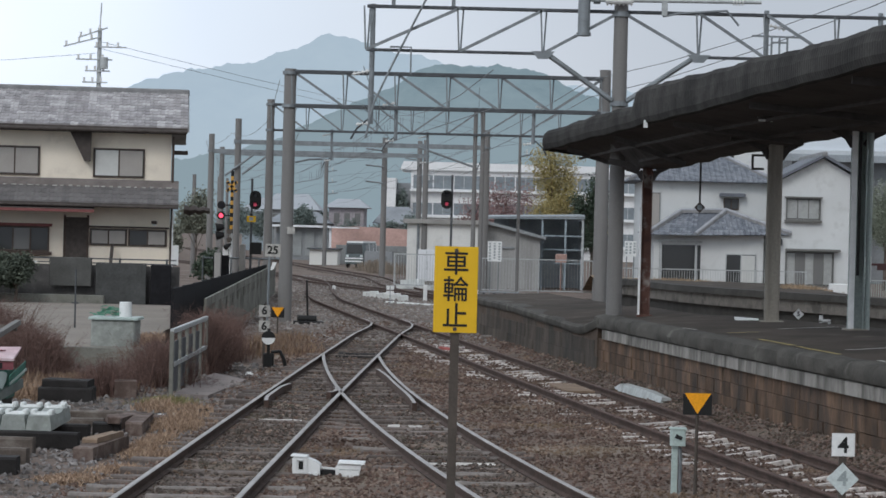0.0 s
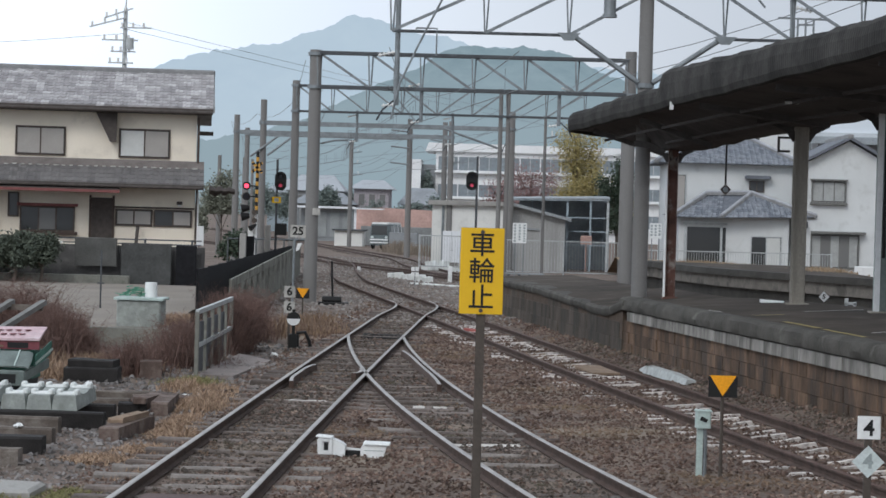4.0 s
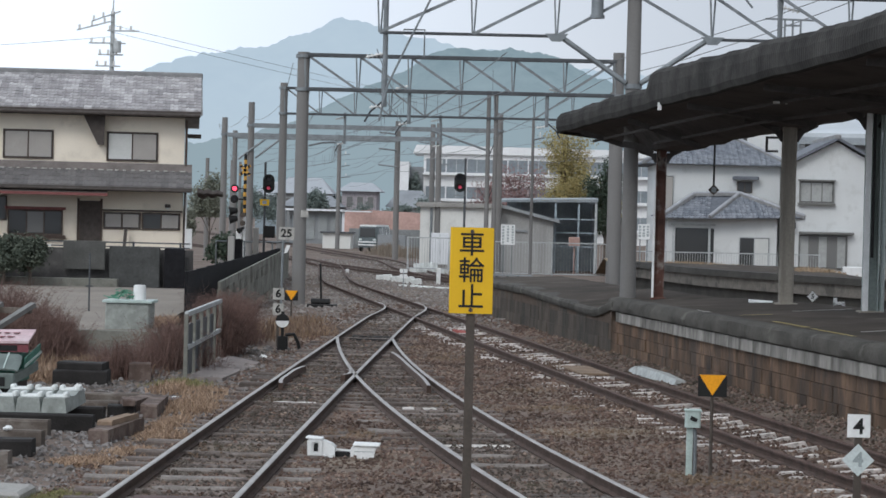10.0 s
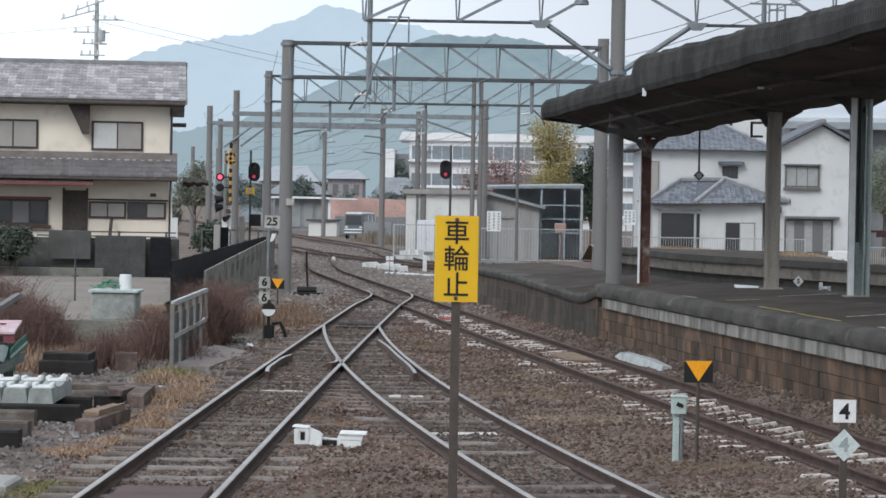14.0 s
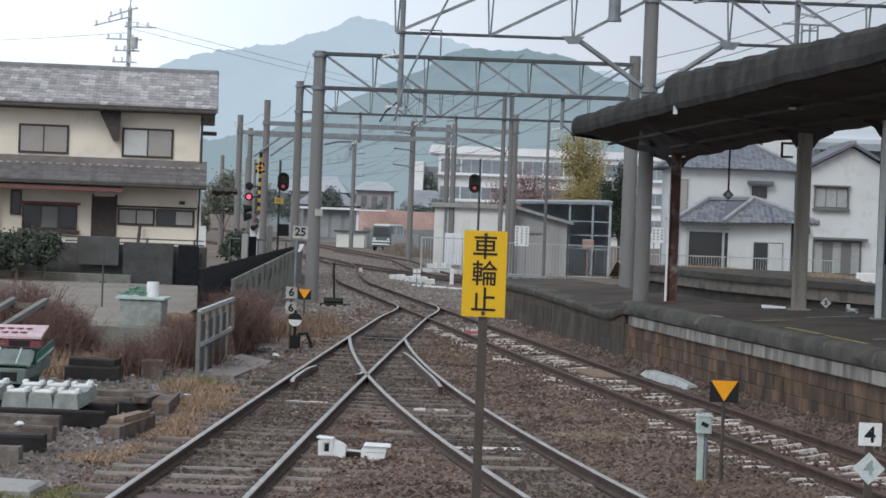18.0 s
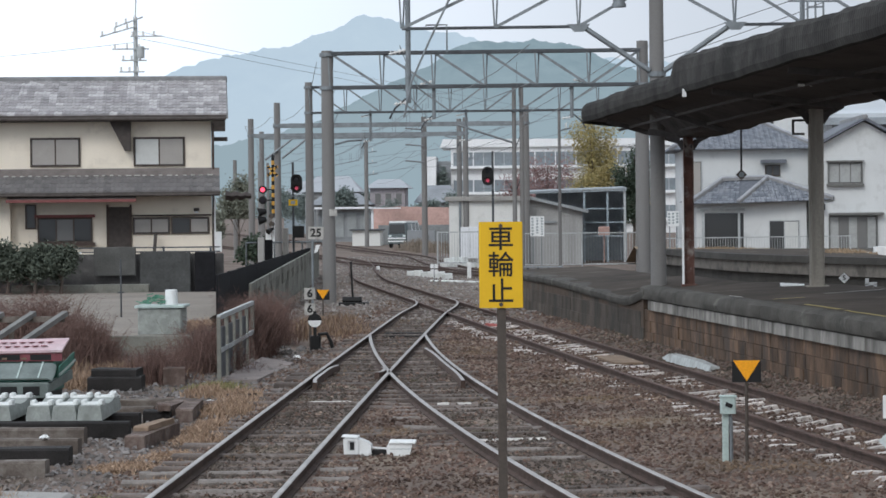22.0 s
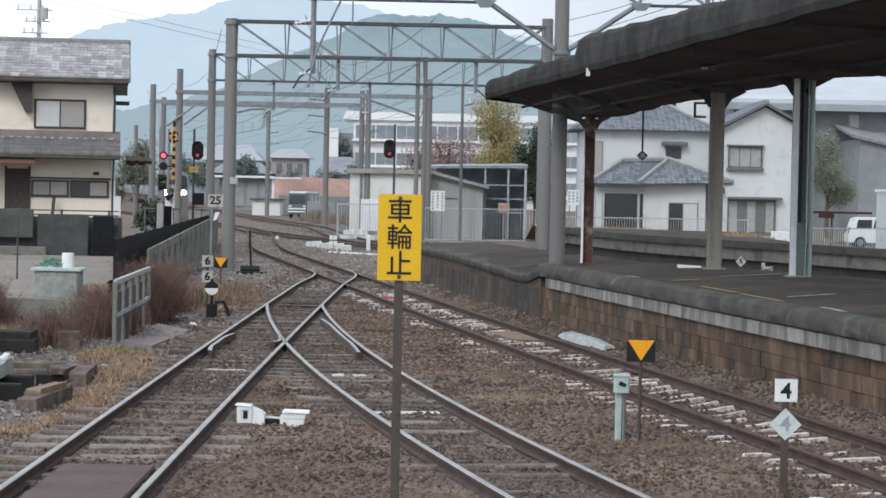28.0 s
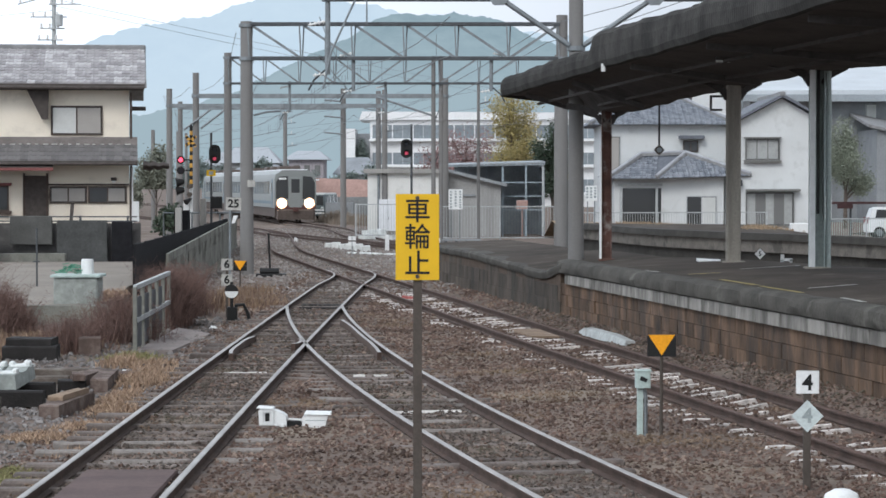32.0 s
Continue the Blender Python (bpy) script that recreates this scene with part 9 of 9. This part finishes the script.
def twig_bush(x, y, w, d, h, n, m, label, seed, z=-0.2, lean=0.75, r=0.0045, name="dry_bush", spikes=False):
    """A tangle of thin upright stalks with side twigs."""
    rnd = random.Random(seed)
    g = Geo()
    for i in range(n if spikes else int(n * 1.7)):
        px, py = rnd.gauss(0, w * 0.33), rnd.gauss(0, d * 0.33)
        hh = h * rnd.uniform(0.35, 1.0) * math.exp(-1.1 * (px / w) ** 2)
        a = rnd.uniform(0, 6.283)
        q = Vector((px + lean * hh * rnd.uniform(0, 0.9) * math.cos(a), py + lean * hh * rnd.uniform(0, 0.9) * math.sin(a), hh))
        p = Vector((px, py, 0))
        mid = (p + q) / 2 + Vector((rnd.uniform(-0.05, 0.05), rnd.uniform(-0.05, 0.05), hh * 0.08))
        w0 = Vector((math.cos(a + 1.57), math.sin(a + 1.57), 0)) * r
        w1 = Vector((-w0.y, w0.x, 0))
        g.add([tuple(p + w0), tuple(p - w0 * 0.5 + w1), tuple(p - w0 * 0.5 - w1), tuple(mid + w0), tuple(mid - w0 * 0.5 + w1), tuple(mid - w0 * 0.5 - w1), tuple(q)],
              [(0, 1, 4, 3), (1, 2, 5, 4), (2, 0, 3, 5), (3, 4, 6), (4, 5, 6), (5, 3, 6)])
        if not spikes:
            for k in range(9):
                s = rnd.uniform(0.3, 1.0)
                c = p + (q - p) * s
                e = c + Vector((rnd.uniform(-1, 1), rnd.uniform(-1, 1), rnd.uniform(-0.5, 0.9))) * h * 0.17
                g.add([tuple(c + w0 * 0.7), tuple(c - w0 * 0.7), tuple(e), tuple(c + Vector((0, 0, r)))], [(0, 1, 2), (1, 3, 2), (3, 0, 2)])
    ob = part(name, g, m)
    ob.matrix_basis = pose(x, y, z)
    return tagged(ob, label, "bush" if not spikes else "grass", kind="stuff")


M_TWIG_RED = island_mat("reddish_dry_stalks", [(0.13, 0.078, 0.065), (0.16, 0.1, 0.084), (0.095, 0.062, 0.054), (0.2, 0.135, 0.115), (0.14, 0.09, 0.075)])
M_TWIG_BROWN = island_mat("brown_dry_stalks", [(0.2, 0.14, 0.1), (0.26, 0.18, 0.12), (0.15, 0.1, 0.075), (0.22, 0.16, 0.12)])
M_STRAW = island_mat("straw_grass", [(0.35, 0.245, 0.165), (0.41, 0.3, 0.21), (0.27, 0.185, 0.13), (0.31, 0.215, 0.15), (0.21, 0.145, 0.105)])
M_DULLGRASS = island_mat("dull_brown_grass", [(0.22, 0.185, 0.15), (0.26, 0.215, 0.17), (0.19, 0.16, 0.13)])
M_FRINGE = island_mat("dull_far_grass", [(0.28, 0.2, 0.13), (0.33, 0.25, 0.17), (0.23, 0.17, 0.11)])
M_GREENGRASS = island_mat("short_green_grass", [(0.19, 0.185, 0.08), (0.23, 0.215, 0.1), (0.15, 0.145, 0.065), (0.27, 0.245, 0.125)])
for i, (bx, by, bw, bd, bh, bn) in enumerate(((-8.55, 44, 1.1, 1.8, 1.5, 700), (-7.75, 43.2, 0.95, 1.4, 1.05, 950), (-9.7, 45, 1.5, 1.6, 1.25, 450), (-10.8, 47.5, 1.5, 1.5, 1.6, 450),
                                              (-5.45, 42.5, 0.9, 1.6, 0.95, 500), (-5.05, 46.9, 0.42, 1.4, 1.3, 900), (-5.3, 51, 0.7, 1.8, 1.15, 450), (-5.9, 39.8, 0.7, 0.8, 0.7, 260))):
    twig_bush(bx, by, bw, bd, bh, bn, M_TWIG_RED, "thicket of reddish dry stalks", 40 + i)
for i, (bx, by, bw, bd, bh, bn) in enumerate(((-4.9, 54, 1.2, 3.0, 0.55, 500), (-3.9, 55, 1.0, 3.0, 0.3, 350), (-4.6, 60, 1.2, 4.0, 0.35, 400), (-8.2, 41.5, 2.5, 1.0, 0.4, 500), (-6.4, 40.5, 1.4, 1.2, 0.4, 300))):
    twig_bush(bx, by, bw, bd, bh, bn, M_TWIG_BROWN, "low brown dry weeds", 60 + i, spikes=True, r=0.01, name="dry_weeds")
for i, (bx, by, bw, bd, bh, bn) in enumerate(((-3.95, 30.8, 0.4, 1.8, 0.13, 900), (-4.0, 33.7, 0.6, 2.0, 0.2, 1300), (-4.2, 26.2, 0.6, 0.7, 0.1, 900), (-3.9, 27.4, 0.5, 0.8, 0.09, 700), (-3.9, 29.3, 0.45, 0.8, 0.1, 700), (-4.2, 36.4, 0.6, 1.2, 0.16, 800), (-6.9, 42.6, 1.6, 0.8, 0.22, 800), (-6.75, 50.5, 0.5, 2.5, 0.2, 700), (-3.6, 24.6, 0.5, 0.7, 0.1, 300), (-7.2, 38.5, 1.6, 0.8, 0.35, 700),
                                              (-5.2, 22.9, 0.9, 0.5, 0.22, 500), (-3.7, 29.2, 0.4, 1.0, 0.14, 300), (-4.7, 36.8, 0.5, 1.2, 0.22, 400), (0.9, 21.6, 0.9, 0.8, 0.06, 260), (-0.7, 24.3, 1.1, 0.8, 0.05, 380), (2.3, 23.0, 0.5, 0.8, 0.07, 240))):
    twig_bush(bx, by, bw, bd, bh, bn, M_STRAW, "tufts of straw-coloured dry grass", 80 + i, spikes=True, r=0.007, lean=1.1, name="dry_grass", z=-0.18 if by < 47 else 0.2)
for i, (bx, by, bw, bd, bh, bn) in enumerate(((-4.75, 38.3, 0.7, 1.0, 0.16, 900), (-3.95, 22.9, 0.6, 0.8, 0.09, 2400), (-1.3, 21.4, 0.9, 1.3, 0.06, 2000), (-1.2, 23.6, 0.9, 0.7, 0.05, 900), (-4.6, 22.4, 0.8, 0.7, 0.12, 1200), (-7.6, 36.2, 1.4, 0.8, 0.25, 500), (-8.5, 35, 1.0, 0.8, 0.25, 300))):
    twig_bush(bx, by, bw, bd, bh, bn, M_GREENGRASS, "short yellow-green grass", 100 + i, spikes=True, r=0.006, lean=0.9, name="short_grass")
for i, (bx, by, bw, bd, bh, bn) in enumerate(((-5.6, 166, 2.6, 3.0, 0.9, 700), (-3.2, 160, 2.6, 3.0, 0.9, 600), (-7.4, 176, 2.2, 3.0, 1.0, 600), (7.5, 96, 3.2, 2.5, 0.26, 700), (10.9, 87, 1.6, 3.0, 0.3, 600))):
    twig_bush(bx, by, bw, bd, bh, bn, M_DULLGRASS if bx < 0 else M_FRINGE, "far fringe of dry yellow grass", 120 + i, spikes=True, r=0.02, lean=0.5, name="dry_grass", z=-0.2 if bx < 0 else 0.85)


def ballast():
    """Loose angular stones of the track bed and the yard."""
    rng = np.random.default_rng(7)
    base = np.array([(1, 0, -0.3), (-0.5, 0.87, -0.3), (-0.5, -0.87, -0.3), (0.3, 0.3, 0.8), (-0.6, 0.1, 0.6), (0.2, -0.6, 0.5)], float)
    faces = np.array([(0, 1, 3), (1, 4, 3), (1, 2, 4), (2, 5, 4), (2, 0, 5), (0, 3, 5), (3, 4, 5), (2, 1, 0)])

    def field(name, m, n, x0, x1, y0, y1, smin, smax, z_lift, label, keep=None, power=1.6):
        u = rng.random(n)
        y = y0 * (y1 / y0) ** (u ** 0.9)
        x = x0 + (x1 - x0) * rng.random(n)
        if keep is not None:
            ok = np.array([keep(a, b) for a, b in zip(x, y)])
            x, y = x[ok], y[ok]
        k = len(x)
        s = smin + (smax - smin) * rng.random(k) ** power
        s = s * (0.8 + 0.35 * np.clip((y - 20) / 30, 0, 1))
        z = np.array([ground_height(a, b) for a, b in zip(x, y)]) + z_lift + 0.012 * rng.standard_normal(k)
        ang = rng.random(k) * 6.283
        jit = base[None] * (1 + 0.35 * rng.standard_normal((k, 6, 3)).clip(-1.2, 1.2))
        c, sn = np.cos(ang)[:, None], np.sin(ang)[:, None]
        vx = (jit[:, :, 0] * c - jit[:, :, 1] * sn) * s[:, None] + x[:, None]
        vy = (jit[:, :, 0] * sn + jit[:, :, 1] * c) * s[:, None] + y[:, None]
        vz = jit[:, :, 2] * s[:, None] * 0.75 + z[:, None]
        v = np.stack([vx, vy, vz], 2).reshape(-1, 3)
        f = (faces[None] + 6 * np.arange(k)[:, None, None]).reshape(-1, 3)
        me = bpy.data.meshes.new(name)
        me.from_pydata(v.tolist(), [], f.tolist())
        me.materials.append(m)
        return tagged(new(name, me), label, "ballast", kind="stuff")

    def off_rails(a, b):
        for line, hi in ((line_left, 74), (line_right, 51), (line_main, 215)):
            if b < hi:
                d = abs(abs(a - line(b)) - 0.566)
                if d < 0.1:
                    return False
        return a < edge_x(b) - 0.03 if b < 66 else True
    def inside(a, b):
        return b < 72 and (abs(a - line_left(b)) < 0.52 or (b < 50 and abs(a - line_right(b)) < 0.52))
    brown = island_mat("brown_ballast", [(0.128, 0.084, 0.066), (0.148, 0.102, 0.081), (0.1, 0.068, 0.055), (0.136, 0.091, 0.073), (0.17, 0.124, 0.102), (0.078, 0.055, 0.046), (0.225, 0.172, 0.138)], patch=(0.22, 0.162, 0.1), swing=0.33)
    grey = island_mat("grey_ballast", [(0.17, 0.157, 0.15), (0.2, 0.187, 0.18), (0.13, 0.12, 0.115), (0.23, 0.215, 0.205), (0.15, 0.135, 0.125)], patch=(0.22, 0.17, 0.12), swing=0.25)
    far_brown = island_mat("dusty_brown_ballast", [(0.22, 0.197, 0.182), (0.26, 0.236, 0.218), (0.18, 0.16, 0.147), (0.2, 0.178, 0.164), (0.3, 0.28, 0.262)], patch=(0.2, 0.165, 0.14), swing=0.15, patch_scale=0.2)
    field("ballast", brown, 95000, -4.2, 5.2, 16.5, 75, 0.013, 0.04, 0.012, "brown and grey ballast stones between the tracks", lambda a, b: off_rails(a, b) and not (inside(a, b) and rng.random() < 0.7))
    oily = island_mat("oily_dark_ballast", [(0.092, 0.077, 0.066), (0.112, 0.096, 0.084), (0.075, 0.063, 0.055), (0.135, 0.117, 0.102), (0.1, 0.08, 0.066)], patch=(0.115, 0.105, 0.065), swing=0.3, patch_scale=0.7)
    field("ballast", oily, 60000, -3.5, 2.4, 17, 72, 0.012, 0.034, 0.012, "dark oily fine ballast within the stub tracks", lambda a, b: off_rails(a, b) and inside(a, b))
    mossy = island_mat("mossy_grey_rubble", [(0.098, 0.08, 0.064), (0.12, 0.1, 0.083), (0.074, 0.062, 0.048), (0.15, 0.125, 0.108), (0.09, 0.071, 0.058)], patch=(0.09, 0.092, 0.055), swing=0.3, patch_scale=0.9)
    field("ballast", mossy, 26000, 0.5, 6.2, 24, 52, 0.014, 0.038, 0.02, "mossy grey-brown rubble banked against the platform wall", lambda a, b: line_main(b) + 0.78 < a < edge_x(b) - 0.03)
    field("ballast", grey, 15000, -9.0, -3.6, 17, 50, 0.02, 0.06, 0.005, "grey yard gravel among timbers and weeds", off_rails)
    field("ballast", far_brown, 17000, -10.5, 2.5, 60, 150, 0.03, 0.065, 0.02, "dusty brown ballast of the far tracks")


ballast()

# ---- the train ----
M_TRAIN = mat("silver_train_paint", (0.245, 0.26, 0.252), 0.45, 0.2, var=0.06, scale=1, fine=20, bump=0.02)
M_TRAIN_DARK = mat("dark_train_skirt", (0.085, 0.065, 0.055), 0.7, var=0.2)
M_TRAIN_BLUE = mat("blue_door_paint", (0.13, 0.18, 0.21), 0.45, var=0.08, bump=0.0)
M_TRAIN_RED = mat("dark_red_front_paint", (0.09, 0.04, 0.036), 0.6, var=0.1, bump=0.0)
M_HEADLIGHT = glow("lit_headlight", (1.0, 0.86, 0.66), 12.0)
# Warm glare around a headlight, painted as a glowing disc
M_LAMPGLARE = glow("headlight_glare", (1.0, 0.62, 0.36), 1.3)


def rail_car(leading, label):
    """A diesel rail car, 2.85 m wide; its front looks along -y."""
    c = thing("rail_car", label, "train car", "train cars")
    L, W, H0, H1 = 20.4, 1.42, 0.95, 3.45
    sec = [(-W, H0), (W, H0), (W, 2.78), (W * 0.93, 3.17), (W * 0.6, 3.45), (-W * 0.6, 3.45), (-W * 0.93, 3.17), (-W, 2.78)]
    nose = [(x * 0.97, z) for x, z in sec]
    b = part("body", Geo().loft([[(x, 0.0, z) for x, z in nose], [(x, 0.35, z) for x, z in sec], [(x, L, z) for x, z in sec]]), M_TRAIN, c, "silver-blue car body", smooth=True)
    part("skirt", Geo().box(-W + 0.08, W - 0.08, 0.3, L - 0.3, 0.35, H0), M_TRAIN_DARK, c, "dark underframe skirt")
    part("roof_cap", Geo().box(-W * 0.6, W * 0.6, 0.4, L - 0.2, 3.44, 3.5, 0.02), M_LIGHTROOF, c, "pale roof")
    for y in (3.5, 8.5, 13.5):
        part("roof_unit", Geo().box(-0.7, 0.7, y, y + 2.4, 3.49, 3.74, 0.08), M_TRAIN_DARK, c)
    for s in (-1, 1):
        for i in range(7):
            y = 3.3 + i * 2.1
            part("side_window", Geo().box(s * W - 0.012, s * W + 0.012, y, y + 1.6, 1.85, 2.7), M_GLASS_DARK, b)
        part("window_band", Geo().box(s * W - 0.006, s * W + 0.006, 2.0, L - 2.0, 1.2, 1.4), M_TRAIN_BLUE, b, "blue waist band")
        for y in (1.0, L - 2.0):
            d = part("side_door", Geo().box(s * W - 0.014, s * W + 0.014, y, y + 0.95, 1.0, 2.85), M_TRAIN_BLUE, b, "blue side door")
            part("door_window", Geo().box(s * W - 0.02, s * W + 0.02, y + 0.22, y + 0.73, 1.9, 2.6), M_GLASS_DARK, d)
    for y in (2.6, L - 4.0):
        for yy in (0, 2.1):
            for s in (-0.54, 0.54):
                part("wheel", Geo().tube([(s - 0.06, y + yy, 0.42), (s + 0.06, y + yy, 0.42)], 0.42, 18), M_TRAIN_DARK, c)
        part("bogie_frame", Geo().box(-1.05, 1.05, y - 0.5, y + 2.6, 0.3, 0.62), M_TRAIN_DARK, c)
    part("coupler", Geo().box(-0.16, 0.16, -0.45, 0.2, 0.72, 1.0, 0.03), M_TRAIN_RED, c)
    part("end_door", Geo().box(-0.42, 0.42, -0.05, 0.01, 0.98, 2.95, 0.02), M_TRAIN, c, "gangway door")
    part("door_glass", Geo().box(-0.27, 0.27, -0.07, -0.045, 1.95, 2.85), M_GLASS_DARK, c, "dark door window")
    for s in (-1, 1):
        part("windscreen", Geo().prism([(s * 0.48, 1.55), (s * 1.29, 1.55), (s * 1.28, 2.62), (s * 1.1, 3.0), (s * 0.5, 3.05)], "y", -0.035, 0.01), M_GLASS_DARK, c, "dark cab window")
    part("front_band", Geo().box(-1.34, 1.34, -0.03, 0.01, 1.4, 1.54, 0.0), M_TRAIN, c)
    part("snow_plough", Geo().box(-1.25, 1.25, -0.25, 0.2, 0.18, 0.85, 0.08), M_TRAIN_DARK, c, "dark snow plough")
    part("front_apron", Geo().box(-1.36, 1.36, -0.04, 0.3, 0.85, 1.12, 0.0), M_TRAIN_RED, c, "dark red apron")
    if leading:
        part("route_plate", Geo().box(-1.1, -0.6, -0.045, -0.036, 2.82, 2.94), M_WHITE, c, "small white route plate")
        for s in (-1, 1):
            h = part("headlight_case", Geo().box(s * 0.91 - 0.35, s * 0.91 + 0.35, -0.06, 0.0, 1.1, 1.42, 0.04), M_TRAIN_DARK, c)
            # Glare disc added behind the lens; the lens is oversized for its bloom
            part("glare_disc", Geo().tube([(s * 0.91, -0.062, 1.26), (s * 0.91, -0.075, 1.26)], 0.35, 24), M_LAMPGLARE, h, "glowing disc for the glare around the lamp")
            part("headlight", Geo().tube([(s * 0.91, -0.078, 1.26), (s * 0.91, -0.1, 1.26)], 0.27, 20), M_HEADLIGHT, h, "lit headlight")
    return c


TRAIN = [rail_car(i == 0, "silver-blue diesel rail car with lit headlights" if i == 0 else "silver-blue diesel rail car behind the leading one") for i in range(3)]
_arc = [0.0]
_pts = []
_y = 60.0
while _y <= 1000:
    _pts.append((LINE_THROUGH(_y), _y))
    if len(_pts) > 1:
        _arc.append(_arc[-1] + math.hypot(_pts[-1][0] - _pts[-2][0], _pts[-1][1] - _pts[-2][1]))
    _y += 1.0


def rail_point(s):
    """The place on the through track at s metres along it from its near end."""
    i = int(min(max(np.searchsorted(_arc, s) - 1, 0), len(_arc) - 2))
    k = (s - _arc[i]) / (_arc[i + 1] - _arc[i])
    return Vector((_pts[i][0] + (_pts[i + 1][0] - _pts[i][0]) * k, _pts[i][1] + (_pts[i + 1][1] - _pts[i][1]) * k, 0))


def along_track(y):
    return float(np.interp(y, [p[1] for p in _pts], _arc))


def motions():
    front = along_track(166.0)
    for n, car_thing in enumerate(TRAIN):
        rows = []
        for k in range(65):
            t = k * 0.5
            s = front + 22.3 * (32.0 - t) + n * 21.2
            p, q = rail_point(s), rail_point(s + 20.4)
            d = q - p
            rows.append((t, pose(p.x, p.y, 0.0, 0, 0, -math.degrees(math.atan2(d.x, d.y)))))
        walk(car_thing, rows)
    # the crossing lamps light in turn, 0.6 s each: the added blind hides the upper one first
    rows = []
    upper, lower = pose(-10.94, 104.79, 3.52), pose(-10.94, 104.79, 3.08)
    for k in range(-14, 12):
        on = 19.45 + 1.2 * k
        rows += [(on - 0.03, upper), (on + 0.03, lower), (on + 0.57, lower), (on + 0.63, upper)]
    rows = [r for r in rows if 0 < r[0] < 32]
    walk(CROSSING_BLIND, [(0.0, upper)] + rows + [(32.0, rows[-1][1])])


motions()
